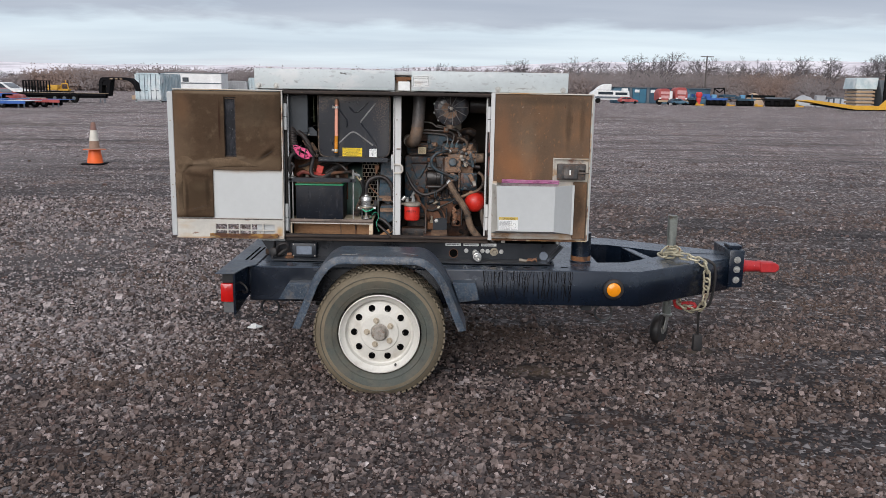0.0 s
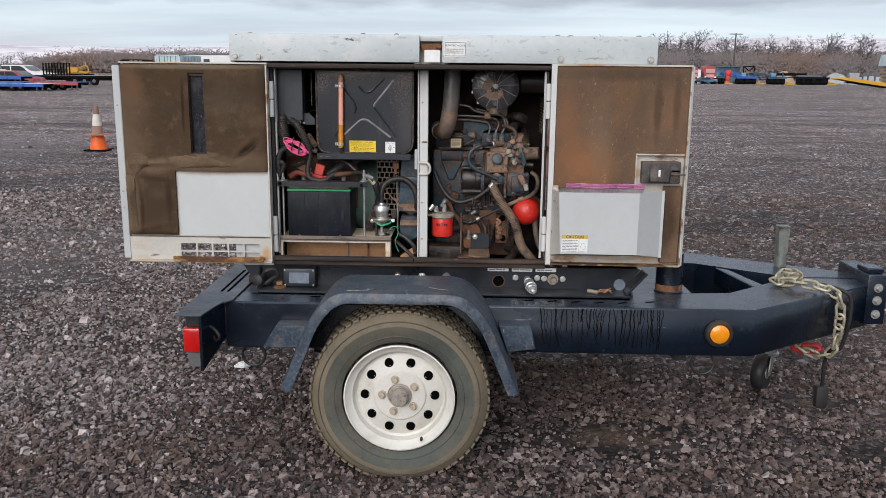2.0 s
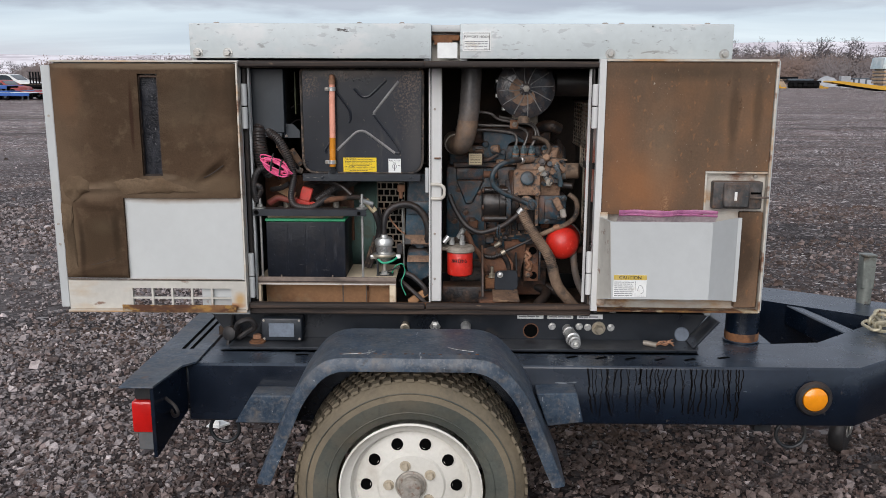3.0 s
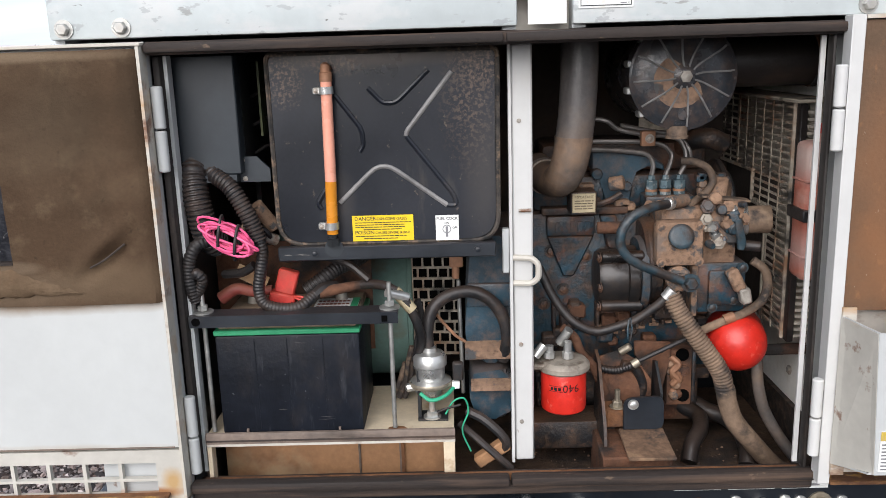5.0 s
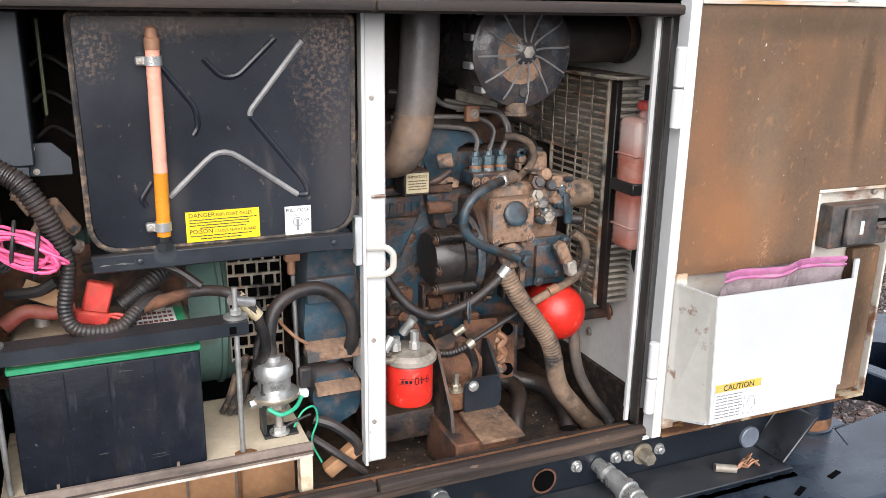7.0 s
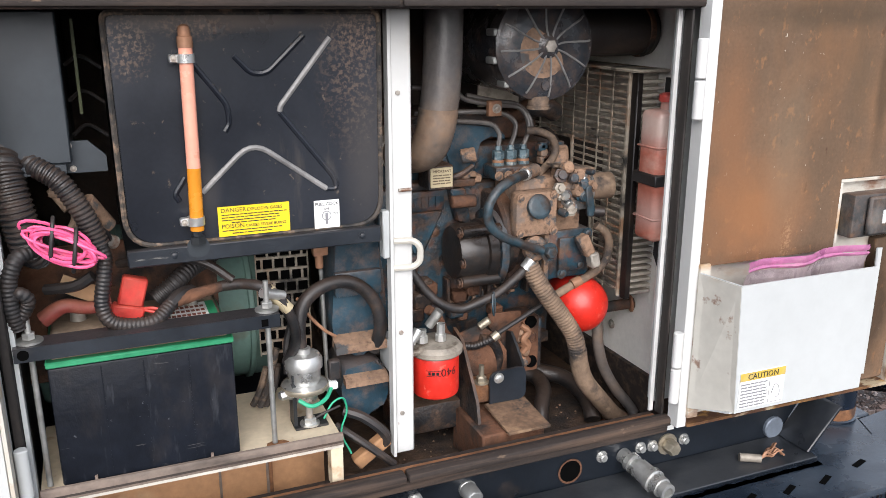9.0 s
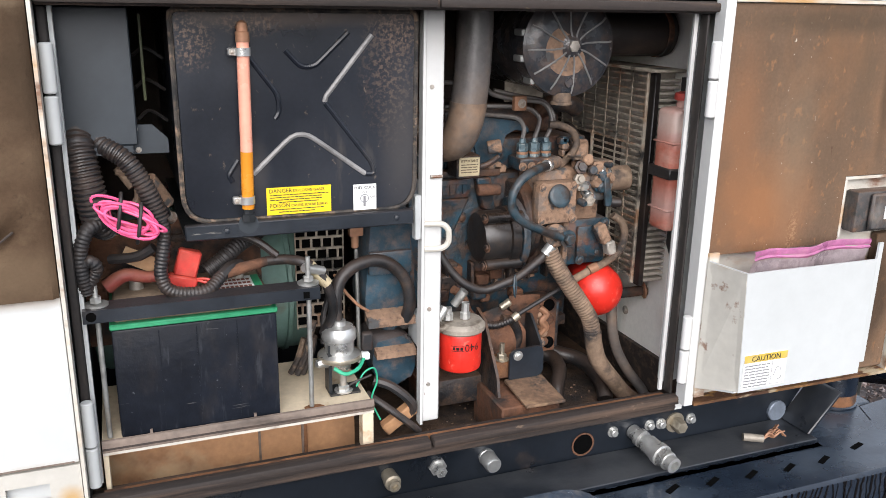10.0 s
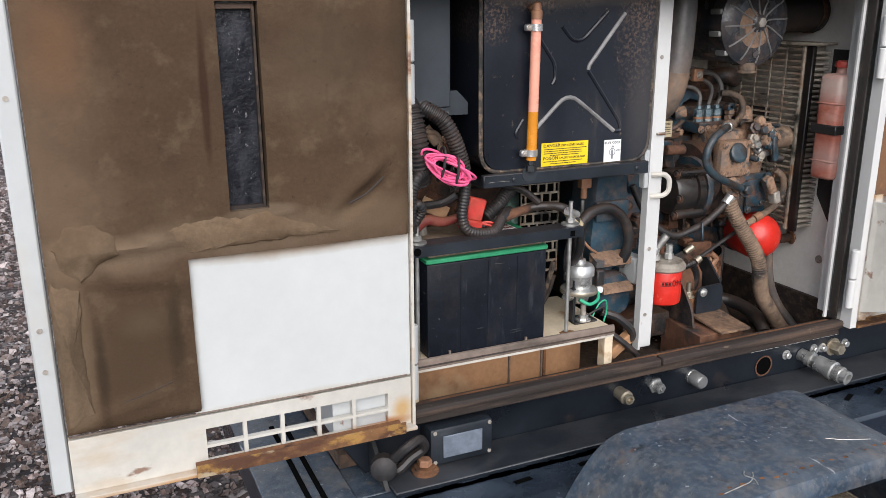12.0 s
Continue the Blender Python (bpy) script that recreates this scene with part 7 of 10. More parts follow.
def build_tray():
    tr = thing("battery_tray", (0.68, 5.6, 0.72), "cream painted steel battery tray, dusty grey front edge", "tray")
    part("shelf", box(B(), 0.462, 0.905, 5.530, 5.74, 0.803, 0.811), "tray_cream", tr)
    part("front_lip", prism(B(), [(5.519, 0.797), (5.5295, 0.797), (5.5295, 0.813), (5.525, 0.817), (5.521, 0.816), (5.519, 0.812)], "x", 0.462, 0.907), "tray_grey", tr)
    part("lip_groove", box(B(), 0.462, 0.907, 5.5178, 5.5189, 0.8015, 0.8045), "inner_dark", tr)
    part("lip_edge", box(B(), 0.462, 0.907, 5.5205, 5.529, 0.7915, 0.7965), "rusty_white", tr)
    part("tray_leg", box(B(), 0.886, 0.906, 5.521, 5.545, 0.722, 0.7910, 0.001), "tray_cream", tr)
    part("tray_leg", box(B(), 0.462, 0.470, 5.521, 5.545, 0.722, 0.7910, 0.001), "tray_cream", tr)
    part("rust_spot", prism(B(), [(0.786, 5.53), (0.80, 5.526), (0.812, 5.533), (0.822, 5.536), (0.815, 5.545), (0.80, 5.548), (0.788, 5.542)], "z", 0.8112, 0.8122), "rust", tr)
    # board-like sheet added for the dark brown shadow behind the battery
    part("shadow_board", box(B(), 0.452, 0.752, 5.716, 5.722, 0.90, 1.122), "rusty_iron", tr, "dark brown board-like sheet standing in for shadow behind the battery")
    # panels seen below the shelf
    bk = part("back_board", box(B(), 0.462, 0.900, 5.63, 5.64, 0.642, 0.802), "card", tr, "tan dusty board below the shelf")
    for x in (0.719, 0.798):
        part("board_joint", box(B(), x, x + 0.004, 5.626, 5.6298, 0.642, 0.795), "tray_grey", bk)
    part("board_step", prism(B(), [(0.798, 0.795), (0.808, 0.775), (0.808, 0.642), (0.802, 0.642), (0.802, 0.772), (0.794, 0.793)], "y", 5.622, 5.6258), "rust", bk)
    part("floor_board", box(B(), 0.470, 0.889, 5.552, 5.629, 0.641, 0.650), "card", tr)


def build_alternator():
    al = thing("alternator", (0.66, 5.95, 0.64), "pale green generator end with a slotted vent plate", "alternator")
    part("frame", lathe(B(), [(0.12, -0.205), (0.150, -0.200), (0.158, -0.18), (0.158, 0.19), (0.150, 0.21)], (0.655, 5.950, 0.925), (1, 0, 0), 36), "pale_green", al)
    for k in range(4):
        part("band", lathe(B(), [(0.160, -0.002), (0.163, 0.0), (0.163, 0.008), (0.160, 0.010)], (0.50 + 0.105 * k, 5.950, 0.925), (1, 0, 0), 36), "pale_green", al)
    for s in (-1, 1):
        part("foot", box(B(), 0.52, 0.60, 5.85 + 0.07 * s - 0.02, 5.85 + 0.07 * s + 0.02, 0.641, 0.80), "engine_dark", al)
    # vent plate: staggered slots like brickwork
    T = Matrix.Translation((0.874, 5.775, 0.0)) @ Matrix.Rotation(radians(-4), 4, "Z")
    vp = part("vent_plate", box(B(), -0.046, 0.046, 0.006, 0.012, 0.86, 1.12, m=T), "hole_black", al, "black slotted vent plate")
    bm = B()
    rows = 11
    for r in range(rows + 1):
        z = 0.865 + 0.25 * r / rows
        box(bm, -0.046, 0.046, 0.0, 0.005, z - 0.0022, z + 0.0022, m=T)
        if r < rows:
            for k in range(5):
                x = -0.046 + 0.0205 * (k + (0.5 if r % 2 else 0.0))
                if -0.045 < x < 0.045:
                    box(bm, x - 0.002, x + 0.002, 0.0005, 0.0045, z + 0.0022, z + 0.25 / rows - 0.0022, m=T)
    for x in (-0.0475, 0.0455):
        box(bm, x, x + 0.002, 0.0, 0.005, 0.86, 1.12, m=T)
    part("vent_grid", bm, "grille_steel", vp)


def corr(name, pts, r, material, parent, pitch=0.0068, amp=0.0018, label=""):
    return part(name, tube(B(), pts, r, 12, 8, pitch, amp), material, parent, label)


def build_left_wiring():
    hn = thing("wiring_harness", (0.52, 5.58, 1.2), "black ribbed conduits and battery leads looping in the bay", "wiring")
    corr("conduit", [(0.470, 5.600, 1.300), (0.472, 5.565, 1.275), (0.478, 5.552, 1.235), (0.484, 5.552, 1.195), (0.490, 5.560, 1.165), (0.50, 5.58, 1.15)], 0.0215, "rubber_dusty", hn, 0.0075, 0.0026)
    corr("conduit", [(0.496, 5.60, 1.292), (0.506, 5.570, 1.276), (0.535, 5.556, 1.255), (0.556, 5.553, 1.220), (0.570, 5.555, 1.185), (0.577, 5.556, 1.160)], 0.0135, "rubber_dusty", hn, 0.0065, 0.0018)
    corr("conduit", [(0.577, 5.556, 1.165), (0.582, 5.556, 1.14), (0.578, 5.553, 1.11), (0.572, 5.550, 1.075), (0.580, 5.546, 1.05), (0.605, 5.545, 1.040), (0.640, 5.55, 1.040), (0.665, 5.57, 1.055)], 0.0100, "rubber_dusty", hn, 0.006, 0.0008)
    corr("conduit", [(0.495, 5.545, 1.165), (0.475, 5.532, 1.158), (0.462, 5.528, 1.130), (0.460, 5.528, 1.095), (0.464, 5.535, 1.06)], 0.0105, "rubber", hn, 0.006, 0.001)
    corr("conduit", [(0.463, 5.53, 1.105), (0.474, 5.524, 1.112), (0.482, 5.528, 1.10), (0.476, 5.532, 1.085), (0.466, 5.535, 1.07)], 0.0085, "rubber_dusty", hn, 0.006, 0.001)
    corr("conduit", [(0.645, 5.60, 1.055), (0.675, 5.605, 1.075), (0.70, 5.62, 1.09), (0.735, 5.65, 1.10), (0.78, 5.70, 1.12)], 0.0125, "rubber", hn, 0.006, 0.0015)
    part("lead", tube(B(), [(0.665, 5.57, 1.055), (0.68, 5.58, 1.065), (0.70, 5.60, 1.062)], 0.010, 8), "rubber", hn)
    part("terminal_clamp", rod(B(), (0.672, 5.575, 1.058), (0.745, 5.60, 1.064), 0.011, 10, 0.008), "rusty_iron", hn)
    part("lead", tube(B(), [(0.745, 5.60, 1.064), (0.775, 5.585, 1.068), (0.800, 5.565, 1.066), (0.825, 5.56, 1.045), (0.845, 5.565, 1.00), (0.850, 5.58, 0.96), (0.838, 5.60, 0.92)], 0.0085, 10), "rubber_dusty", hn)
    part("lead_end", rod(B(), (0.808, 5.563, 1.062), (0.838, 5.562, 1.025), 0.0105, 10), "label_cream", hn)
    part("lead", tube(B(), [(0.60, 5.66, 1.10), (0.66, 5.62, 1.115), (0.72, 5.60, 1.105), (0.76, 5.59, 1.075)], 0.007, 8), "rubber_dusty", hn)
    part("lead", tube(B(), [(0.50, 5.60, 1.09), (0.54, 5.57, 1.10), (0.565, 5.56, 1.115)], 0.008, 8), "rubber", hn)
    part("lead", tube(B(), [(0.52, 5.60, 1.23), (0.545, 5.60, 1.22), (0.55, 5.60, 1.19), (0.535, 5.60, 1.165)], 0.006, 8), "tan_hose", hn)
    part("coupling", rod(B(), (0.525, 5.61, 1.235), (0.545, 5.60, 1.205), 0.010, 10), "tan_hose", hn)
    part("coupling", rod(B(), (0.566, 5.60, 1.215), (0.592, 5.62, 1.170), 0.013, 12), "engine_dusty", hn)
    part("coupling", rod(B(), (0.575, 5.58, 1.165), (0.598, 5.60, 1.150), 0.010, 12), "hub_steel", hn)
    part("lead", tube(B(), [(0.555, 5.58, 1.17), (0.575, 5.57, 1.18), (0.590, 5.58, 1.165), (0.585, 5.60, 1.145)], 0.005, 8), "rubber", hn)
    # red terminal cover and fuse holder
    fh = part("fuse_holder", box(B(), -0.018, 0.018, -0.010, 0.010, -0.022, 0.022, 0.003, m=Matrix.Translation((0.615, 5.585, 1.078)) @ Matrix.Rotation(radians(16), 4, "Y")), "red_plastic", hn, "bright red fuse holder")
    part("fuse_base", box(B(), -0.024, 0.022, -0.011, 0.011, -0.010, 0.010, 0.003, m=Matrix.Translation((0.606, 5.585, 1.048)) @ Matrix.Rotation(radians(14), 4, "Y")), "red_plastic", fh)
    for dz in (0, 0.006):
        part("red_wire", tube(B(), [(0.625, 5.58, 1.05), (0.640, 5.572, 1.046 + dz), (0.655, 5.57, 1.040 + dz)], 0.0025, 6), "red_plastic", fh)
    part("red_boot", tube(B(), [(0.49, 5.60, 1.045), (0.52, 5.60, 1.062), (0.555, 5.60, 1.055), (0.585, 5.60, 1.060)], 0.0125, 10, r_end=0.008), "red_dirty", hn, "dirty red terminal boot")
    part("card_scrap", box(B(), -0.03, 0.03, -0.001, 0.001, -0.013, 0.013, m=Matrix.Translation((0.545, 5.615, 1.08)) @ Matrix.Rotation(radians(28), 4, "Y")), "card", hn)
    # tied coil of pink wire
    coil = thing("pink_wire_coil", (0.53, 5.54, 1.17), "coil of bright pink wire tied with black straps", "wire coil")
    rng = random.Random(12)
    for k in range(11):
        a, b = 0.053 + rng.uniform(-0.022, 0.003), 0.021 + rng.uniform(-0.014, 0.004)
        c = Vector((0.532 + rng.uniform(-0.005, 0.005), 5.526 + rng.uniform(-0.008, 0.008), 1.172 + rng.uniform(-0.004, 0.004)))
        P = []
        for i in range(22):
            t = 2 * math.pi * i / 21
            u, v = a * math.cos(t), b * math.sin(t)
            th = radians(-29 + 7 * math.sin(k * 2.3))
            P.append(c + Vector((u * math.cos(th) - v * math.sin(th), 0.006 * math.sin(2 * t + k), u * math.sin(th) + v * math.cos(th))))
        part("strand", tube(B(), P, 0.0024, 6, smooth=False), "pink_wire", coil)
    for u in (-0.012, 0.020):
        c = Vector((0.530 + u * math.cos(radians(-34)), 5.528, 1.174 + u * math.sin(radians(-34))))
        P = [c + Vector((0.010 * math.cos(t) * 0.5, 0.015 * math.sin(t), 0.030 * math.cos(t))) for t in [2 * math.pi * i / 16 for i in range(17)]]
        part("strap", tube(B(), P, 0.0028, 6, smooth=False), "rubber", coil)


def build_lift_pump():
    sp = thing("start_solenoid", (0.864, 5.59, 0.812), "silver round solenoid on a bracket in the tray", "solenoid")
    c = (0.864, 5.592, 0.0)
    part("can", lathe(B(), [(0.0, 0.945), (0.012, 0.945), (0.013, 0.937), (0.026, 0.934), (0.031, 0.926), (0.031, 0.912), (0.027, 0.909), (0.027, 0.890), (0.024, 0.885), (0.038, 0.881), (0.038, 0.876), (0.024, 0.872), (0.020, 0.855), (0.012, 0.85)], c, (0, 0, 1), 28), "zinc", sp)
    part("flange", lathe(B(), [(0.0385, 0.8735), (0.0395, 0.876), (0.0395, 0.880), (0.0385, 0.8825)], c, (0, 0, 1), 28, cap=False), "brass_zinc", sp)
    bm = B()
    box(bm, 0.840, 0.846, 5.575, 5.605, 0.812, 0.905)
    box(bm, 0.840, 0.895, 5.565, 5.605, 0.8115, 0.8155)
    part("bracket", bm, "black_steel", sp)
    hex_bolt(sp, (0.838, 5.585, 0.872), (-1, -0.4, 0), 0.008, "zinc", h=0.02)
    hex_bolt(sp, (0.866, 5.575, 0.8156), (0, 0, 1), 0.011, "zinc", h=0.012)
    part("stud", lathe(B(), [(0.006, 0), (0.006, 0.03)], (0.866, 5.575, 0.82), (0, 0, 1), 10), "hub_steel", sp)
    part("spade_plug", box(B(), 0.905, 0.925, 5.585, 5.60, 0.880, 0.915, 0.003), "rubber_dusty", sp)
    part("spade_tip", box(B(), 0.903, 0.918, 5.580, 5.596, 0.866, 0.879, 0.002), "label_white", sp)
    part("earth_wire", tube(B(), [(0.846, 5.56, 0.868), (0.865, 5.552, 0.858), (0.890, 5.56, 0.862), (0.908, 5.585, 0.870)], 0.0035, 8), "green_wire", sp)
    part("earth_wire", tube(B(), [(0.890, 5.575, 0.82), (0.905, 5.575, 0.845), (0.925, 5.58, 0.848), (0.932, 5.585, 0.82), (0.920, 5.58, 0.785), (0.935, 5.575, 0.745)], 0.0018, 6), "green_wire", sp)
    part("lead", tube(B(), [(0.868, 5.575, 0.820), (0.888, 5.57, 0.832), (0.918, 5.575, 0.838)], 0.0022, 6), "rubber", sp)
    ho = thing("rubber_hose", (0.86, 5.60, 0.95), "black rubber hose arching from the solenoid housing", "hose")
    part("hose", tube(B(), [(0.861, 5.597, 0.940), (0.861, 5.602, 0.975), (0.872, 5.610, 1.012), (0.900, 5.615, 1.034), (0.940, 5.62, 1.040), (0.975, 5.62, 1.025), (1.000, 5.62, 0.990), (1.008, 5.625, 0.945), (1.000, 5.64, 0.90)], 0.0115, 12), "rubber_dusty", ho)
    ln = thing("thin_leads", (0.85, 5.62, 0.95), "thin brown and black leads hanging beside the battery", "wires")
    for k, P in enumerate(([(0.845, 5.61, 1.03), (0.852, 5.612, 0.99), (0.842, 5.61, 0.95), (0.838, 5.60, 0.90)], [(0.865, 5.62, 1.02), (0.885, 5.63, 0.985), (0.91, 5.63, 0.955), (0.93, 5.63, 0.94)], [(0.80, 5.66, 0.82), (0.815, 5.65, 0.86), (0.822, 5.64, 0.90), (0.83, 5.64, 0.93)], [(0.81, 5.66, 0.82), (0.825, 5.65, 0.86), (0.83, 5.64, 0.90)], [(0.79, 5.67, 0.82), (0.802, 5.66, 0.85), (0.815, 5.66, 0.89)])):
        part("wire", tube(B(), P, (0.006, 0.003, 0.006, 0.006, 0.006)[k], 7), ("rubber", "copper_dusty", "tan_hose", "rubber_dusty", "tan_hose")[k], ln)


build_tank()
build_control_box()
build_battery()
build_tray()
build_alternator()
build_left_wiring()
build_lift_pump()


# ---- engine ----
eng = thing("diesel_engine", (1.2, 5.9, 0.64), "dusty dark blue three-cylinder diesel engine with oily rust-brown parts", "engine")


def eb(name, x0, x1, y0, y1, z0, z1, material, bev=0.005, parent=None, seg=2, m=None, label=""):
    return part(name, box(B(), x0, x1, y0, y1, z0, z1, bev, seg, m=m), material, parent or eng, label)


def er(name, p0, p1, r, material, parent=None, seg=16, r2=None, bev=0.002):
    return part(name, rod(B(), p0, p1, r, seg, r2, bev), material, parent or eng)


def build_block():
    # crankcase, head, rocker cover
    bl = eb("cylinder_block", 1.060, 1.440, 5.815, 6.05, 0.780, 1.130, "engine_blue", 0.012)
    eb("cylinder_head", 1.070, 1.445, 5.825, 6.04, 1.132, 1.200, "engine_blue", 0.008)
    eb("rocker_cover", 1.090, 1.425, 5.86, 6.02, 1.201, 1.262, "engine_dark", 0.016)
    eb("oil_pan", 1.075, 1.420, 5.83, 6.03, 0.665, 0.779, "engine_dark", 0.012)
    # flywheel housing with its rounded bolted cover
    fh = part("flywheel_housing", lathe(B(), [(0.17, 0), (0.185, 0.006), (0.185, 0.055), (0.17, 0.06)], (0.985, 5.90, 0.93), (1, 0, 0), 40), "engine_blue", eng)
    for k in range(14):
        a = 2 * math.pi * k / 14
        hex_bolt(fh, (0.985, 5.90 + 0.172 * math.cos(a), 0.93 + 0.172 * math.sin(a)), (-1, 0, 0), 0.008, "engine_dark")
    # blue cowls seen below the tank
    bm = B()
    prism(bm, rounded([(0.935, 1.118), (1.012, 1.118), (1.016, 0.905), (1.000, 0.868), (0.945, 0.872), (0.926, 0.92), (0.935, 1.118)], 0.02, 4)[:-1], "y", 5.668, 5.76, 0.006)
    cw = part("side_cowl", bm, "cowl_blue", eng, "dark blue pressed cowl with tan dust")
    part("cowl_step", box(B(), 0.930, 1.014, 5.655, 5.668, 0.985, 1.030, 0.005, 2), "cowl_blue", cw)
    part("cowl_ledge", prism(B(), [(5.640, 0.902), (5.668, 0.915), (5.668, 0.896), (5.640, 0.888)], "x", 0.925, 1.016), "engine_dusty", cw)
    bm = B()
    prism(bm, rounded([(0.935, 0.865), (1.010, 0.868), (1.018, 0.80), (0.998, 0.765), (0.948, 0.770), (0.930, 0.81), (0.935, 0.865)], 0.02, 4)[:-1], "y", 5.640, 5.74, 0.006)
    part("lower_cowl", bm, "cowl_blue", cw)
    part("cowl_ledge", prism(B(), [(5.622, 0.842), (5.640, 0.850), (5.640, 0.836), (5.622, 0.832)], "x", 0.935, 1.012), "engine_dusty", cw)
    er("stud", (0.912, 5.680, 1.078), (0.911, 5.680, 1.035), 0.007, "copper_dusty")
    eb("stud_clip", 0.900, 0.926, 5.672, 5.69, 1.058, 1.082, "copper_dusty", 0.003)
    er("rail", (0.916, 5.69, 1.03), (0.920, 5.69, 0.80), 0.004, "galvanized")
    # cast letters block and ribs on the block side
    eb("cast_boss", 1.095, 1.190, 5.795, 5.816, 1.085, 1.125, "engine_blue", 0.004, bl)
    part("boss_web", prism(B(), [(1.095, 1.083), (1.190, 1.083), (1.150, 1.000), (1.128, 1.000)], "y", 5.802, 5.816, 0.003), "engine_blue", bl)
    part("boss_web", prism(B(), [(1.200, 1.125), (1.232, 1.125), (1.245, 1.05), (1.215, 1.06)], "y", 5.79, 5.816, 0.003), "engine_blue", bl)
    bm = B()
    rng = random.Random(6)
    for i in range(5):
        x = 1.112 + 0.0145 * i
        box(bm, x, x + 0.009, 5.7925, 5.7955, 1.094, 1.114)
    part("cast_marks", bm, "engine_blue", bl, kind="stuff")
    for x, z in ((1.105, 1.05), (1.175, 1.04), (1.13, 0.97), (1.20, 0.98), (1.09, 0.94)):
        hex_bolt(bl, (x, 5.815, z), (0, -1, 0), 0.009, "engine_dark")
    bm = B()
    for k in range(6):
        x, z = 1.196 + 0.0275 * k, 0.868 + 0.005 * k
        box(bm, x, x + 0.019, 5.8085, 5.816, z, z + 0.006)
        box(bm, x, x + 0.019, 5.8085, 5.816, z + 0.020, z + 0.026)
        if k % 2:
            box(bm, x + 0.001, x + 0.007, 5.809, 5.816, z + 0.0061, z + 0.0199)
        else:
            box(bm, x + 0.006, x + 0.013, 5.809, 5.816, z + 0.0061, z + 0.0199)
    part("cast_marks", bm, "engine_dusty", bl, kind="stuff")
    # side rail of the pan and cross-beam
    eb("pan_rail", 1.070, 1.430, 5.795, 5.83, 0.775, 0.800, "engine_dark", 0.004)
    eb("cross_beam", 1.050, 1.220, 5.700, 5.78, 0.672, 0.730, "engine_dark", 0.004)
    # rusty side cover: a lumpy casting with open bolt holes and a blue edge
    rc = eb("side_cover", 1.330, 1.381, 5.750, 5.815, 0.737, 0.857, "rusty_iron", 0.005, label="dark oily side cover with rust")
    eb("cover_edge", 1.3815, 1.390, 5.755, 5.815, 0.742, 0.850, "engine_blue", 0.003, rc)
    for x, z, r in ((1.360, 0.850 - 0.004, 0.0095), (1.363, 0.812, 0.0085), (1.363, 0.759, 0.0095)):
        part("bolt_hole", lathe(B(), [(r + 0.004, 0.0), (r + 0.003, 0.004), (r, 0.004), (r, 0.0012), (0, 0.0012)], (x, 5.750, z), (0, -1, 0), 14), "hole_black" if r > 0.009 else "engine_dark", rc)
    rng = random.Random(40)
    for k in range(9):
        x, z, r = 1.332 + 0.022 * rng.random(), 0.75 + 0.10 * rng.random(), rng.uniform(0.007, 0.013)
        part("casting_lump", lathe(B(), [(r, 0), (r * 0.9, r * 0.5), (r * 0.5, r * 0.9), (0, r)], (x, 5.751, z), (rng.uniform(-0.3, 0.3), -1, rng.uniform(0, 0.4)), 10), rng.choice(("rusty_iron", "copper_dusty", "engine_dusty")), rc)
    part("cover_lever", tube(B(), [(1.335, 5.745, 0.845), (1.350, 5.740, 0.830), (1.338, 5.738, 0.815), (1.348, 5.740, 0.800), (1.340, 5.745, 0.785)], 0.007, 8), "copper_dusty", rc)
    # stay plate in front of the cover
    part("stay_plate", prism(B(), [(1.261, 0.880), (1.334, 0.876), (1.336, 0.845), (1.322, 0.790), (1.318, 0.752), (1.290, 0.760), (1.280, 0.830), (1.262, 0.850)], "y", 5.742, 5.749, 0.002), "rusty_iron", eng, "brown rusted stay plate")
    # casting lumps along the block foot
    rng = random.Random(21)
    for k in range(16):
        x = 1.10 + 0.33 * rng.random()
        z = 0.86 + 0.10 * rng.random()
        s = rng.uniform(0.010, 0.022)
        eb("casting_rib", x - s, x + s, 5.79 - s * 0.3, 5.816, z - s * 0.8, z + s * 0.8, rng.choice(("engine_dark", "engine_dark", "engine_blue", "rusty_iron")), 0.004, bl, 1)
    for k in range(7):
        x = 1.105 + 0.044 * k
        eb("rib", x, x + 0.008, 5.79, 5.816, 0.895, 0.945, "engine_dark", 0.002, bl, 1)


def build_starter():
    st = part("starter_motor", lathe(B(), [(0.030, 0), (0.050, 0.004), (0.054, 0.012), (0.054, 0.058), (0.060, 0.060), (0.060, 0.078), (0.052, 0.080), (0.052, 0.11)], (1.182, 5.752, 1.012), (1, 0, 0), 30), "starter_black", eng, "black starter motor")
    part("through_bolt", rod(B(), (1.188, 5.715, 1.060), (1.270, 5.715, 1.060), 0.0115, 14, bev=0.003), "starter_black", st)
    part("through_bolt", rod(B(), (1.188, 5.715, 0.963), (1.270, 5.715, 0.963), 0.0115, 14, bev=0.003), "starter_black", st)
    part("end_flange", lathe(B(), [(0.074, 0), (0.076, 0.004), (0.076, 0.014), (0.070, 0.018)], (1.264, 5.765, 1.012), (1, 0, 0), 30), "engine_blue", st)
    for z in (1.060, 0.963, 1.005):
        hex_bolt(st, (1.186, 5.712 if z != 1.005 else 5.698, z), (-1, -0.2, 0), 0.007, "engine_dark")
    part("pump_drum", lathe(B(), [(0.080, 0), (0.086, 0.006), (0.086, 0.03), (0.074, 0.036)], (1.275, 5.785, 1.035), (1, 0, 0), 36), "engine_dark", eng)


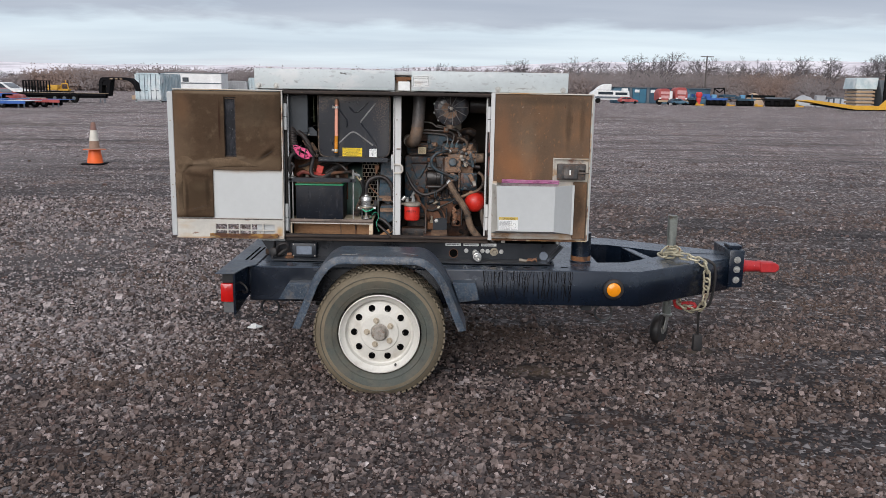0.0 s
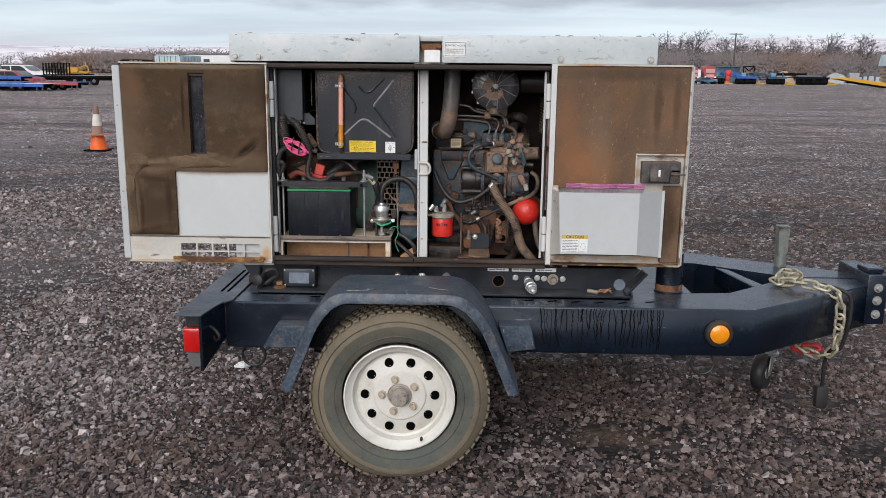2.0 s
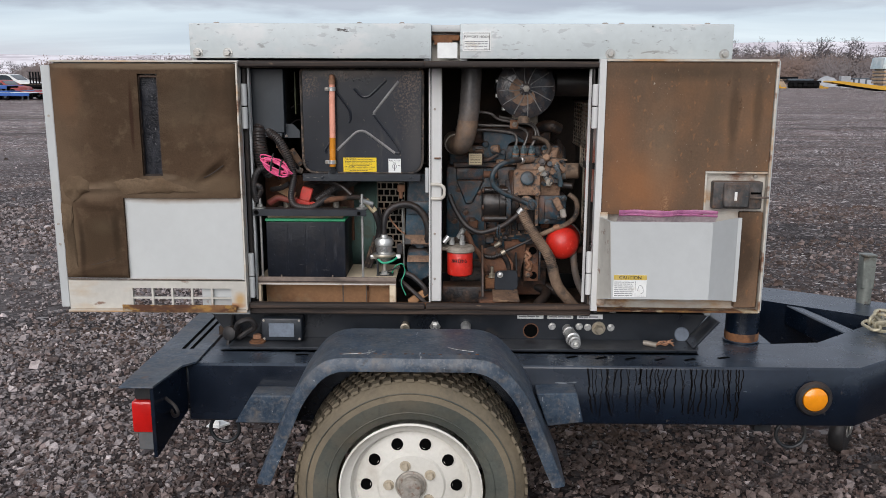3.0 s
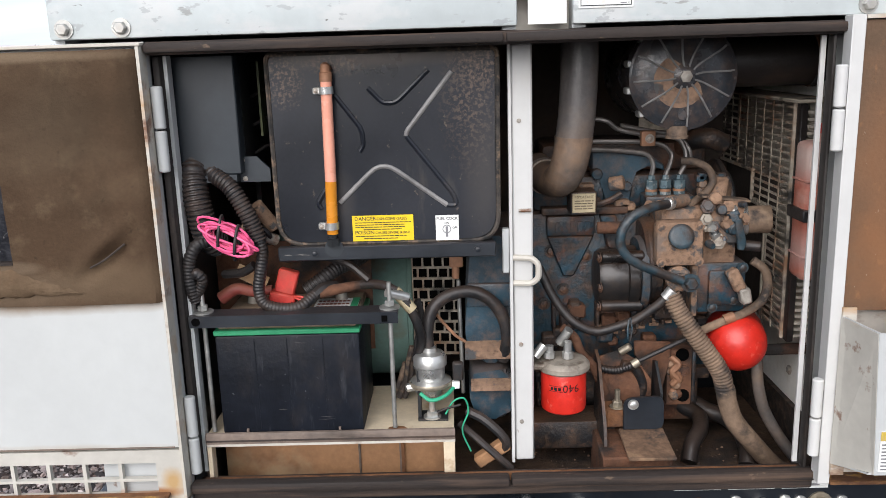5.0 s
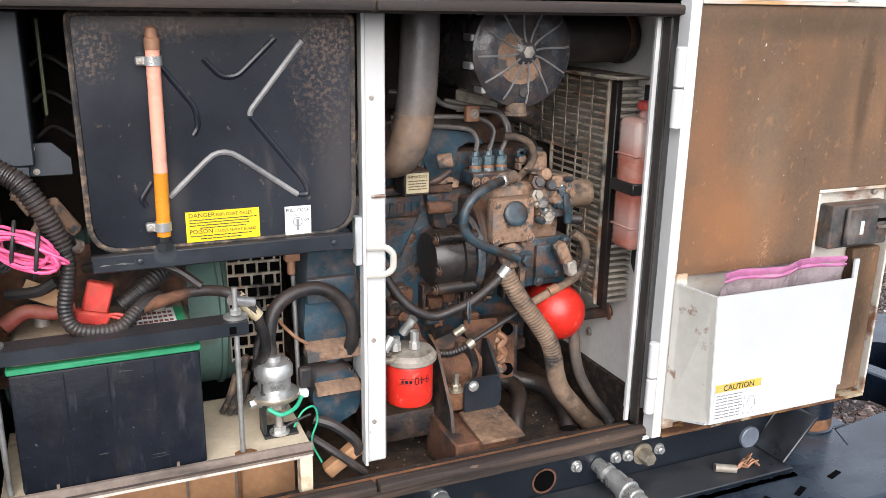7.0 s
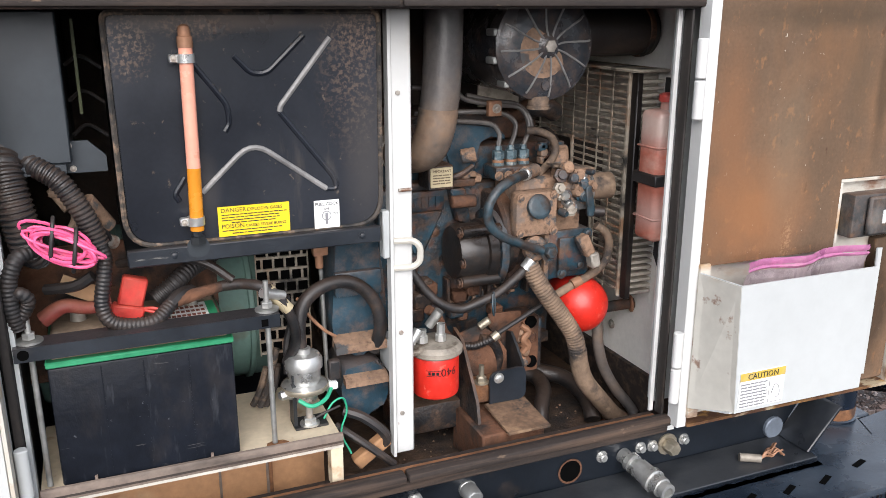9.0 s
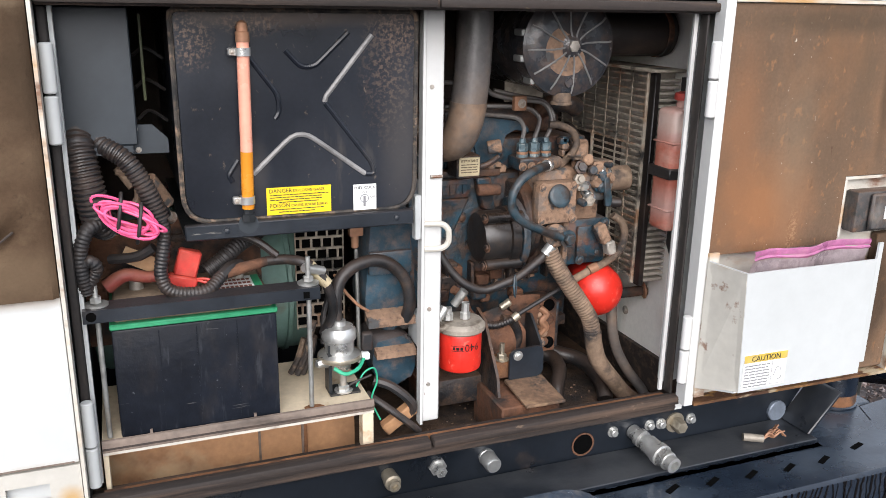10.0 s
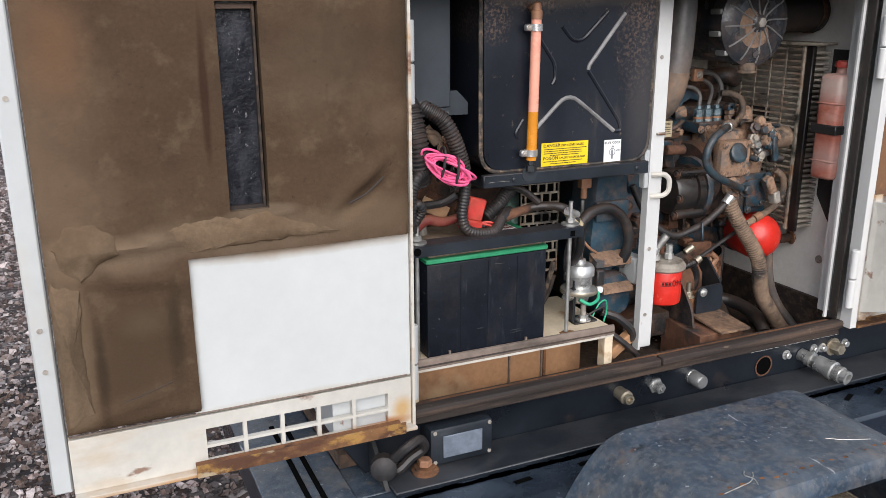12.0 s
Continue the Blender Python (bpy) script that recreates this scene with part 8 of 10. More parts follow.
def build_pump():
    pp = eb("injection_pump", 1.300, 1.445, 5.715, 5.81, 1.040, 1.150, "engine_dusty", 0.008, label="injection pump caked with tan dust")
    # cover plate with a round blue cap and corner bolts
    part("pump_cover", box(B(), 1.285, 1.375, 5.682, 5.716, 1.045, 1.132, 0.010, 2), "engine_dusty", pp)
    part("pump_cap", lathe(B(), [(0.0235, 0), (0.0235, 0.008), (0.0215, 0.010), (0.016, 0.0108), (0, 0.011)], (1.330, 5.682, 1.103), (0, -1, 0.35), 24), "blue_hose", pp, "round blue cap")
    for x, z in ((1.295, 1.123), (1.365, 1.123), (1.295, 1.055), (1.365, 1.055)):
        hex_bolt(pp, (x, 5.682, z), (0, -1, 0), 0.006, "engine_dusty")
    # governor: a cluster of levers and bolts
    rng = random.Random(17)
    gv = eb("governor", 1.385, 1.450, 5.690, 5.74, 1.085, 1.165, "engine_dusty", 0.008, pp)
    for k in range(26):
        x, z, s = 1.375 + 0.08 * rng.random(), 1.085 + 0.085 * rng.random(), rng.uniform(0.005, 0.012)
        if k % 2:
            part("lug", lathe(B(), [(s, 0), (s, 0.014), (s * 0.7, 0.018), (0, 0.018)], (x, 5.690, z), (rng.uniform(-0.4, 0.4), -1, rng.uniform(-0.3, 0.5)), 10), rng.choice(("engine_dusty", "engine_blue", "blue_hose", "galvanized")), gv)
        else:
            part("lug", lathe(B(), [(s * 1.2, 0), (s * 1.2, 0.010), (s * 0.75, 0.012), (s * 0.75, 0.018), (0, 0.018)], (x, 5.690, z), (rng.uniform(-0.3, 0.3), -1, rng.uniform(-0.2, 0.4)), 6), rng.choice(("engine_dusty", "engine_blue", "engine_dusty", "cast_dusty")), gv)
    part("lever", prism(B(), [(1.425, 1.135), (1.437, 1.138), (1.448, 1.090), (1.444, 1.076), (1.432, 1.078)], "y", 5.668, 5.675, 0.002), "blue_hose", gv)
    part("solenoid", lathe(B(), [(0.020, 0), (0.026, 0.004), (0.026, 0.060), (0.023, 0.064), (0, 0.064)], (1.440, 5.715, 1.125), (1, -0.25, 0.05), 22), "tan_hose", pp, "tan dust-covered stop solenoid")
    part("solenoid_ring", lathe(B(), [(0.0265, 0.010), (0.0275, 0.012), (0.0275, 0.02), (0.0265, 0.022)], (1.440, 5.715, 1.125), (1, -0.25, 0.05), 22, cap=False), "zinc", pp)
    part("throttle_arm", box(B(), 1.372, 1.462, 5.70, 5.73, 1.166, 1.170, m=Matrix.Translation((1.417, 5.715, 1.168)) @ Matrix.Rotation(radians(7), 4, "Y") @ Matrix.Translation((-1.417, -5.715, -1.168))), "tan_hose", pp)
    er("plug", (1.448, 5.70, 1.080), (1.482, 5.69, 1.078), 0.010, "rubber_dusty", pp)
    # lower body, blue timing case with bolts
    lc = eb("timing_case", 1.372, 1.465, 5.712, 5.82, 0.945, 1.044, "engine_blue", 0.006)
    eb("case_edge", 1.360, 1.372, 5.705, 5.82, 0.940, 1.050, "engine_dusty", 0.003, lc)
    eb("case_panel", 1.392, 1.448, 5.702, 5.712, 0.962, 1.030, "engine_blue", 0.004, lc)
    for x, z in ((1.400, 0.958), (1.440, 0.972), (1.430, 1.022), (1.455, 1.035)):
        hex_bolt(lc, (x, 5.704, z), (0, -1, 0), 0.007, "blue_hose")
    part("sender", box(B(), -0.012, 0.012, -0.012, 0.012, -0.022, 0.022, 0.004, m=Matrix.Translation((1.432, 5.675, 1.020)) @ Matrix.Rotation(radians(-28), 4, "Y")), "engine_dusty", lc)
    part("sender", box(B(), -0.010, 0.010, -0.012, 0.012, -0.015, 0.015, 0.003, m=Matrix.Translation((1.450, 5.672, 0.990)) @ Matrix.Rotation(radians(-12), 4, "Y")), "hub_steel", lc)
    eb("adapter_plate", 1.300, 1.362, 5.74, 5.82, 0.945, 1.04, "engine_dark", 0.004)
    # banjo fitting below the pump
    part("banjo", lathe(B(), [(0.024, 0), (0.024, 0.012), (0.020, 0.016), (0.012, 0.017), (0.012, 0.028), (0, 0.028)], (1.330, 5.695, 1.020), (0, -1, 0.15), 18), "engine_dusty", pp)
    hex_bolt(pp, (1.345, 5.662, 1.020), (0, -1, 0), 0.012, "blue_hose", h=0.016)
    # injectors: three sockets on a ledge, with pipes bending over the head
    lg = eb("pump_head", 1.282, 1.376, 5.762, 5.82, 1.140, 1.166, "engine_blue", 0.004)
    for i, x in enumerate((1.297, 1.324, 1.351)):
        part("delivery_valve", lathe(B(), [(0.012, 0), (0.012, 0.012), (0.010, 0.013), (0.010, 0.018), (0.0118, 0.019), (0.0118, 0.034), (0.007, 0.036), (0.006, 0.044)], (x, 5.785, 1.160), (0, 0, 1), 6), "nut_blue", lg)
        part("valve_band", lathe(B(), [(0.0122, 0.0125), (0.0122, 0.0175)], (x, 5.785, 1.160), (0, 0, 1), 12, cap=False), "copper_dusty", lg)
    for k in range(5):
        hex_bolt(lg, (1.288 + 0.020 * k, 5.762, 1.150), (0, -1, 0), 0.006, "engine_dusty")
    pipes = (
        [(1.297, 5.785, 1.204), (1.300, 5.787, 1.225), (1.290, 5.795, 1.243), (1.260, 5.80, 1.249), (1.205, 5.80, 1.254), (1.13, 5.80, 1.256)],
        [(1.324, 5.785, 1.204), (1.334, 5.788, 1.228), (1.335, 5.792, 1.246), (1.315, 5.80, 1.262), (1.26, 5.80, 1.269), (1.13, 5.80, 1.272)],
        [(1.351, 5.785, 1.204), (1.362, 5.788, 1.225), (1.362, 5.792, 1.252), (1.345, 5.80, 1.274), (1.29, 5.80, 1.281), (1.235, 5.80, 1.293), (1.205, 5.80, 1.312), (1.13, 5.81, 1.318)],
        [(1.376, 5.80, 1.222), (1.372, 5.80, 1.250), (1.350, 5.81, 1.277), (1.30, 5.81, 1.287), (1.24, 5.81, 1.300)],
    )
    for P in pipes:
        part("injector_pipe", tube(B(), P, 0.0048, 8), "pipe_steel", eng)
    cl = eb("pipe_clip", 1.276, 1.304, 5.785, 5.80, 1.260, 1.290, "copper_dusty", 0.003)
    hex_bolt(cl, (1.292, 5.785, 1.275), (0, -1, 0), 0.006, "hub_steel")
    part("fuel_hose", tube(B(), [(1.352, 5.775, 1.232), (1.375, 5.765, 1.230), (1.398, 5.760, 1.218), (1.408, 5.758, 1.195), (1.396, 5.752, 1.175), (1.372, 5.745, 1.158), (1.350, 5.735, 1.145)], 0.0075, 10), "tan_hose", eng)
    er("hose_end", (1.362, 5.745, 1.152), (1.345, 5.735, 1.142), 0.0105, "blue_hose")
    part("blue_hose", tube(B(), [(1.330, 5.715, 1.160), (1.300, 5.690, 1.163), (1.262, 5.665, 1.160), (1.232, 5.655, 1.146), (1.214, 5.652, 1.120), (1.216, 5.652, 1.090), (1.238, 5.652, 1.066), (1.280, 5.655, 1.045), (1.330, 5.660, 1.024)], 0.0088, 12), "blue_hose", eng, "dusty blue fuel hose")
    er("hose_clamp", (1.306, 5.697, 1.163), (1.318, 5.705, 1.162), 0.0118, "zinc")
    er("hose_end", (1.310, 5.70, 1.165), (1.35, 5.73, 1.163), 0.0125, "engine_dusty")
    er("plug", (1.188, 5.76, 1.108), (1.236, 5.755, 1.108), 0.012, "rusty_iron")
    er("oil_cap", (1.214, 5.775, 1.19), (1.24, 5.765, 1.195), 0.014, "engine_dusty")
    # coolant elbow and front drive: pulley and belt
    part("water_elbow", tube(B(), [(1.37, 5.88, 1.24), (1.39, 5.85, 1.262), (1.42, 5.83, 1.268), (1.45, 5.84, 1.255)], 0.020, 12), "engine_dark", eng)
    pu = part("fan_pulley", lathe(B(), [(0.066, 0), (0.072, 0.003), (0.064, 0.010), (0.072, 0.017), (0.066, 0.020)], (1.440, 5.875, 1.145), (1, 0, 0), 36), "engine_dark", eng)
    part("belt", lathe(B(), [(0.069, 0.004), (0.075, 0.006), (0.075, 0.014), (0.069, 0.016)], (1.440, 5.875, 1.145), (1, 0, 0), 36, cap=False), "rubber", pu)
    part("idler", lathe(B(), [(0.030, 0), (0.034, 0.004), (0.034, 0.03), (0.03, 0.034)], (1.415, 5.79, 1.165), (1, -0.5, 0), 20), "engine_dusty", eng)
    for k in range(10):
        rng2 = random.Random(k)
        x, z = 1.385 + 0.05 * rng2.random(), 1.165 + 0.035 * rng2.random()
        eb("fastener", x - 0.008, x + 0.008, 5.78, 5.80, z - 0.007, z + 0.007, rng2.choice(("engine_blue", "engine_dusty", "engine_dark")), 0.002, seg=1)
    # intake runner over the head
    part("intake_manifold", prism(B(), [(1.185, 1.250), (1.215, 1.248), (1.303, 1.238), (1.330, 1.220), (1.330, 1.205), (1.296, 1.222), (1.272, 1.210), (1.264, 1.188), (1.264, 1.145), (1.212, 1.145), (1.206, 1.195), (1.185, 1.215)], "y", 5.818, 5.865, 0.004), "cowl_blue", eng, "dark blue cast intake manifold")
    for k in range(12):
        rng3 = random.Random(k + 50)
        x, z = 1.09 + 0.17 * rng3.random(), 1.135 + 0.08 * rng3.random()
        if rng3.random() < 0.5:
            er("bolt_head", (x, 5.80, z), (x, 5.83, z), rng3.uniform(0.007, 0.013), rng3.choice(("engine_dark", "engine_dusty", "engine_blue")), seg=8)
        else:
            eb("head_lug", x - 0.015, x + 0.015, 5.80, 5.83, z - 0.008, z + 0.008, rng3.choice(("engine_dark", "engine_dusty", "rusty_iron")), 0.003, seg=1)
    eb("head_rail", 1.085, 1.255, 5.795, 5.828, 1.127, 1.142, "engine_dark", 0.003)
    # maker's notice on the manifold
    pl = eb("notice_plate", 1.137, 1.181, 5.735, 5.738, 1.143, 1.180, "label_cream", 0.001, seg=1, label="small cream notice plate")
    eb("plate_bracket", 1.134, 1.184, 5.7385, 5.79, 1.138, 1.183, "engine_dark", 0.002, seg=1)
    lettering("lettering", "IMPORTANT", 0.0072, "ink_brown", pl, upright(1.159, 5.7345, 1.171), squeeze=0.9)
    bars(pl, 1.141, 1.178, (1.165, 1.160, 1.155, 1.150), 0.0028, 5.7345, "ink_brown", 51, gap=0.0012)
    part("stay_rod", tube(B(), [(1.185, 5.77, 1.150), (1.21, 5.76, 1.160), (1.235, 5.765, 1.172)], 0.006, 8), "engine_dark", eng)
    eb("shield_plate", 1.286, 1.376, 5.855, 5.860, 1.270, 1.335, "grille_steel", 0.001, seg=1)


def build_hoses():
    h = thing("engine_hoses", (1.3, 5.68, 0.8), "oily ribbed and smooth hoses running down the engine side", "hoses")
    part("corrugated_hose", tube(B(), [(1.318, 5.664, 1.012), (1.334, 5.658, 0.978), (1.360, 5.652, 0.938), (1.388, 5.648, 0.898), (1.412, 5.646, 0.860), (1.424, 5.648, 0.820)], 0.0165, 14, 8, 0.0065, 0.0016), "tan_hose", h, "tan dusty corrugated hose")
    part("hose", tube(B(), [(1.423, 5.648, 0.828), (1.430, 5.650, 0.796), (1.446, 5.652, 0.756), (1.484, 5.655, 0.708), (1.522, 5.658, 0.664), (1.545, 5.660, 0.645)], 0.0185, 14), "tan_hose", h)
    part("hose", tube(B(), [(1.316, 5.662, 1.012), (1.290, 5.664, 0.988), (1.255, 5.668, 0.962), (1.215, 5.672, 0.946), (1.180, 5.676, 0.938), (1.145, 5.68, 0.952), (1.118, 5.69, 0.978), (1.095, 5.70, 1.015), (1.075, 5.71, 1.06)], 0.0085, 10), "rubber_dusty", h)
    part("clip", rod(B(), (1.321, 5.659, 1.022), (1.308, 5.661, 1.005), 0.0120, 12), "zinc", h)
    part("hose", tube(B(), [(1.475, 5.685, 1.068), (1.497, 5.680, 1.050), (1.504, 5.680, 1.020), (1.495, 5.682, 0.988), (1.465, 5.690, 0.962), (1.42, 5.69, 0.944), (1.385, 5.69, 0.928)], 0.0085, 10), "tan_hose", h)
    part("lever_rod", rod(B(), (1.400, 5.69, 0.934), (1.262, 5.69, 0.868), 0.0048, 8), "rubber", h)
    part("hose_band", rod(B(), (1.447, 5.688, 0.957), (1.428, 5.688, 0.950), 0.0105, 12), "copper_dusty", h)
    part("hose", tube(B(), [(1.258, 5.69, 0.862), (1.225, 5.70, 0.848), (1.195, 5.705, 0.852), (1.180, 5.70, 0.862)], 0.0075, 10, 8, 0.006, 0.001), "rubber_dusty", h)
    part("hose", tube(B(), [(1.118, 5.68, 0.945), (1.14, 5.685, 0.925), (1.155, 5.69, 0.89), (1.178, 5.695, 0.862), (1.19, 5.70, 0.835), (1.205, 5.70, 0.80)], 0.009, 10), "rusty_iron", h)
    part("spring_clip", tube(B(), [(1.240, 5.658, 0.965), (1.236, 5.650, 0.945), (1.240, 5.652, 0.925), (1.246, 5.66, 0.945), (1.243, 5.662, 0.968)], 0.002, 6), "blue_hose", h)
    part("hose_joint", rod(B(), (1.254, 5.685, 0.864), (1.266, 5.685, 0.872), 0.009, 10), "brass_zinc", h)
    part("hose", tube(B(), [(1.235, 5.70, 0.86), (1.262, 5.705, 0.85), (1.28, 5.71, 0.815), (1.278, 5.715, 0.775)], 0.010, 10), "engine_dark", h)
    part("floor_hose", tube(B(), [(1.385, 5.83, 0.715), (1.418, 5.80, 0.705), (1.412, 5.755, 0.695), (1.385, 5.715, 0.680), (1.372, 5.69, 0.652)], 0.0165, 12), "rubber_dusty", h)
    part("floor_hose", tube(B(), [(1.40, 5.85, 0.725), (1.440, 5.825, 0.705), (1.478, 5.795, 0.697), (1.492, 5.745, 0.688), (1.490, 5.695, 0.672), (1.482, 5.670, 0.652)], 0.0175, 12), "rubber_dusty", h)
    part("drain_hose", tube(B(), [(1.500, 5.71, 0.895), (1.500, 5.70, 0.850), (1.507, 5.70, 0.800), (1.522, 5.70, 0.752), (1.550, 5.695, 0.702), (1.578, 5.68, 0.662), (1.586, 5.67, 0.645)], 0.0115, 12), "pipe_black", h, "thin brown hose running down to the floor")
    part("drain_tap", rod(B(), (1.500, 5.755, 0.862), (1.604, 5.723, 0.876), 0.0115, 12), "rusty_iron", h, "rusty pipe stub")
    part("band", lathe(B(), [(0.0125, 0), (0.019, 0.001), (0.019, 0.004), (0.0125, 0.006)], (1.5995, 5.724, 0.8755), (-1, 0.3, -0.1), 14), "copper_dusty", h)
    part("cross_cable", tube(B(), [(0.985, 5.60, 0.72), (1.0, 5.58, 0.76), (0.965, 5.585, 0.80), (0.93, 5.60, 0.815)], 0.009, 8), "rubber_dusty", h)
    part("cable_lug", box(B(), -0.035, 0.035, -0.012, 0.012, -0.012, 0.012, 0.003, m=Matrix.Translation((0.975, 5.59, 0.735)) @ Matrix.Rotation(radians(-34), 4, "Y")), "card", h)
    part("cross_cable", tube(B(), [(0.915, 5.60, 0.79), (0.95, 5.58, 0.765), (0.985, 5.57, 0.735), (1.01, 5.57, 0.71)], 0.007, 8), "rubber_dusty", h)


def build_filters():
    ff = thing("fuel_filter", (1.112, 5.64, 0.79), "red canister fuel filter hanging from a grey head", "filter")
    c = (1.113, 5.640, 0.0)
    R = 0.0425
    part("canister", lathe(B(), [(0.0, 0.792), (0.034, 0.792), (0.041, 0.797), (R, 0.803), (R, 0.868), (0.041, 0.872)], c, (0, 0, 1), 40), "filter_red", ff)
    hd = part("head", lathe(B(), [(0.046, 0.873), (0.049, 0.876), (0.049, 0.884), (0.042, 0.892), (0.03, 0.894), (0, 0.895)], c, (0, 0, 1), 36), "cast_dusty", ff, "dusty grey cast filter head")
    part("head_arm", box(B(), 1.048, 1.095, 5.615, 5.67, 0.878, 0.890, 0.004), "cast_dusty", hd)
    for x, y, h in ((1.120, 5.632, 0.032), (1.086, 5.636, 0.024)):
        part("port", lathe(B(), [(0.0105, 0), (0.0105, 0.012), (0.008, 0.013), (0.008, h), (0.0, h)], (x, y, 0.896), (0, 0, 1), 8), "zinc", hd)
    part("union", rod(B(), (1.108, 5.66, 0.915), (1.125, 5.65, 0.945), 0.009, 10), "galvanized", hd)
    part("union", rod(B(), (1.058, 5.62, 0.905), (1.075, 5.625, 0.925), 0.009, 10), "zinc", hd)
    part("bracket", box(B(), 1.02, 1.05, 5.62, 5.68, 0.85, 0.91, 0.004), "white_paint", ff)

    def bend(p):
        a = (p.x - 1.113) / R
        return Vector((1.113 + (R + 0.0006) * math.sin(a), 5.640 - (R + 0.0006) * math.cos(a), p.z))
    lettering("lettering", "940", 0.0215, "ink", ff, upright(1.122, 5.6, 0.8555, 180), "CENTER", bend)
    bm = B()
    for x0, x1, z0, z1 in ((1.080, 1.106, 0.8415, 0.8425), (1.080, 1.106, 0.8515, 0.8525), (1.084, 1.088, 0.844, 0.850), (1.090, 1.096, 0.844, 0.850), (1.098, 1.103, 0.844, 0.850)):
        n = 4
        for i in range(n):
            a, b = [bend(Vector((x0 + (x1 - x0) * k / n, 0, 0))) for k in (i, i + 1)]
            q = [bm.verts.new((a.x, a.y, z0)), bm.verts.new((b.x, b.y, z0)), bm.verts.new((b.x, b.y, z1)), bm.verts.new((a.x, a.y, z1))]
            bm.faces.new(q)
    bmesh.ops.solidify(bm, geom=bm.faces[:], thickness=0.0004)
    part("small_print", bm, "ink", ff, kind="stuff")
    ff.location += Vector((0.0, -0.010, 0.010))
    of = thing("oil_filter", (1.46, 5.75, 0.876), "bright red spin-on oil filter with dust specks", "filter")
    part("canister", lathe(B(), [(0.0, -0.012), (0.012, -0.011), (0.024, -0.0075), (0.038, 0.0), (0.049, 0.011), (0.055, 0.024), (0.0565, 0.036), (0.0565, 0.10), (0.05, 0.11)], (1.452, 5.668, 0.899), (0.22, 1, 0), 40), "filter_red", of)
    part("base", lathe(B(), [(0.056, 0.11), (0.06, 0.112), (0.06, 0.13)], (1.452, 5.668, 0.899), (0.22, 1, 0), 30), "engine_dark", of)


def build_mount():
    mb = thing("engine_mount", (1.25, 5.62, 0.64), "dirty angled steel engine mount bracket on the bay floor", "bracket")
    part("pedestal", box(B(), 1.178, 1.306, 5.562, 5.70, 0.641, 0.731, 0.003), "rusty_iron", mb)
    part("foot_plate", prism(B(), [(5.545, 0.732), (5.650, 0.742), (5.650, 0.748), (5.545, 0.738)], "x", 1.222, 1.308, 0.001), "mount_dusty", mb, "dusty tan foot of the angle")
    plate = rounded([Vector(p) for p in ((1.230, 0.748), (1.230, 0.812), (1.306, 0.816), (1.308, 0.748), (1.230, 0.748))], 0.016, 4)
    part("angle", prism(B(), [tuple(p) for p in plate[:-1]], "y", 5.643, 5.649, 0.001), "bar_steel", mb, "scuffed black angle plate")
    part("side_web", prism(B(), [(5.6495, 0.745), (5.72, 0.745), (5.72, 0.86), (5.70, 0.865), (5.6495, 0.818)], "x", 1.301, 1.306), "black_steel", mb)
    part("side_web", prism(B(), [(5.60, 0.735), (5.72, 0.735), (5.72, 0.885), (5.68, 0.872), (5.61, 0.775)], "x", 1.186, 1.192), "engine_dark", mb)
    part("back_web", prism(B(), [(1.193, 0.735), (1.193, 0.875), (1.235, 0.888), (1.272, 0.862), (1.296, 0.825), (1.300, 0.735)], "y", 5.705, 5.711, 0.001), "rusty_iron", mb)
    hex_bolt(mb, (1.248, 5.643, 0.800), (0, -1, 0), 0.007, "zinc")
    part("rubber_block", box(B(), 1.198, 1.292, 5.655, 5.70, 0.746, 0.786, 0.004), "rust", mb, "rust-red rubber mount block")
    hex_bolt(mb, (1.222, 5.665, 0.786), (0, 0, 1), 0.010, "brass_zinc", h=0.014)
    part("stud", rod(B(), (1.222, 5.665, 0.80), (1.222, 5.665, 0.822), 0.0055, 8), "brass_zinc", mb)
    er("rag_clamp", (1.232, 5.70, 0.885), (1.252, 5.695, 0.900), 0.008, "brass_zinc", mb)


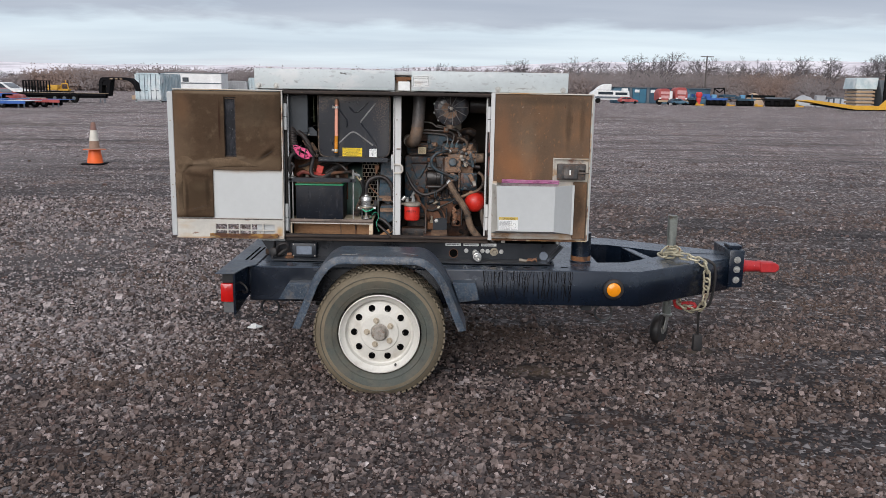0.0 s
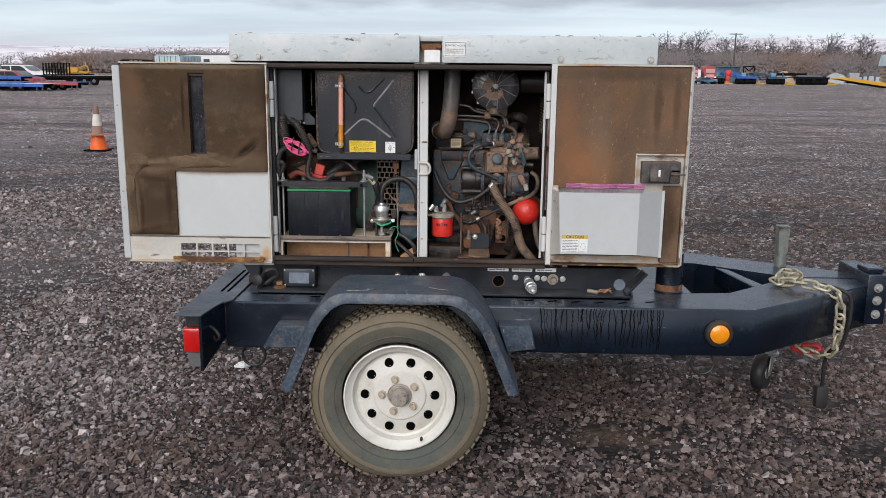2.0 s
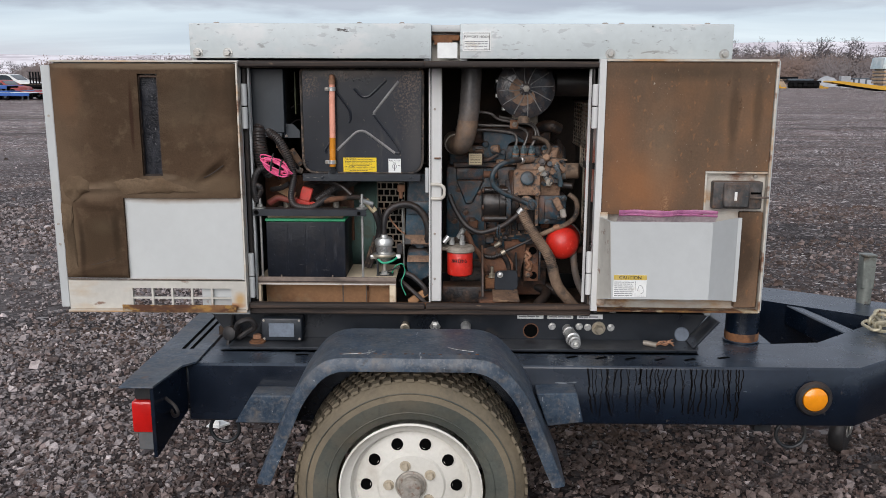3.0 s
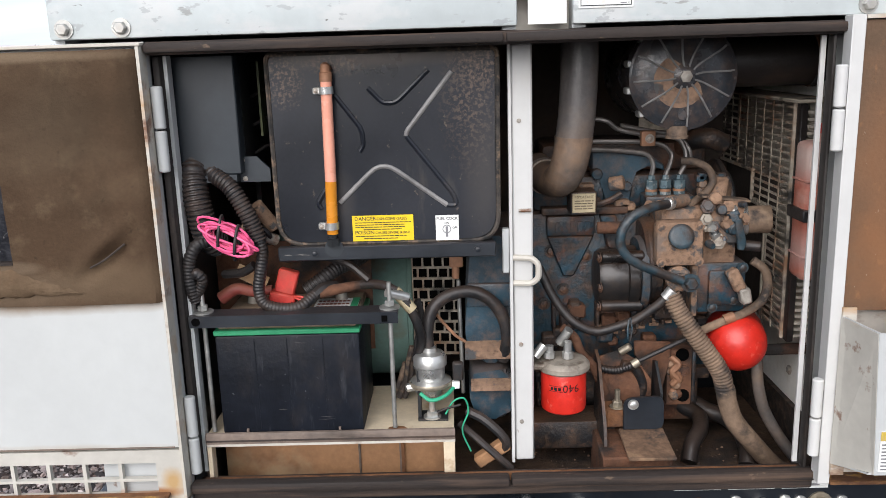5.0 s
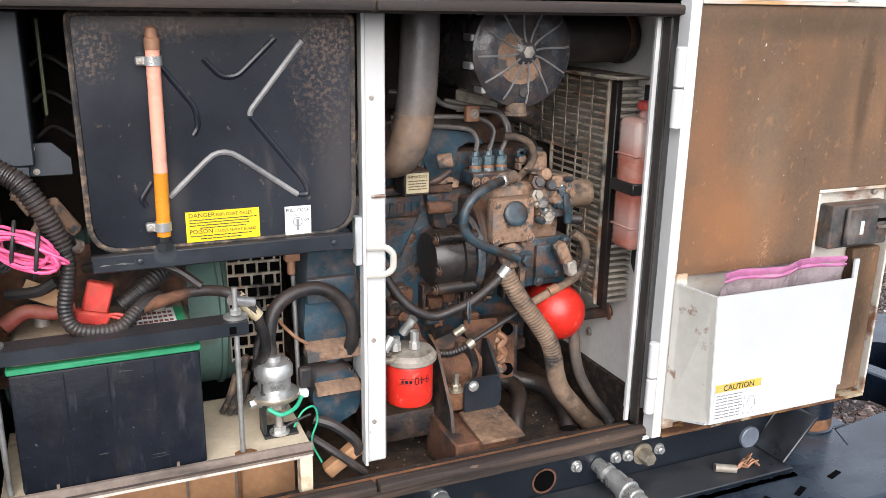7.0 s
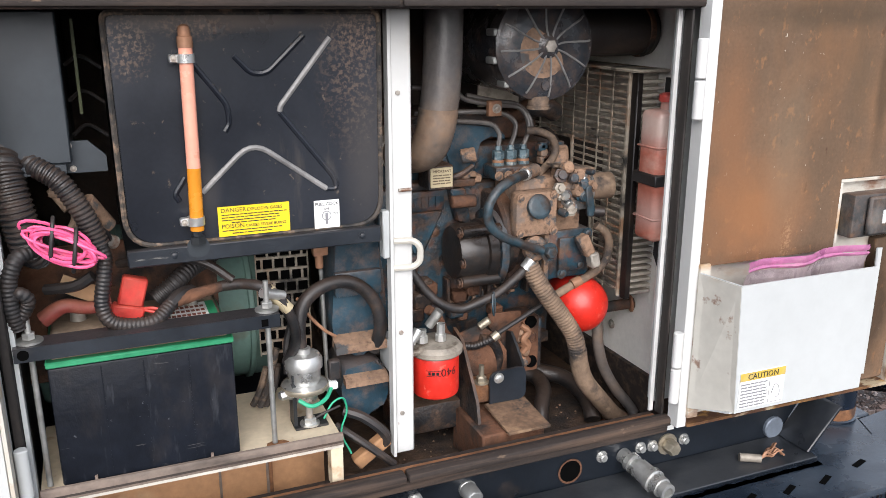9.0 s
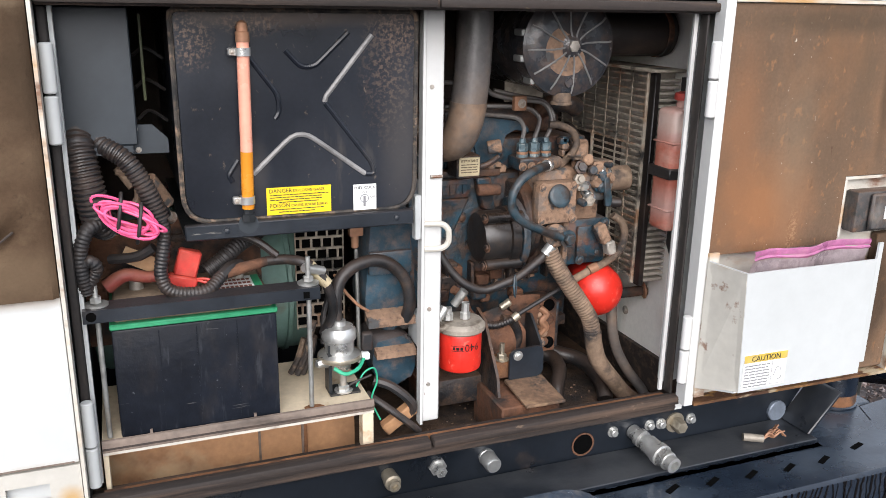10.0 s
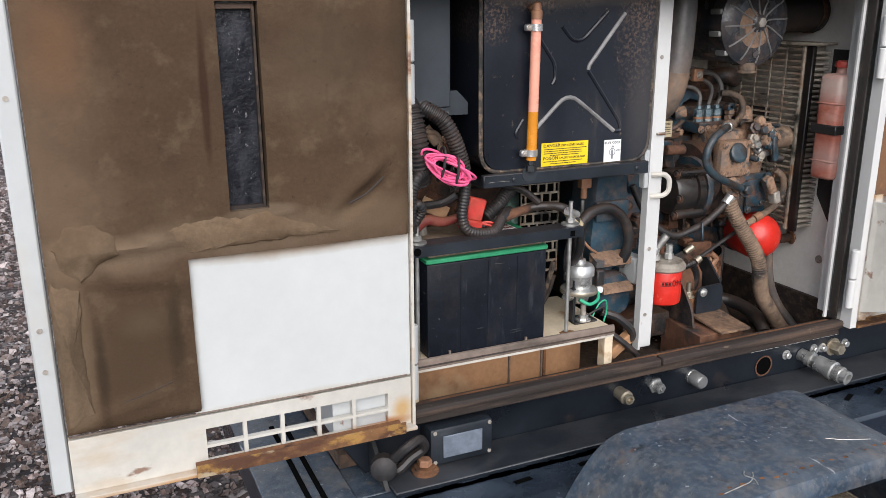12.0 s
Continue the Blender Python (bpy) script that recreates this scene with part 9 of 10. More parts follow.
def build_air():
    ac = thing("air_cleaner", (1.314, 5.72, 1.41), "dusty black round air cleaner with radial ribs", "air cleaner")
    c = Vector((1.320, 5.620, 1.414))
    ax = Vector((0.0, 1.0, 0.0))
    can = part("can", lathe(B(), [(0.086, 0.012), (0.094, 0.016), (0.094, 0.050), (0.088, 0.056), (0.088, 0.30), (0.08, 0.305)], c, ax, 44), "aircl_black", ac)
    cap = part("cap", lathe(B(), [(0.014, -0.004), (0.022, 0.002), (0.060, 0.004), (0.078, 0.007), (0.090, 0.014), (0.0905, 0.024)], c, ax, 44, cap=True), "aircl_black", ac)
    for k in range(12):
        a = 2 * math.pi * k / 12 + 0.12
        P = [c + Vector((r * math.cos(a + w), y, r * math.sin(a + w))) for r, y, w in ((0.012, -0.001, 0.0), (0.030, 0.001, 0.06), (0.055, 0.003, 0.0), (0.074, 0.0045, -0.03), (0.087, 0.011, -0.03))]
        part("rib", tube(B(), P, 0.0019, 6, 4), "rib_pale", cap)
    part("wing_nut", lathe(B(), [(0.011, 0.002), (0.011, -0.008), (0.007, -0.010), (0, -0.010)], c, ax, 6), "hub_steel", cap)
    part("dust_patch", lathe(B(), [(0.013, -0.0008), (0.030, 0.0009), (0.046, 0.0020)], c + Vector((-0.008, 0.0012, -0.008)), ax, 24, cap=False), "engine_dusty", cap)
    part("badge", lathe(B(), [(0.009, 0), (0.009, 0.002), (0, 0.002)], c + Vector((-0.002, 0.004, -0.066)), (0, -1, 0), 12), "aircl_black", cap)
    for k in range(4):
        a = math.pi + 0.5 * (k - 1.5)
        p = c + Vector((0.094 * math.cos(a), 0.03, 0.094 * math.sin(a)))
        part("clip", box(B(), p.x - 0.006, p.x + 0.004, p.y - 0.012, p.y + 0.02, p.z - 0.006, p.z + 0.006, 0.002), "galvanized", can)
    part("dust_valve", lathe(B(), [(0.015, 0), (0.018, 0.004), (0.018, 0.016), (0.020, 0.017), (0.020, 0.022), (0.012, 0.023)], c + Vector((-0.006, 0.022, -0.086)), (0, 0, -1), 18), "tan_hose", ac)
    # intake hose dropping from the roof
    hs = thing("intake_hose", (1.13, 5.68, 1.3), "fat black rubber intake hose with a dusty elbow", "hose")
    part("hose", tube(B(), [(1.146, 5.672, 1.477), (1.145, 5.671, 1.42), (1.141, 5.670, 1.35), (1.135, 5.671, 1.300)], 0.0335, 24, 8), "pipe_black", hs)
    part("elbow", tube(B(), [(1.1358, 5.6705, 1.312), (1.1352, 5.671, 1.2995), (1.130, 5.674, 1.270), (1.122, 5.688, 1.240), (1.110, 5.72, 1.225), (1.095, 5.77, 1.225), (1.085, 5.83, 1.235)], 0.0350, 24, 8, r_end=0.031), "elbow_dusty", hs, "dusty brown rubber elbow")
    part("hose_band", tube(B(), [(1.0955, 5.77, 1.225), (1.0925, 5.785, 1.2265)], 0.0355, 24, 2, smooth=False), "hub_steel", hs)
    # muffler under the roof
    mf = thing("muffler", (1.48, 5.725, 1.384), "soot-black exhaust muffler lying under the roof", "muffler")
    part("drum", lathe(B(), [(0.02, -0.066), (0.040, -0.064), (0.046, -0.058), (0.046, 0.112), (0.042, 0.116), (0.02, 0.118)], (1.482, 5.727, 1.434), (1, 0, 0), 32), "soot_steel", mf)
    part("rim", lathe(B(), [(0.0462, 0.090), (0.049, 0.091), (0.049, 0.101), (0.0462, 0.102)], (1.482, 5.727, 1.434), (1, 0, 0), 32, cap=False), "rusty_iron", mf)


def build_radiator():
    rd = thing("radiator", (1.53, 5.85, 0.92), "radiator with a dusty wire fan guard", "radiator")
    core = part("core", box(B(), 1.566, 1.604, 5.692, 6.08, 0.912, 1.358), "fin_alu", rd)
    # cooling fins on the front edge
    for k in range(34):
        z = 0.917 + 0.0128 * k
        part("fin", box(B(), 1.556, 1.604, 5.672, 5.691, z, z + 0.0055), "fin_alu", rd)
    part("top_frame", box(B(), 1.530, 1.604, 5.655, 6.10, 1.3595, 1.366, 0.002), "grille_steel", rd)
    part("corner_post", box(B(), 1.542, 1.555, 5.670, 5.690, 0.908, 1.358, 0.002), "soot_steel", rd)
    # guard: bars across and uprights, cut away in steps round the fan drive
    gd = part("fan_guard", box(B(), 1.538, 1.544, 5.692, 5.698, 0.910, 1.358), "grille_steel", rd, "dusty wire mesh fan guard")
    for k in range(31):
        z = 0.921 + 0.0142 * k
        y1 = 6.10 if z > 1.212 else (5.89 if z > 1.148 else 5.805)
        part("guard_bar", box(B(), 1.540, 1.544, 5.699, y1, z, z + 0.0042), "grille_steel", gd)
    for k in range(8):
        y = 5.745 + 0.048 * k
        z0 = 0.915 if y < 5.80 else (1.148 if y < 5.89 else 1.212)
        part("guard_upright", box(B(), 1.5385, 1.5398, y, y + 0.0045, z0, 1.358), "grille_steel", gd)
    for y0_, y1_, z_ in ((5.89, 6.10, 1.206), (5.805, 5.89, 1.142)):
        part("guard_edge", box(B(), 1.5370, 1.5435, y0_, y1_, z_, z_ + 0.006), "grille_steel", gd)
    for y_, z0_, z1_ in ((5.8905, 1.148, 1.206), (5.8055, 0.912, 1.142)):
        part("guard_edge", box(B(), 1.5370, 1.5435, y_, y_ + 0.005, z0_, z1_), "grille_steel", gd)
    part("shroud", box(B(), 1.5485, 1.5655, 5.81, 6.08, 0.912, 1.20), "inner_dark", rd)
    part("fan_pulley", lathe(B(), [(0.03, 0.0), (0.062, 0.002), (0.066, 0.006), (0.060, 0.012), (0.066, 0.018), (0.062, 0.022), (0.03, 0.024)], (1.455, 5.86, 1.150), (1, 0, 0), 36), "black_steel", rd)
    part("drive_belt", lathe(B(), [(0.0665, 0.008), (0.0690, 0.009), (0.0690, 0.015), (0.0665, 0.016)], (1.455, 5.86, 1.150), (1, 0, 0), 36, cap=False), "rubber_dusty", rd)
    bo = thing("coolant_bottle", (1.53, 5.60, 1.06), "pinkish red coolant overflow bottle with a black strap", "bottle")
    bm = B()
    box(bm, 1.514, 1.586, 5.558, 5.620, 1.058, 1.300, 0.012, 3)
    bod = part("body", bm, "bottle", bo)
    for z in (1.100, 1.232):
        part("moulded_rib", box(B(), 1.5125, 1.5875, 5.5565, 5.6215, z, z + 0.004, 0.0015), "bottle", bod)
    part("neck", lathe(B(), [(0.018, 0), (0.016, 0.016)], (1.558, 5.590, 1.300), (0, 0, 1), 18), "bottle", bod)
    part("cap", lathe(B(), [(0.021, 0), (0.022, 0.004), (0.021, 0.012), (0.014, 0.015), (0, 0.016)], (1.558, 5.590, 1.314), (0, 0, 1), 18), "red_cap", bo)
    part("strap", box(B(), 1.509, 1.592, 5.553, 5.6255, 1.165, 1.186, 0.002), "rubber", bo)
    part("plate", prism(B(), [(5.57, 1.35), (5.662, 1.35), (5.662, 1.00), (5.62, 0.94), (5.59, 0.94), (5.585, 1.0), (5.57, 1.05)], "x", 1.5985, 1.6045), "black_steel", bo)
    hex_bolt(bo, (1.5985, 5.605, 0.955), (-1, 0, 0), 0.009, "hub_steel")


def build_litter():
    """Grit and scraps lying on the bay floor."""
    rng = random.Random(77)
    bm = B()
    for k in range(150):
        x, y, r = rng.uniform(1.06, 1.54), rng.uniform(5.555, 5.78), rng.uniform(0.0008, 0.0026) * rng.uniform(0.6, 1.4)
        lathe(bm, [(r, 0), (r * 0.7, r * 0.8), (0, r)], (x, y, 0.640), (0, 0, 1), 5, cap=False)
    tagged(part("floor_grit", bm, "engine_dusty"), "grit and crumbs on the dirty bay floor", "grit", kind="stuff")
    tagged(part("paper_scrap", box(B(), 1.500, 1.512, 5.58, 5.60, 0.6405, 0.650, 0.001), "label_cream"), "pale scrap lying on the bay floor", "scrap")


build_block()
build_starter()
build_pump()
eng.location += Vector((0.004, -0.015, 0.018))
build_hoses()
build_filters()
build_mount()
build_air()
build_radiator()
build_litter()

# ---- yard in the distance ----
def plain(name, base, rough=0.6, var=0.15, scale=0.8, **k):
    M[name] = mat(name, base, rough, var=var, scale=scale, fine=8.0, bump=0.0, **k)


plain("yard_blue", (0.025, 0.095, 0.33))
plain("yard_teal", (0.025, 0.12, 0.19), stains=(((0.04, 0.16, 0.24), 0.3, 0.5, 0.6),))
plain("yard_navy", (0.022, 0.060, 0.095), stains=(((0.06, 0.14, 0.20), 0.3, 0.5, 0.6),))
plain("yard_red", (0.33, 0.06, 0.055), stains=(((0.50, 0.22, 0.20), 1.5, 0.55, 0.7),))
plain("pole_wood", (0.075, 0.062, 0.056))
plain("yard_black", (0.008, 0.008, 0.009), 0.9, spec=0.1)
plain("yard_yellow", (0.55, 0.30, 0.025))
plain("yard_white", (0.70, 0.71, 0.70))
plain("yard_pale", (0.42, 0.52, 0.55), stains=(((0.62, 0.66, 0.66), 0.9, 0.45, 0.65),))
plain("yard_tan", (0.36, 0.26, 0.17))
plain("yard_grey", (0.34, 0.35, 0.36))
plain("yard_slate", (0.10, 0.12, 0.14), 0.7)
plain("yard_sky", (0.12, 0.30, 0.48))
plain("yard_rose", (0.55, 0.30, 0.29))
plain("yard_signal", (0.62, 0.05, 0.05))
plain("yard_glass", (0.02, 0.03, 0.04), 0.1)
plain("yard_rubber", (0.008, 0.008, 0.008), 0.9, spec=0.1)
# bark and brush kept light, distance haze put into their base colour
M["bark"] = mat("bark", (0.20, 0.17, 0.155), 0.9, var=0.25, scale=1.5, fine=12.0, bump=0.0, spec=0.1)
M["twigs"] = mat("twigs", (0.125, 0.112, 0.115), 0.95, var=0.2, scale=0.05, fine=3.0, bump=0.0, spec=0.0)
M["brush"] = mat("brush", (0.205, 0.182, 0.180), 0.95, var=0.2, scale=0.06, fine=0.5, bump=0.0, spec=0.0, stains=(((0.215, 0.140, 0.105), 0.035, 0.50, 0.64, (1, 1, 1), 0.65),))
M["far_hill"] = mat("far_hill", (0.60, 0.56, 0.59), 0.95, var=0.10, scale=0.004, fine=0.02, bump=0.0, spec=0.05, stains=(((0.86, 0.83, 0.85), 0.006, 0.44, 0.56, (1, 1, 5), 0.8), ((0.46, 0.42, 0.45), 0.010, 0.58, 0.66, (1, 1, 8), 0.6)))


def build_cone():
    x, y = -5.40, 17.18
    c = thing("traffic_cone", (x, y, 0.0), "orange traffic cone with a faded white-banded cone stacked on it", "traffic cone")
    part("base", box(B(), x - 0.20, x + 0.20, y - 0.19, y + 0.19, 0.0, 0.03, 0.008), "yard_black", c)
    part("lower_cone", lathe(B(), [(0.150, 0.03), (0.105, 0.285), (0.09, 0.29)], (x, y, 0), (0, 0, 1), 24), "cone_orange", c)
    up = part("upper_cone", lathe(B(), [(0.195, 0.288), (0.205, 0.296), (0.195, 0.304), (0.10, 0.310), (0.085, 0.45)], (x, y, 0), (0, 0, 1), 24), "cone_faded", c, "faded brown upper cone")
    part("orange_rim", lathe(B(), [(0.206, 0.284), (0.2085, 0.289), (0.206, 0.2945)], (x, y, 0), (0, 0, 1), 24, cap=False), "cone_orange", up)
    part("white_band", lathe(B(), [(0.0855, 0.45), (0.060, 0.650)], (x, y, 0), (0, 0, 1), 24), "cone_white", up)
    part("cone_tip", lathe(B(), [(0.0595, 0.650), (0.043, 0.775), (0.036, 0.800)], (x, y, 0), (0, 0, 1), 24), "cone_tip", up, "dusky red cone tip")


def wheels(parent, xs, y, r, name="tyre"):
    for x in xs:
        part(name, lathe(B(), [(r * 0.5, 0), (r * 0.95, 0), (r, 0.04), (r, 0.2), (r * 0.9, 0.24)], (x, y, r), (0, 1, 0), 16), "yard_rubber", parent)


def build_container(x0, x1, y0, y1, h, material, label, door_end=True):
    c = thing("shipping_container", ((x0 + x1) / 2, (y0 + y1) / 2, 0), label, "container")
    body = part("body", box(B(), x0, x1, y0, y1, 0.12, h, 0.03), material, c)
    if not door_end:
        n = int((x1 - x0) / 0.28)
        for k in range(n):
            xx = x0 + (x1 - x0) * (k + 0.5) / n
            part("corrugation", box(B(), xx - 0.06, xx + 0.06, y0 - 0.05, y0, 0.3, h - 0.15), material, body)
    m = int((y1 - y0) / 0.42)
    for k in range(m):
        yy = y0 + (y1 - y0) * (k + 0.5) / m
        part("corrugation", box(B(), x1, x1 + 0.06, yy - 0.11, yy + 0.11, 0.3, h - 0.15), material, body)
    for xx in (x0, x1 - 0.12):
        part("corner_post", box(B(), xx, xx + 0.12, y0 - 0.06, y0 + 0.06, 0.0, h), material, c)
    part("top_rail", box(B(), x0, x1, y0 - 0.06, y0 + 0.02, h - 0.13, h), material, c)
    part("bottom_rail", box(B(), x0, x1, y0 - 0.06, y0 + 0.02, 0.08, 0.24), "yard_grey", c)
    if door_end:
        mid = (x0 + x1) / 2
        for s in (-1, 1):
            xa, xb = (x0 + 0.14, mid - 0.015) if s < 0 else (mid + 0.015, x1 - 0.14)
            leaf = part("door_leaf", box(B(), xa, xb, y0 - 0.03, y0 - 0.001, 0.26, h - 0.15, 0.01), material, c)
            for k in range(4):
                z = 0.38 + (h - 0.62) * k / 3.6
                part("door_panel", box(B(), xa + 0.10, xb - 0.10, y0 - 0.05, y0 - 0.031, z, z + 0.42, 0.01), material, leaf)
            for u in (0.28, 0.74):
                xx = xa + (xb - xa) * u
                part("lock_rod", rod(B(), (xx, y0 - 0.085, 0.24), (xx, y0 - 0.085, h - 0.1), 0.022, 8), "yard_slate", leaf)
                part("lock_handle", box(B(), xx - 0.02, xx + 0.26, y0 - 0.11, y0 - 0.088, 1.05, 1.10), "yard_slate", leaf)
        part("door_gap", box(B(), mid - 0.014, mid + 0.014, y0 - 0.02, y0 - 0.002, 0.26, h - 0.15), "yard_slate", c)
    return c


def build_flatbed(x0, x1, y, z, material, label, n=3, deck="yard_black", legs=True):
    """A low trailer seen from its side, its gear in the shade below the deck."""
    t = thing("flatbed_trailer", ((x0 + x1) / 2, y, 0), label, "trailer")
    part("deck", box(B(), x0, x1, y - 1.1, y + 1.1, z - 0.04, z, 0.01), deck, t)
    part("side_rail", box(B(), x0, x1, y - 1.14, y - 1.101, z - 0.20, z - 0.012), material, t)
    part("frame_beam", box(B(), x0 + 0.3, x1 - 0.1, y - 0.6, y - 0.45, z - 0.4, z - 0.041), "yard_black", t)
    r = min(0.36, z * 0.52)
    mid = x0 + (x1 - x0) * 0.45
    wheels(t, [mid + r * 2.2 * k for k in range(n)], y - 1.0, r)
    for k in range(n):
        part("hub", lathe(B(), [(r * 0.42, 0), (r * 0.3, 0.03)], (mid + r * 2.2 * k, y - 1.001, r), (0, -1, 0), 12), "yard_slate", t)
        part("mudguard", prism(B(), [(mid + r * (2.2 * k + a), r + r * b) for a, b in ((-1.15, 0.55), (-0.75, 1.08), (0.75, 1.08), (1.15, 0.55), (1.08, 0.5), (0.7, 1.0), (-0.7, 1.0), (-1.08, 0.5))], "y", y - 1.09, y - 0.75), material, t)
    for k in range(int((x1 - x0) / 0.8)):
        part("stake_pocket", box(B(), x0 + 0.8 * k, x0 + 0.8 * k + 0.1, y - 1.18, y - 1.141, z - 0.16, z - 0.02), material, t)
    for k in range(int((x1 - x0) / 0.6)):
        part("crossmember", box(B(), x0 + 0.6 * k + 0.2, x0 + 0.6 * k + 0.28, y - 1.0, y + 1.0, z - 0.16, z - 0.042), "yard_black", t)
    if legs:
        for xx in (x1 - 0.55, x1 - 0.2):
            part("jack_leg", rod(B(), (xx, y - 0.85, 0), (xx, y - 0.85, z - 0.05), 0.05, 8), "yard_slate", t)
    return t


def build_gooseneck(x0, x1, y, z):
    t = build_flatbed(x0, x1, y, z, "yard_black", "black gooseneck flatbed trailer with a pale worn deck", 3, "yard_tan")
    part("lower_frame", box(B(), x0 + 2.5, x1 - 0.1, y - 0.95, y - 0.80, 0.42, 0.58, 0.02), "yard_black", t)
    # neck: two legs that lean apart, a long arm and the hanging coupler
    neck = part("gooseneck", prism(B(), [(x1 - 0.85, z - 0.2), (x1 - 0.80, 1.75), (x1 - 0.60, 2.06), (x1 - 0.40, 2.12), (x1 + 1.45, 2.12), (x1 + 1.85, 2.04), (x1 + 2.20, 1.72), (x1 + 2.36, 1.02), (x1 + 2.24, 1.02), (x1 + 2.05, 1.55), (x1 + 1.75, 1.80), (x1 + 1.40, 1.90), (x1 - 0.36, 1.88), (x1 - 0.52, 1.70), (x1 - 0.56, z - 0.2)], "y", y - 0.45, y + 0.45), "yard_black", t)
    part("neck_leg", prism(B(), [(x1 - 0.30, z - 0.2), (x1 - 0.02, z - 0.2), (x1 + 0.22, 1.90), (x1 - 0.06, 1.90)], "y", y - 0.45, y + 0.45), "yard_black", t)
    part("neck_web", prism(B(), [(x1 - 0.55, 1.45), (x1 - 0.16, 1.45), (x1 - 0.08, 1.87), (x1 - 0.40, 1.87)], "y", y - 0.40, y + 0.40), "yard_black", neck)
    for u in (0.15, 0.55, 0.95):
        part("marker_light", box(B(), x1 + u, x1 + u + 0.24, y - 0.475, y - 0.451, 1.96, 2.03), "yard_tan", neck)
    return t


def build_car(x, y, material, label, s=1.0, name="pickup_truck", tall=1.85):
    """A parked car or pickup seen from the side, nose to the east."""
    t = thing(name, (x, y, 0), label, "truck")
    k = tall / 1.85
    prof = [(-2.55, 0.55), (-2.6, 1.12), (-2.3, 1.22), (-1.75, 1.78), (-1.5, 1.86), (0.15, 1.86), (0.45, 1.74), (1.05, 1.25), (2.2, 1.12), (2.5, 0.98), (2.6, 0.55)]
    part("body", prism(B(), [(x + s * a, s * b * k) for a, b in prof], "y", y - 0.95, y + 0.95, 0.06), material, t)
    for pts in (((-2.05, 1.30), (-1.62, 1.74), (-0.85, 1.76), (-0.85, 1.30)), ((-0.75, 1.30), (-0.75, 1.76), (0.08, 1.76), (0.30, 1.66), (0.70, 1.30))):
        part("side_window", prism(B(), [(x + s * a, s * b * k) for a, b in pts], "y", y - 0.97, y - 0.951), "yard_glass", t)
    part("windscreen", prism(B(), [(x + s * a, s * b * k) for a, b in ((0.34, 1.78), (0.47, 1.75), (1.02, 1.30), (0.95, 1.26))], "y", y - 0.85, y + 0.85), "yard_glass", t)
    for a in (-1.65, 1.65):
        part("wheel_arch", lathe(B(), [(0.44 * s, 0.0), (0.44 * s, 0.02)], (x + a * s, y - 0.952, 0.42 * s), (0, -1, 0), 18), "yard_black", t)
    part("bumper", box(B(), x + 2.56 * s, x + 2.7 * s, y - 0.9, y + 0.9, 0.45 * s, 0.7 * s, 0.03), "yard_slate", t)
    wheels(t, (x - 1.65 * s, x + 1.65 * s), y - 0.985, 0.38 * s)
    return t


def build_end_trailer(x0, x1, y, material, label, axles):
    """A drop-deck trailer parked end-on: dual tyres in a row under a stepped deck."""
    t = thing("flatbed_trailer", ((x0 + x1) / 2, y, 0), label, "trailer")
    w, r = (x1 - x0) / axles, 0.46
    for k in range(axles):
        a, b = x0 + w * k + 0.03, x0 + w * (k + 1) - 0.03
        part("tyre", lathe(B(), [(r * 0.6, 0), (r * 0.9, 0), (r, 0.06), (r, b - a - 0.06), (r * 0.9, b - a), (r * 0.6, b - a)], (a, y, r), (1, 0, 0), 18), "yard_rubber", t)
    part("deck", box(B(), x0 - 0.15, x1 + 0.1, y - 0.6, y + 7.0, 0.98, 1.10, 0.02), material, t)
    part("rear_beam", box(B(), x0 - 0.1, x1 + 0.05, y - 0.68, y - 0.61, 0.80, 1.06, 0.02), material, t)
    part("upper_deck", box(B(), x0 + 0.3, x1 - 0.2, y + 7.1, y + 9.0, 1.25, 1.65, 0.02), material, t)
    for k in range(3):
        xx = x0 + (x1 - x0) * (k + 0.5) / 3
        part("mudflap", box(B(), xx - 0.22, xx + 0.22, y - 0.72, y - 0.69, 0.30, 0.80), "yard_black", t)
    return t


build_cone()
# west side of the yard
build_container(-26.93, -24.62, 79.0, 85.0, 2.63, "yard_pale", "pale blue-grey steel shipping container with locking rods")
office = thing("site_trailer", (-27.8, 101, 0), "white box trailer with a dark stripe", "trailer")
part("body", box(B(), -31.1, -24.5, 100, 103, 0.6, 3.0, 0.05), "yard_white", office)
part("roof_lip", box(B(), -31.15, -24.45, 99.9, 103.1, 3.001, 3.06, 0.01), "yard_slate", office)
part("stripe", box(B(), -31.1, -24.5, 99.96, 99.995, 1.80, 1.92), "yard_slate", office)
part("window", box(B(), -29.0, -28.3, 99.96, 99.995, 2.0, 2.5), "yard_glass", office)
wheels(office, (-27.8, -26.9), 100.0, 0.4)
part("landing_leg", box(B(), -24.9, -24.8, 100.2, 100.4, 0, 0.6), "yard_grey", office)
build_container(-25.99, -22.95, 106, 109, 2.25, "yard_grey", "grey metal storage container", False)
build_container(-22.85, -20.5, 106.5, 112, 2.65, "yard_pale", "pale steel container with locking rods beyond the trailers")
build_gooseneck(-34.2, -26.45, 72, 0.80)
build_flatbed(-33.0, -26.3, 55.5, 0.52, "yard_blue", "bright blue low steel trailer", 2, "yard_blue")
build_flatbed(-28.2, -24.5, 54.5, 0.46, "yard_blue", "small bright blue trailer with a pale deck", 2, "yard_pale")
build_flatbed(-26.6, -23.5, 57.0, 0.52, "yard_red", "faded red car-hauler trailer", 2, "yard_blue")
build_flatbed(-38.0, -29.0, 60.5, 0.80, "yard_blue", "long blue steel equipment trailer on the gravel", 2, "yard_blue")
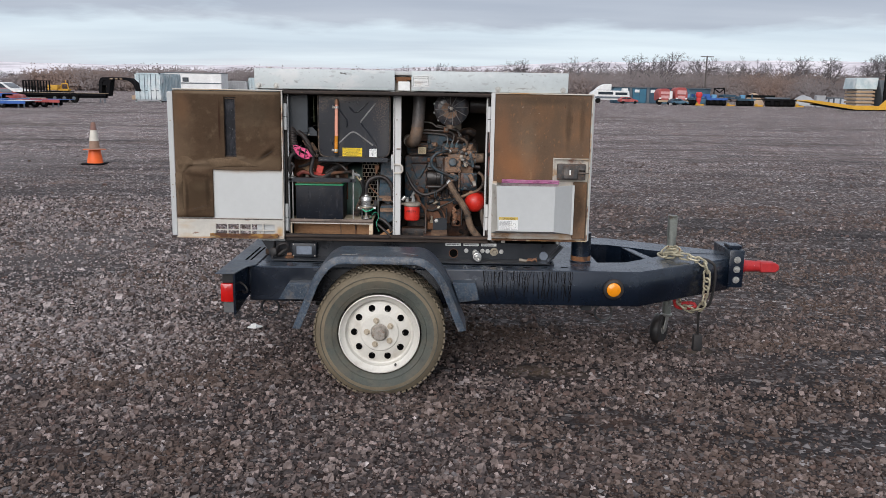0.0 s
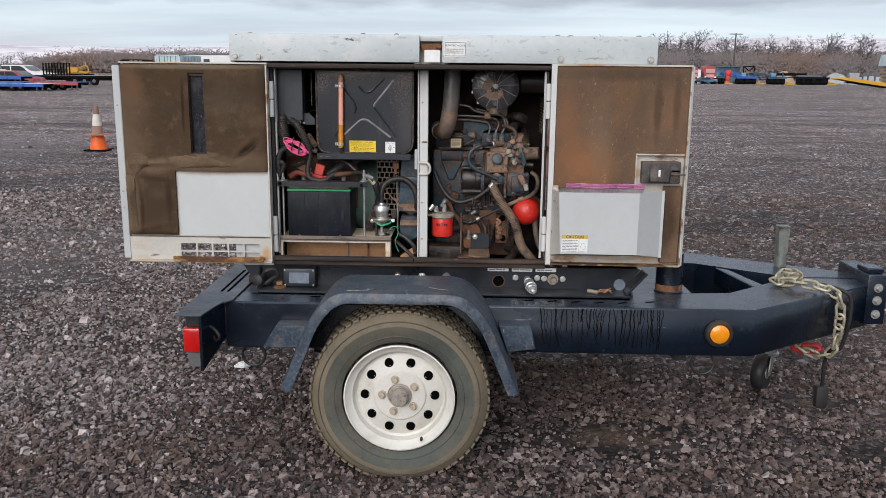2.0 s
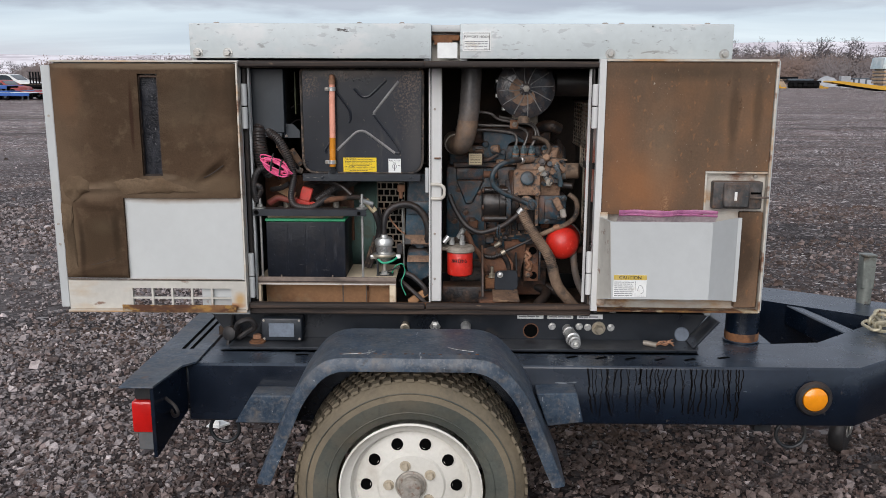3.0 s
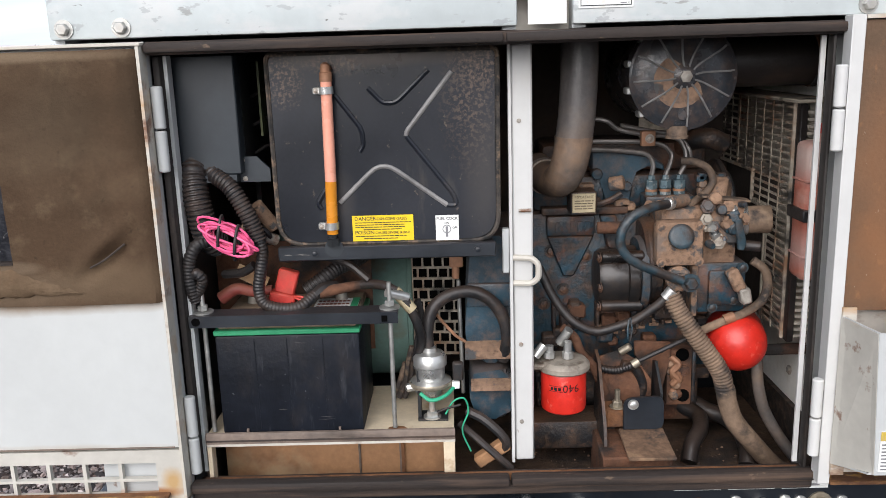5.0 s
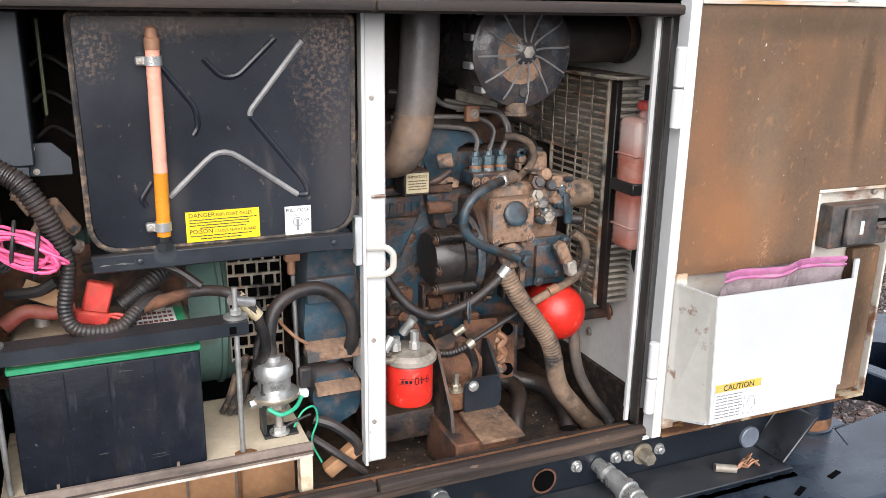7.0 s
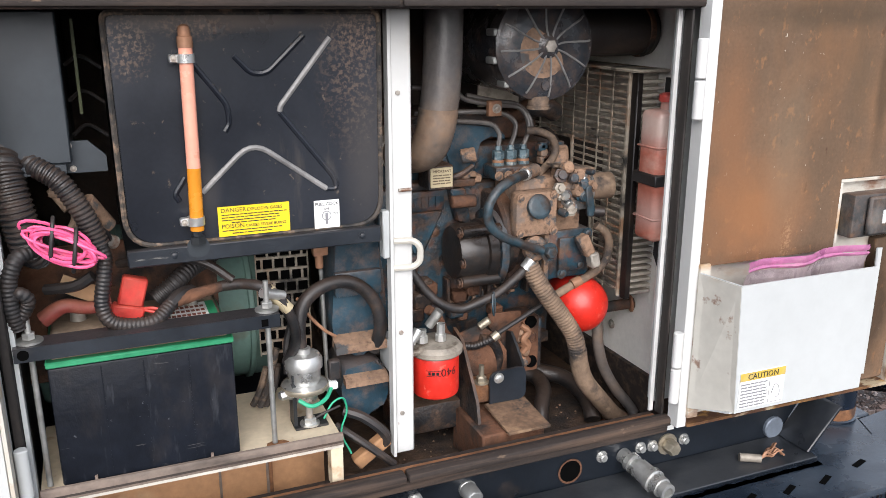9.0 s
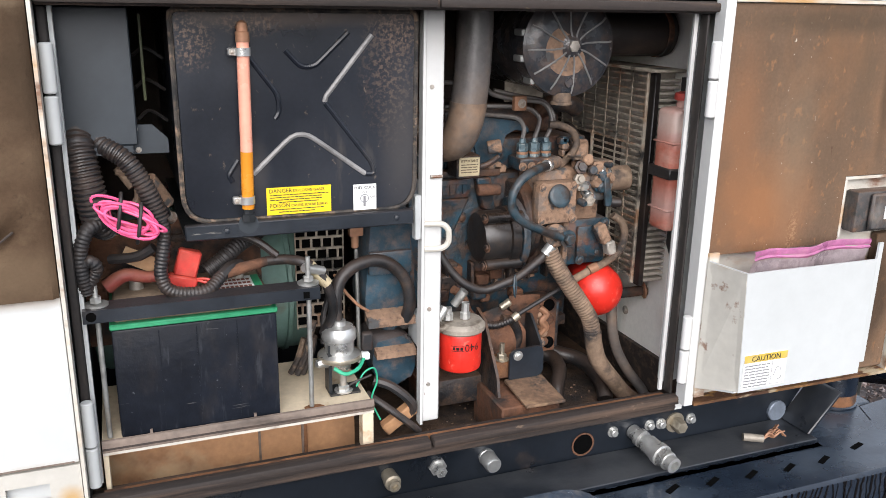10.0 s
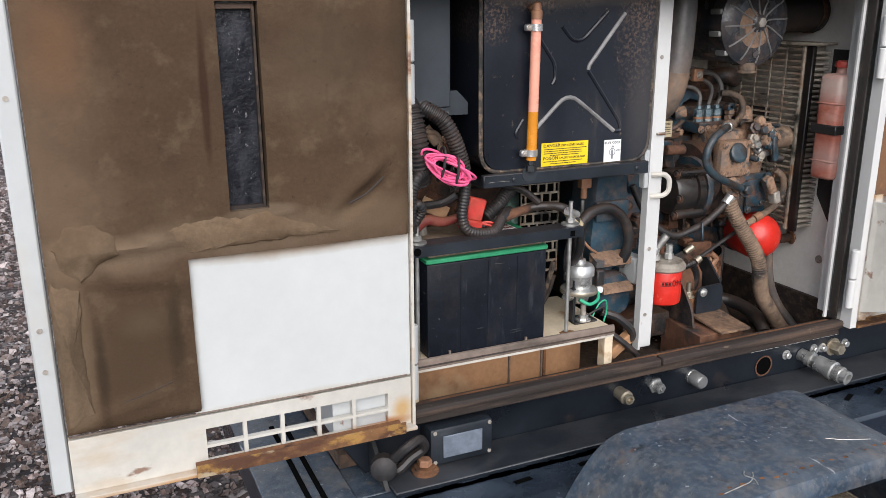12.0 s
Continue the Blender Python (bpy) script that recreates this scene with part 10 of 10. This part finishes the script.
ramp = thing("loading_ramps", (-32.2, 71.05, 0.80), "black upright mesh loading ramps on a trailer", "ramp")
for k in range(10):
    part("ramp_bar", box(B(), -33.29 + 0.24 * k, -33.21 + 0.24 * k, 71.0, 71.1, 0.80, 1.76), "yard_black", ramp)
for z in (0.82, 1.20, 1.72):
    part("ramp_rail", box(B(), -33.3, -31.0, 70.95, 71.15, z, z + 0.05), "yard_black", ramp)
roll = thing("yellow_machine", (-31.6, 74.5, 0), "small yellow machine standing behind the trailers", "machine")
part("frame", box(B(), -32.9, -30.8, 74, 75, 0.3, 0.9, 0.05), "yard_black", roll)
part("hood", box(B(), -32.7, -31.7, 73.8, 74.8, 0.95, 1.42, 0.06), "yard_yellow", roll)
part("cab_frame", tube(B(), rounded([(-31.62, 74.2, 0.85), (-31.52, 74.2, 1.52), (-31.0, 74.2, 1.56), (-30.92, 74.2, 0.85)], 0.12, 3), 0.045, 8, smooth=False), "yard_yellow", roll)
part("cab_floor", box(B(), -31.68, -30.86, 73.9, 74.6, 0.93, 1.10, 0.03), "yard_yellow", roll)
part("stack", rod(B(), (-31.16, 74.2, 1.56), (-31.16, 74.2, 1.84), 0.04, 8), "yard_yellow", roll)
wheels(roll, (-32.5, -31.2), 73.95, 0.35)
lum = thing("lumber_pile", (-30.0, 92.0, 0), "low tan pile of lumber beyond the trailers", "lumber")
for k, (a, b, z, h) in enumerate(((-31.9, -28.6, 0.0, 0.45), (-31.5, -29.0, 0.45, 0.35), (-30.4, -29.4, 0.8, 0.5))):
    part("bundle", box(B(), a, b, 91.5, 92.8, z, z + h, 0.03), ("yard_tan", "yard_tan", "yard_yellow")[k], lum)
build_car(-38.3, 72, "yard_white", "white pickup truck parked beyond the trailers", 1.0, tall=1.75)
build_car(-36.1, 73.6, "yard_white", "white sport wagon parked beyond the trailers", 0.9, "sport_wagon", 1.75)
build_car(-31.6, 64, "yard_red", "red pickup truck parked beyond the trailers", 0.62)
build_car(-34.6, 62.5, "yard_sky", "light blue pickup truck parked beyond the trailers", 0.6)

# east side of the yard
def X(bearing, d):
    """East-west place at distance d of what stands at a bearing, counted in thousandths."""
    return 1.276 + (d - 1.06) * (bearing * 0.000666 - 0.5229)


wall = thing("blue_storage_units", (38, 141, 0), "long row of dark blue storage units with doors", "storage units")
part("body", box(B(), X(1085, 140), X(1256, 140), 140, 143, 0, 2.50, 0.04), "yard_navy", wall)
part("unit_roof", box(B(), X(1083, 140), X(1258, 140), 139.8, 143.2, 2.51, 2.60), "yard_slate", wall)
for a, b, m_ in ((1119, 1142, "yard_teal"), (1149, 1162, "yard_navy"), (1217, 1232, "yard_navy"), (1236, 1251, "yard_navy")):
    door = part("unit_door", box(B(), X(a, 140), X(b, 140), 139.93, 139.99, 0.1, 2.3, 0.01), m_, wall)
    part("door_seam", box(B(), X((a + b) / 2, 140) - 0.03, X((a + b) / 2, 140) + 0.03, 139.91, 139.929, 0.15, 2.25), "yard_navy", door)
for a in (1113, 1144, 1163):
    part("unit_post", box(B(), X(a, 140), X(a + 4, 140), 139.90, 139.99, 0.0, 2.48), "yard_slate", wall)
for a in (1122, 1150):
    part("sign", box(B(), X(a, 140), X(a + 8, 140), 139.84, 139.90, 1.75, 2.2), "yard_white", wall)
rv = thing("camper_truck", (X(1064, 136), 136, 0), "white camper with a raised nose and dark window band", "camper")
part("body", prism(B(), [(X(1045, 136), 0.5), (X(1044, 136), 1.5), (X(1052, 136), 2.0), (X(1110, 136), 1.95), (X(1112, 136), 0.9), (X(1108, 136), 0.5)], "y", 135, 137.4, 0.08), "yard_white", rv)
part("raised_nose", prism(B(), [(X(1052, 136), 2.02), (X(1060, 136), 2.65), (X(1068, 136), 2.95), (X(1079, 136), 2.98), (X(1079, 136), 2.02)], "y", 135.1, 137.3, 0.08), "yard_white", rv)
part("window_band", box(B(), X(1056, 136), X(1082, 136), 134.94, 134.99, 1.35, 1.75), "yard_glass", rv)
part("window_band", box(B(), X(1086, 136), X(1107, 136), 134.94, 134.99, 1.30, 1.70), "yard_glass", rv)
part("lower_band", box(B(), X(1050, 136), X(1108, 136), 134.94, 134.99, 0.75, 1.05), "yard_slate", rv)
part("roof_unit", box(B(), X(1100, 136), X(1109, 136), 135.4, 136.6, 1.955, 2.35, 0.05), "yard_white", rv)
wheels(rv, (X(1056, 136), X(1098, 136)), 134.95, 0.42)
build_car(X(1111, 131), 131, "yard_red", "small dusty red car parked by the storage units", 0.55)
for a, nm, top in ((1173, "red semi-truck cab parked in the row", 2.35), (1202, "red tow truck with a pale screen parked in the row", 2.55)):
    x = X(a, 127)
    tr = thing("semi_truck", (x, 127, 0), nm, "truck")
    part("cab", prism(B(), [(x - 0.88, 0.6), (x - 0.92, 1.6), (x - 0.78, top - 0.25), (x - 0.45, top), (x + 0.45, top), (x + 0.75, top - 0.25), (x + 0.9, 1.5), (x + 0.9, 0.6)], "y", 126, 129, 0.08), "yard_red", tr)
    part("windscreen", box(B(), x - 0.66, x + 0.66, 125.93, 125.99, 1.55, top - 0.42, 0.02), "yard_rose", tr)
    part("grille", box(B(), x - 0.55, x + 0.55, 125.93, 125.99, 0.95, 1.35), "yard_rose", tr)
    for s in (-1, 1):
        part("headlight", box(B(), x + s * 0.68 - 0.14, x + s * 0.68 + 0.14, 125.92, 125.99, 0.85, 1.05), "yard_white", tr)
    part("front_bumper", box(B(), x - 1.0, x + 1.0, 125.8, 125.92, 0.40, 0.68), "yard_tan", tr)
    wheels(tr, (x - 0.8, x + 0.8), 125.99, 0.45)
post_ = thing("white_bollard", (X(1186, 126), 126, 0), "white post between the parked trucks", "post")
part("shaft", box(B(), X(1184, 126), X(1189, 126), 125.9, 126.2, 0, 2.0, 0.03), "yard_white", post_)
build_car(X(1200, 124), 124, "yard_navy", "dark blue car parked in front of the trucks", 0.5)
for a, b, m_, nm, n in ((1207, 1231, "yard_navy", "dark blue drop-deck trailer parked end-on", 4), (1250, 1284, "yard_blue", "blue drop-deck trailer parked end-on", 5), (1303, 1333, "yard_navy", "blue-grey trailer parked end-on with black tyres", 4), (1354, 1406, "yard_black", "black low trailer with many tyres parked end-on", 7)):
    t = build_end_trailer(X(a, 127), X(b, 127), 127, m_, nm, n)
    if m_ != "yard_black":
        part("winch_box", box(B(), X((a + b) / 2 - 4, 127), X((a + b) / 2 + 4, 127), 128.0, 128.6, 1.101, 1.62, 0.04), "yard_sky", t)
        part("rail_post", box(B(), X(b - 3, 127), X(b - 1, 127), 127.2, 127.4, 1.101, 1.75), "yard_navy", t)
        part("side_load", box(B(), X(a, 127), X(a + 8, 127), 127.2, 127.9, 1.101, 1.42, 0.04), m_, t)
    else:
        part("side_load", box(B(), X(a + 2, 127), X(b - 8, 127), 127.2, 127.9, 1.101, 1.36, 0.04), "yard_slate", t)
hub_ = thing("red_drum", (X(1236, 126), 126, 0), "red upright machine part standing between trailers", "machine")
part("drum", lathe(B(), [(0.25, 0.5), (0.35, 0.8), (0.30, 1.1), (0.42, 1.25), (0.50, 1.5), (0.46, 1.8), (0.25, 1.95)], (X(1236, 126), 126, 0.0), (0, 0, 1), 16), "yard_signal", hub_)
part("stand", box(B(), X(1234, 126), X(1238, 126), 125.8, 126.2, 0.0, 0.5), "yard_signal", hub_)
for a in (1231, 1286, 1336, 1408):
    st = thing("yellow_stop", (X(a, 125), 125, 0), "low yellow steel beam on the ground", "beam")
    part("beam", box(B(), X(a, 125), X(a + 14, 125), 124.8, 125.2, 0.0, 0.20, 0.03), "yard_yellow", st)
    part("beam_end", box(B(), X(a, 125) + 0.1, X(a, 125) + 0.3, 124.7, 125.3, 0.201, 0.42), "yard_yellow", st)
crane = thing("crane_frame", (X(1270, 134), 134, 0), "dark folded crane frame behind the trailers", "crane")
for a, b in (((1262, 0.0), (1262, 2.55)), ((1261, 2.55), (1280, 2.62)), ((1263, 2.5), (1272, 1.9)), ((1272, 1.9), (1280, 2.6)), ((1280, 2.62), (1282, 0.0))):
    part("strut", rod(B(), (X(a[0], 134), 134, a[1]), (X(b[0], 134), 134, b[1]), 0.085, 8), "yard_black", crane)
low = thing("lowboy_trailer", (X(1500, 103), 103, 0), "yellow lowboy trailer with a sloping deck", "trailer")
part("deck_beam", prism(B(), [(X(1414, 103), 1.00), (X(1418, 103), 1.16), (X(1440, 103), 1.08), (X(1500, 103), 0.58), (X(1640, 103), 0.55), (X(1640, 103), 0.12), (X(1505, 103), 0.12), (X(1450, 103), 0.62)], "y", 101.5, 104, 0.04), "yard_yellow", low)
part("under_beam", prism(B(), [(X(1440, 103), 0.70), (X(1505, 103), 0.10), (X(1600, 103), 0.10), (X(1600, 103), 0.02), (X(1503, 103), 0.02), (X(1438, 103), 0.60)], "y", 101.6, 103.9), "yard_black", low)
part("neck", prism(B(), [(X(1546, 103), 0.56), (X(1568, 103), 2.0), (X(1600, 103), 2.5), (X(1600, 103), 0.56)], "y", 101.6, 101.9, 0.03), "yard_yellow", low)
wheels(low, (X(1600, 103), X(1614, 103)), 101.4, 0.45)
shed = thing("pallet_pile", (X(1523, 106), 106, 0), "stack of tan pallets under a grey sheet", "pallets")
for k in range(6):
    part("pallet", box(B(), X(1506, 106), X(1539, 106), 105, 108, 0.42 * k, 0.42 * k + 0.26, 0.02), "yard_tan", shed)
    part("pallet_block", box(B(), X(1509, 106), X(1536, 106), 105.2, 107.8, 0.42 * k + 0.261, 0.42 * k + 0.419), "yard_grey", shed)
part("cover_sheet", prism(B(), [(X(1502, 106), 2.53), (X(1505, 106), 3.9), (X(1542, 106), 3.95), (X(1541, 106), 2.53)], "y", 104.9, 108.1, 0.05), "yard_pale", shed)
hop = thing("steel_hopper", (X(1556, 104), 106, 0), "dark grey steel hopper with a tall post", "hopper")
part("bin", prism(B(), [(X(1541, 106), 3.65), (X(1600, 106), 3.8), (X(1600, 106), 0.4), (X(1552, 106), 0.4)], "y", 104.5, 107, 0.04), "yard_slate", hop)
part("foot", box(B(), X(1556, 106), X(1590, 106), 104.8, 106.8, 0.0, 0.399), "yard_black", hop)
part("post", box(B(), X(1556, 105), X(1560, 105), 104.1, 104.4, 0, 5.0), "yard_black", hop)
part("post_head", box(B(), X(1555, 105), X(1590, 105), 104.0, 104.45, 5.0, 5.22), "yard_black", hop)
pole = thing("utility_pole", (53.05, 170, 0), "wooden utility pole with a short crossarm", "pole")
part("shaft", rod(B(), (53.05, 170, 0), (53.05, 170, 9.1), 0.17, 10, 0.12), "pole_wood", pole)
part("crossarm", box(B(), 51.8, 54.3, 169.8, 170.0, 8.86, 9.02), "pole_wood", pole)
for a, d, w, h, m_ in ((1421, 150, 2.6, 1.75, "yard_grey"), (1333, 150, 1.7, 2.1, "yard_tan"), (1395, 150, 2.4, 0.9, "yard_tan"), (1480, 150, 3.4, 1.3, "yard_grey")):
    hp = thing("rubble_pile", (X(a, d), d, 0), "low pale heap of rubble at the yard edge", "rubble")
    bm = lathe(B(), [(w, 0), (w * 0.78, h * 0.42), (w * 0.45, h * 0.82), (w * 0.18, h * 0.97), (0, h)], (X(a, d), d, 0), (0, 0, 1), 18)
    for v in bm.verts:
        v.co.x += 0.25 * noise.noise(v.co * 0.9)
        v.co.z = max(0.0, v.co.z + 0.2 * noise.noise(v.co * 1.3 + Vector((5, 0, 0))))
    part("heap", bm, m_, hp)
shk = thing("open_rack", (X(1474, 128), 128, 0), "low dark steel rack standing at the yard edge", "rack")
part("top", box(B(), X(1460, 128), X(1489, 128), 127.5, 128.5, 1.35, 1.5), "yard_slate", shk)
for a in (1463, 1472, 1484):
    part("leg", box(B(), X(a, 128), X(a + 2, 128), 127.6, 127.8, 0, 1.349), "yard_slate", shk)
part("crate", box(B(), X(1442, 128), X(1458, 128), 127.6, 128.5, 0.0, 1.75, 0.05), "yard_grey", thing("grey_crate", (X(1450, 128), 128, 0), "pale grey crate at the yard edge", "crate"))


# bare winter trees
def limb(V, Fc, p, d, length, r, level, rng):
    """A tapered crooked limb of four-sided rings, with its branches."""
    n = 3 if level > 1 else 4
    pts, rad = [Vector(p)], [r]
    dd = Vector(d)
    for k in range(n):
        dd = (dd + Vector((rng.gauss(0, 0.16), rng.gauss(0, 0.16), rng.gauss(0.05, 0.10)))).normalized()
        pts.append(pts[-1] + dd * (length / n))
        rad.append(r * (1 - 0.75 * (k + 1) / n))
    sides = 4 if level < 2 else 3
    base = len(V)
    for q, rr in zip(pts, rad):
        _, u, v = basis(dd)
        for s in range(sides):
            a = 2 * math.pi * s / sides
            V.append(q + (u * math.cos(a) + v * math.sin(a)) * max(rr, 0.016))
    for k in range(n):
        for s in range(sides):
            i, j = base + k * sides + s, base + k * sides + (s + 1) % sides
            Fc.append((i, j, j + sides, i + sides))
    if level >= 4:
        return
    kids = (8, 6, 4, 4)[level]
    for k in range(kids):
        t = rng.uniform(0.3, 1.0) if level else rng.uniform(0.25, 1.0)
        i = min(int(t * n), n - 1)
        q = pts[i].lerp(pts[i + 1], t * n - i)
        _, u, v = basis(dd)
        a = rng.uniform(0, 2 * math.pi)
        spread = rng.uniform(0.5, 1.2)
        nd = (dd + (u * math.cos(a) + v * math.sin(a)) * spread + Vector((0, 0, 0.05))).normalized()
        limb(V, Fc, q, nd, length * rng.uniform(0.42, 0.60), r * 0.42, level + 1, rng)


def tree_kind(seed, h):
    rng = random.Random(seed)
    V, Fc = [], []
    t = thing("bare_tree", (0, 0, 0), "leafless grey-brown tree with a fine twiggy crown", "tree", "trees along the yard edge")
    limb(V, Fc, (0, 0, 0), (0, 0, 1), h * 0.60, h * 0.026, 0, rng)
    cut = 20
    for name, vs, fs, m_ in (("trunk", V[:cut], Fc[:16], "bark"), ("crown", V, Fc[16:], "twigs")):
        me = bpy.data.meshes.new(name)
        me.from_pydata([tuple(v) for v in vs], [], fs)
        me.materials.append(M[m_])
        ob = new(name, me)
        ob.parent = t
    return t


def build_trees():
    kinds = [tree_kind(s, 11.0) for s in (1, 2, 3, 4, 5, 6)]
    rng = random.Random(8)
    for k in range(120):
        x = -150 + 310 * (k + rng.random()) / 120
        east = min(1.0, max(0.0, (x + 30) / 80))
        h = (5.2 + 6.6 * east) * rng.uniform(0.82, 1.10)
        m = Matrix.Translation((x, rng.uniform(205, 250), 0)) @ Matrix.Rotation(rng.uniform(0, 6.28), 4, "Z")
        s = h / 11.0
        t = kinds[k % 6]
        if k < 6:
            t.matrix_basis = m @ Matrix.Diagonal((s * 1.3, s * 1.3, s, 1))
        else:
            c = copy_thing(t, m)
            c.scale = (s * 1.3, s * 1.3, s)


def build_brush():
    """Winter thickets: every crown a cloud of short crossing twigs, thinner towards its top."""
    g = np.random.default_rng(4)
    n = 1000
    cx, cy = g.uniform(-138, 145, n), g.uniform(203, 262, n)
    east = np.clip((cx + 30) / 80, 0, 1)
    back = (cy - 203) / 59
    west = np.clip((cx + 118) / 22, 0.35, 1)
    h = (6.3 + 0.7 * back + (1.2 + 1.7 * back) * east) * west * g.uniform(0.74, 1.08, n)
    wide = h * g.uniform(0.5, 0.95, n)
    per = 290
    idx = np.repeat(np.arange(n), per)
    m = n * per
    a, b, rr = g.uniform(0, 2 * math.pi, m), g.uniform(-0.95, 0.88, m), g.uniform(0.2, 1.0, m) ** 0.5
    ring = np.sqrt(1 - b * b) * rr
    lump = 1 + 0.18 * np.sin(3 * a + idx) + 0.12 * np.sin(5 * b * 3 + idx * 1.7) + g.normal(0, 0.03, m)
    p = np.stack((cx[idx] + wide[idx] * np.cos(a) * ring * lump, cy[idx] + wide[idx] * np.sin(a) * ring, h[idx] * np.maximum(0.02, 0.5 + 0.5 * b * rr * lump)), 1)
    lean = g.normal(0, 1.0, m)
    d = np.stack((np.sin(lean), g.normal(0, 0.08, m), np.cos(lean)), 1)
    low = np.clip(1 - p[:, 2] / (0.8 * h[idx]), 0, 1)
    ln = (g.uniform(0.18, 0.55, m) * (1 + 0.8 * low))[:, None]
    turn = g.normal(0, 0.18, m)
    side = np.stack((np.cos(lean) * np.cos(turn), np.sin(turn), -np.sin(lean) * np.cos(turn)), 1)
    w = (g.uniform(0.05, 0.12, m) * (1 + 2.2 * low))[:, None]
    v = np.stack((p - d * ln / 2 - side * w, p - d * ln / 2 + side * w, p + d * ln / 2 + side * w * 0.4, p + d * ln / 2 - side * w * 0.4), 1)
    v[..., 2] = np.maximum(v[..., 2], 0.0)
    me = bpy.data.meshes.new("brush")
    me.vertices.add(m * 4)
    me.vertices.foreach_set("co", v.reshape(-1))
    me.loops.add(m * 4)
    me.loops.foreach_set("vertex_index", np.arange(m * 4, dtype=np.int32))
    me.polygons.add(m)
    me.polygons.foreach_set("loop_start", np.arange(0, m * 4, 4, dtype=np.int32))
    me.update(calc_edges=True)
    me.materials.append(M["brush"])
    tagged(new("brush", me), "dense leafless brown brush along the far yard edge", "brush", kind="stuff")


def build_hills():
    V, Fc = [], []
    n = 160
    for i in range(n + 1):
        x = -2600 + 5200 * i / n
        top = 43 + 30 * min(1.0, max(0.0, (x + 150) / 900)) + 6 * noise.noise((x * 0.0016, 0, 3)) + 3 * noise.noise((x * 0.007, 0, 7)) + 1.2 * noise.noise((x * 0.03, 0, 9))
        for y, z in ((1500, 0), (1650, top * 0.45), (1800, top * 0.85), (2000, top * 1.16), (2400, top * 1.3)):
            V.append((x, y, z + (0.0 if not z else 2.5 * noise.noise((x * 0.01, y * 0.01, 5)))))
    for i in range(n):
        for k in range(4):
            a = i * 5 + k
            Fc.append((a, a + 5, a + 6, a + 1))
    me = bpy.data.meshes.new("backdrop")
    me.from_pydata(V, [], Fc)
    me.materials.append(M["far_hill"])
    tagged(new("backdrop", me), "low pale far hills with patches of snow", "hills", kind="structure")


build_trees()
build_brush()
build_hills()
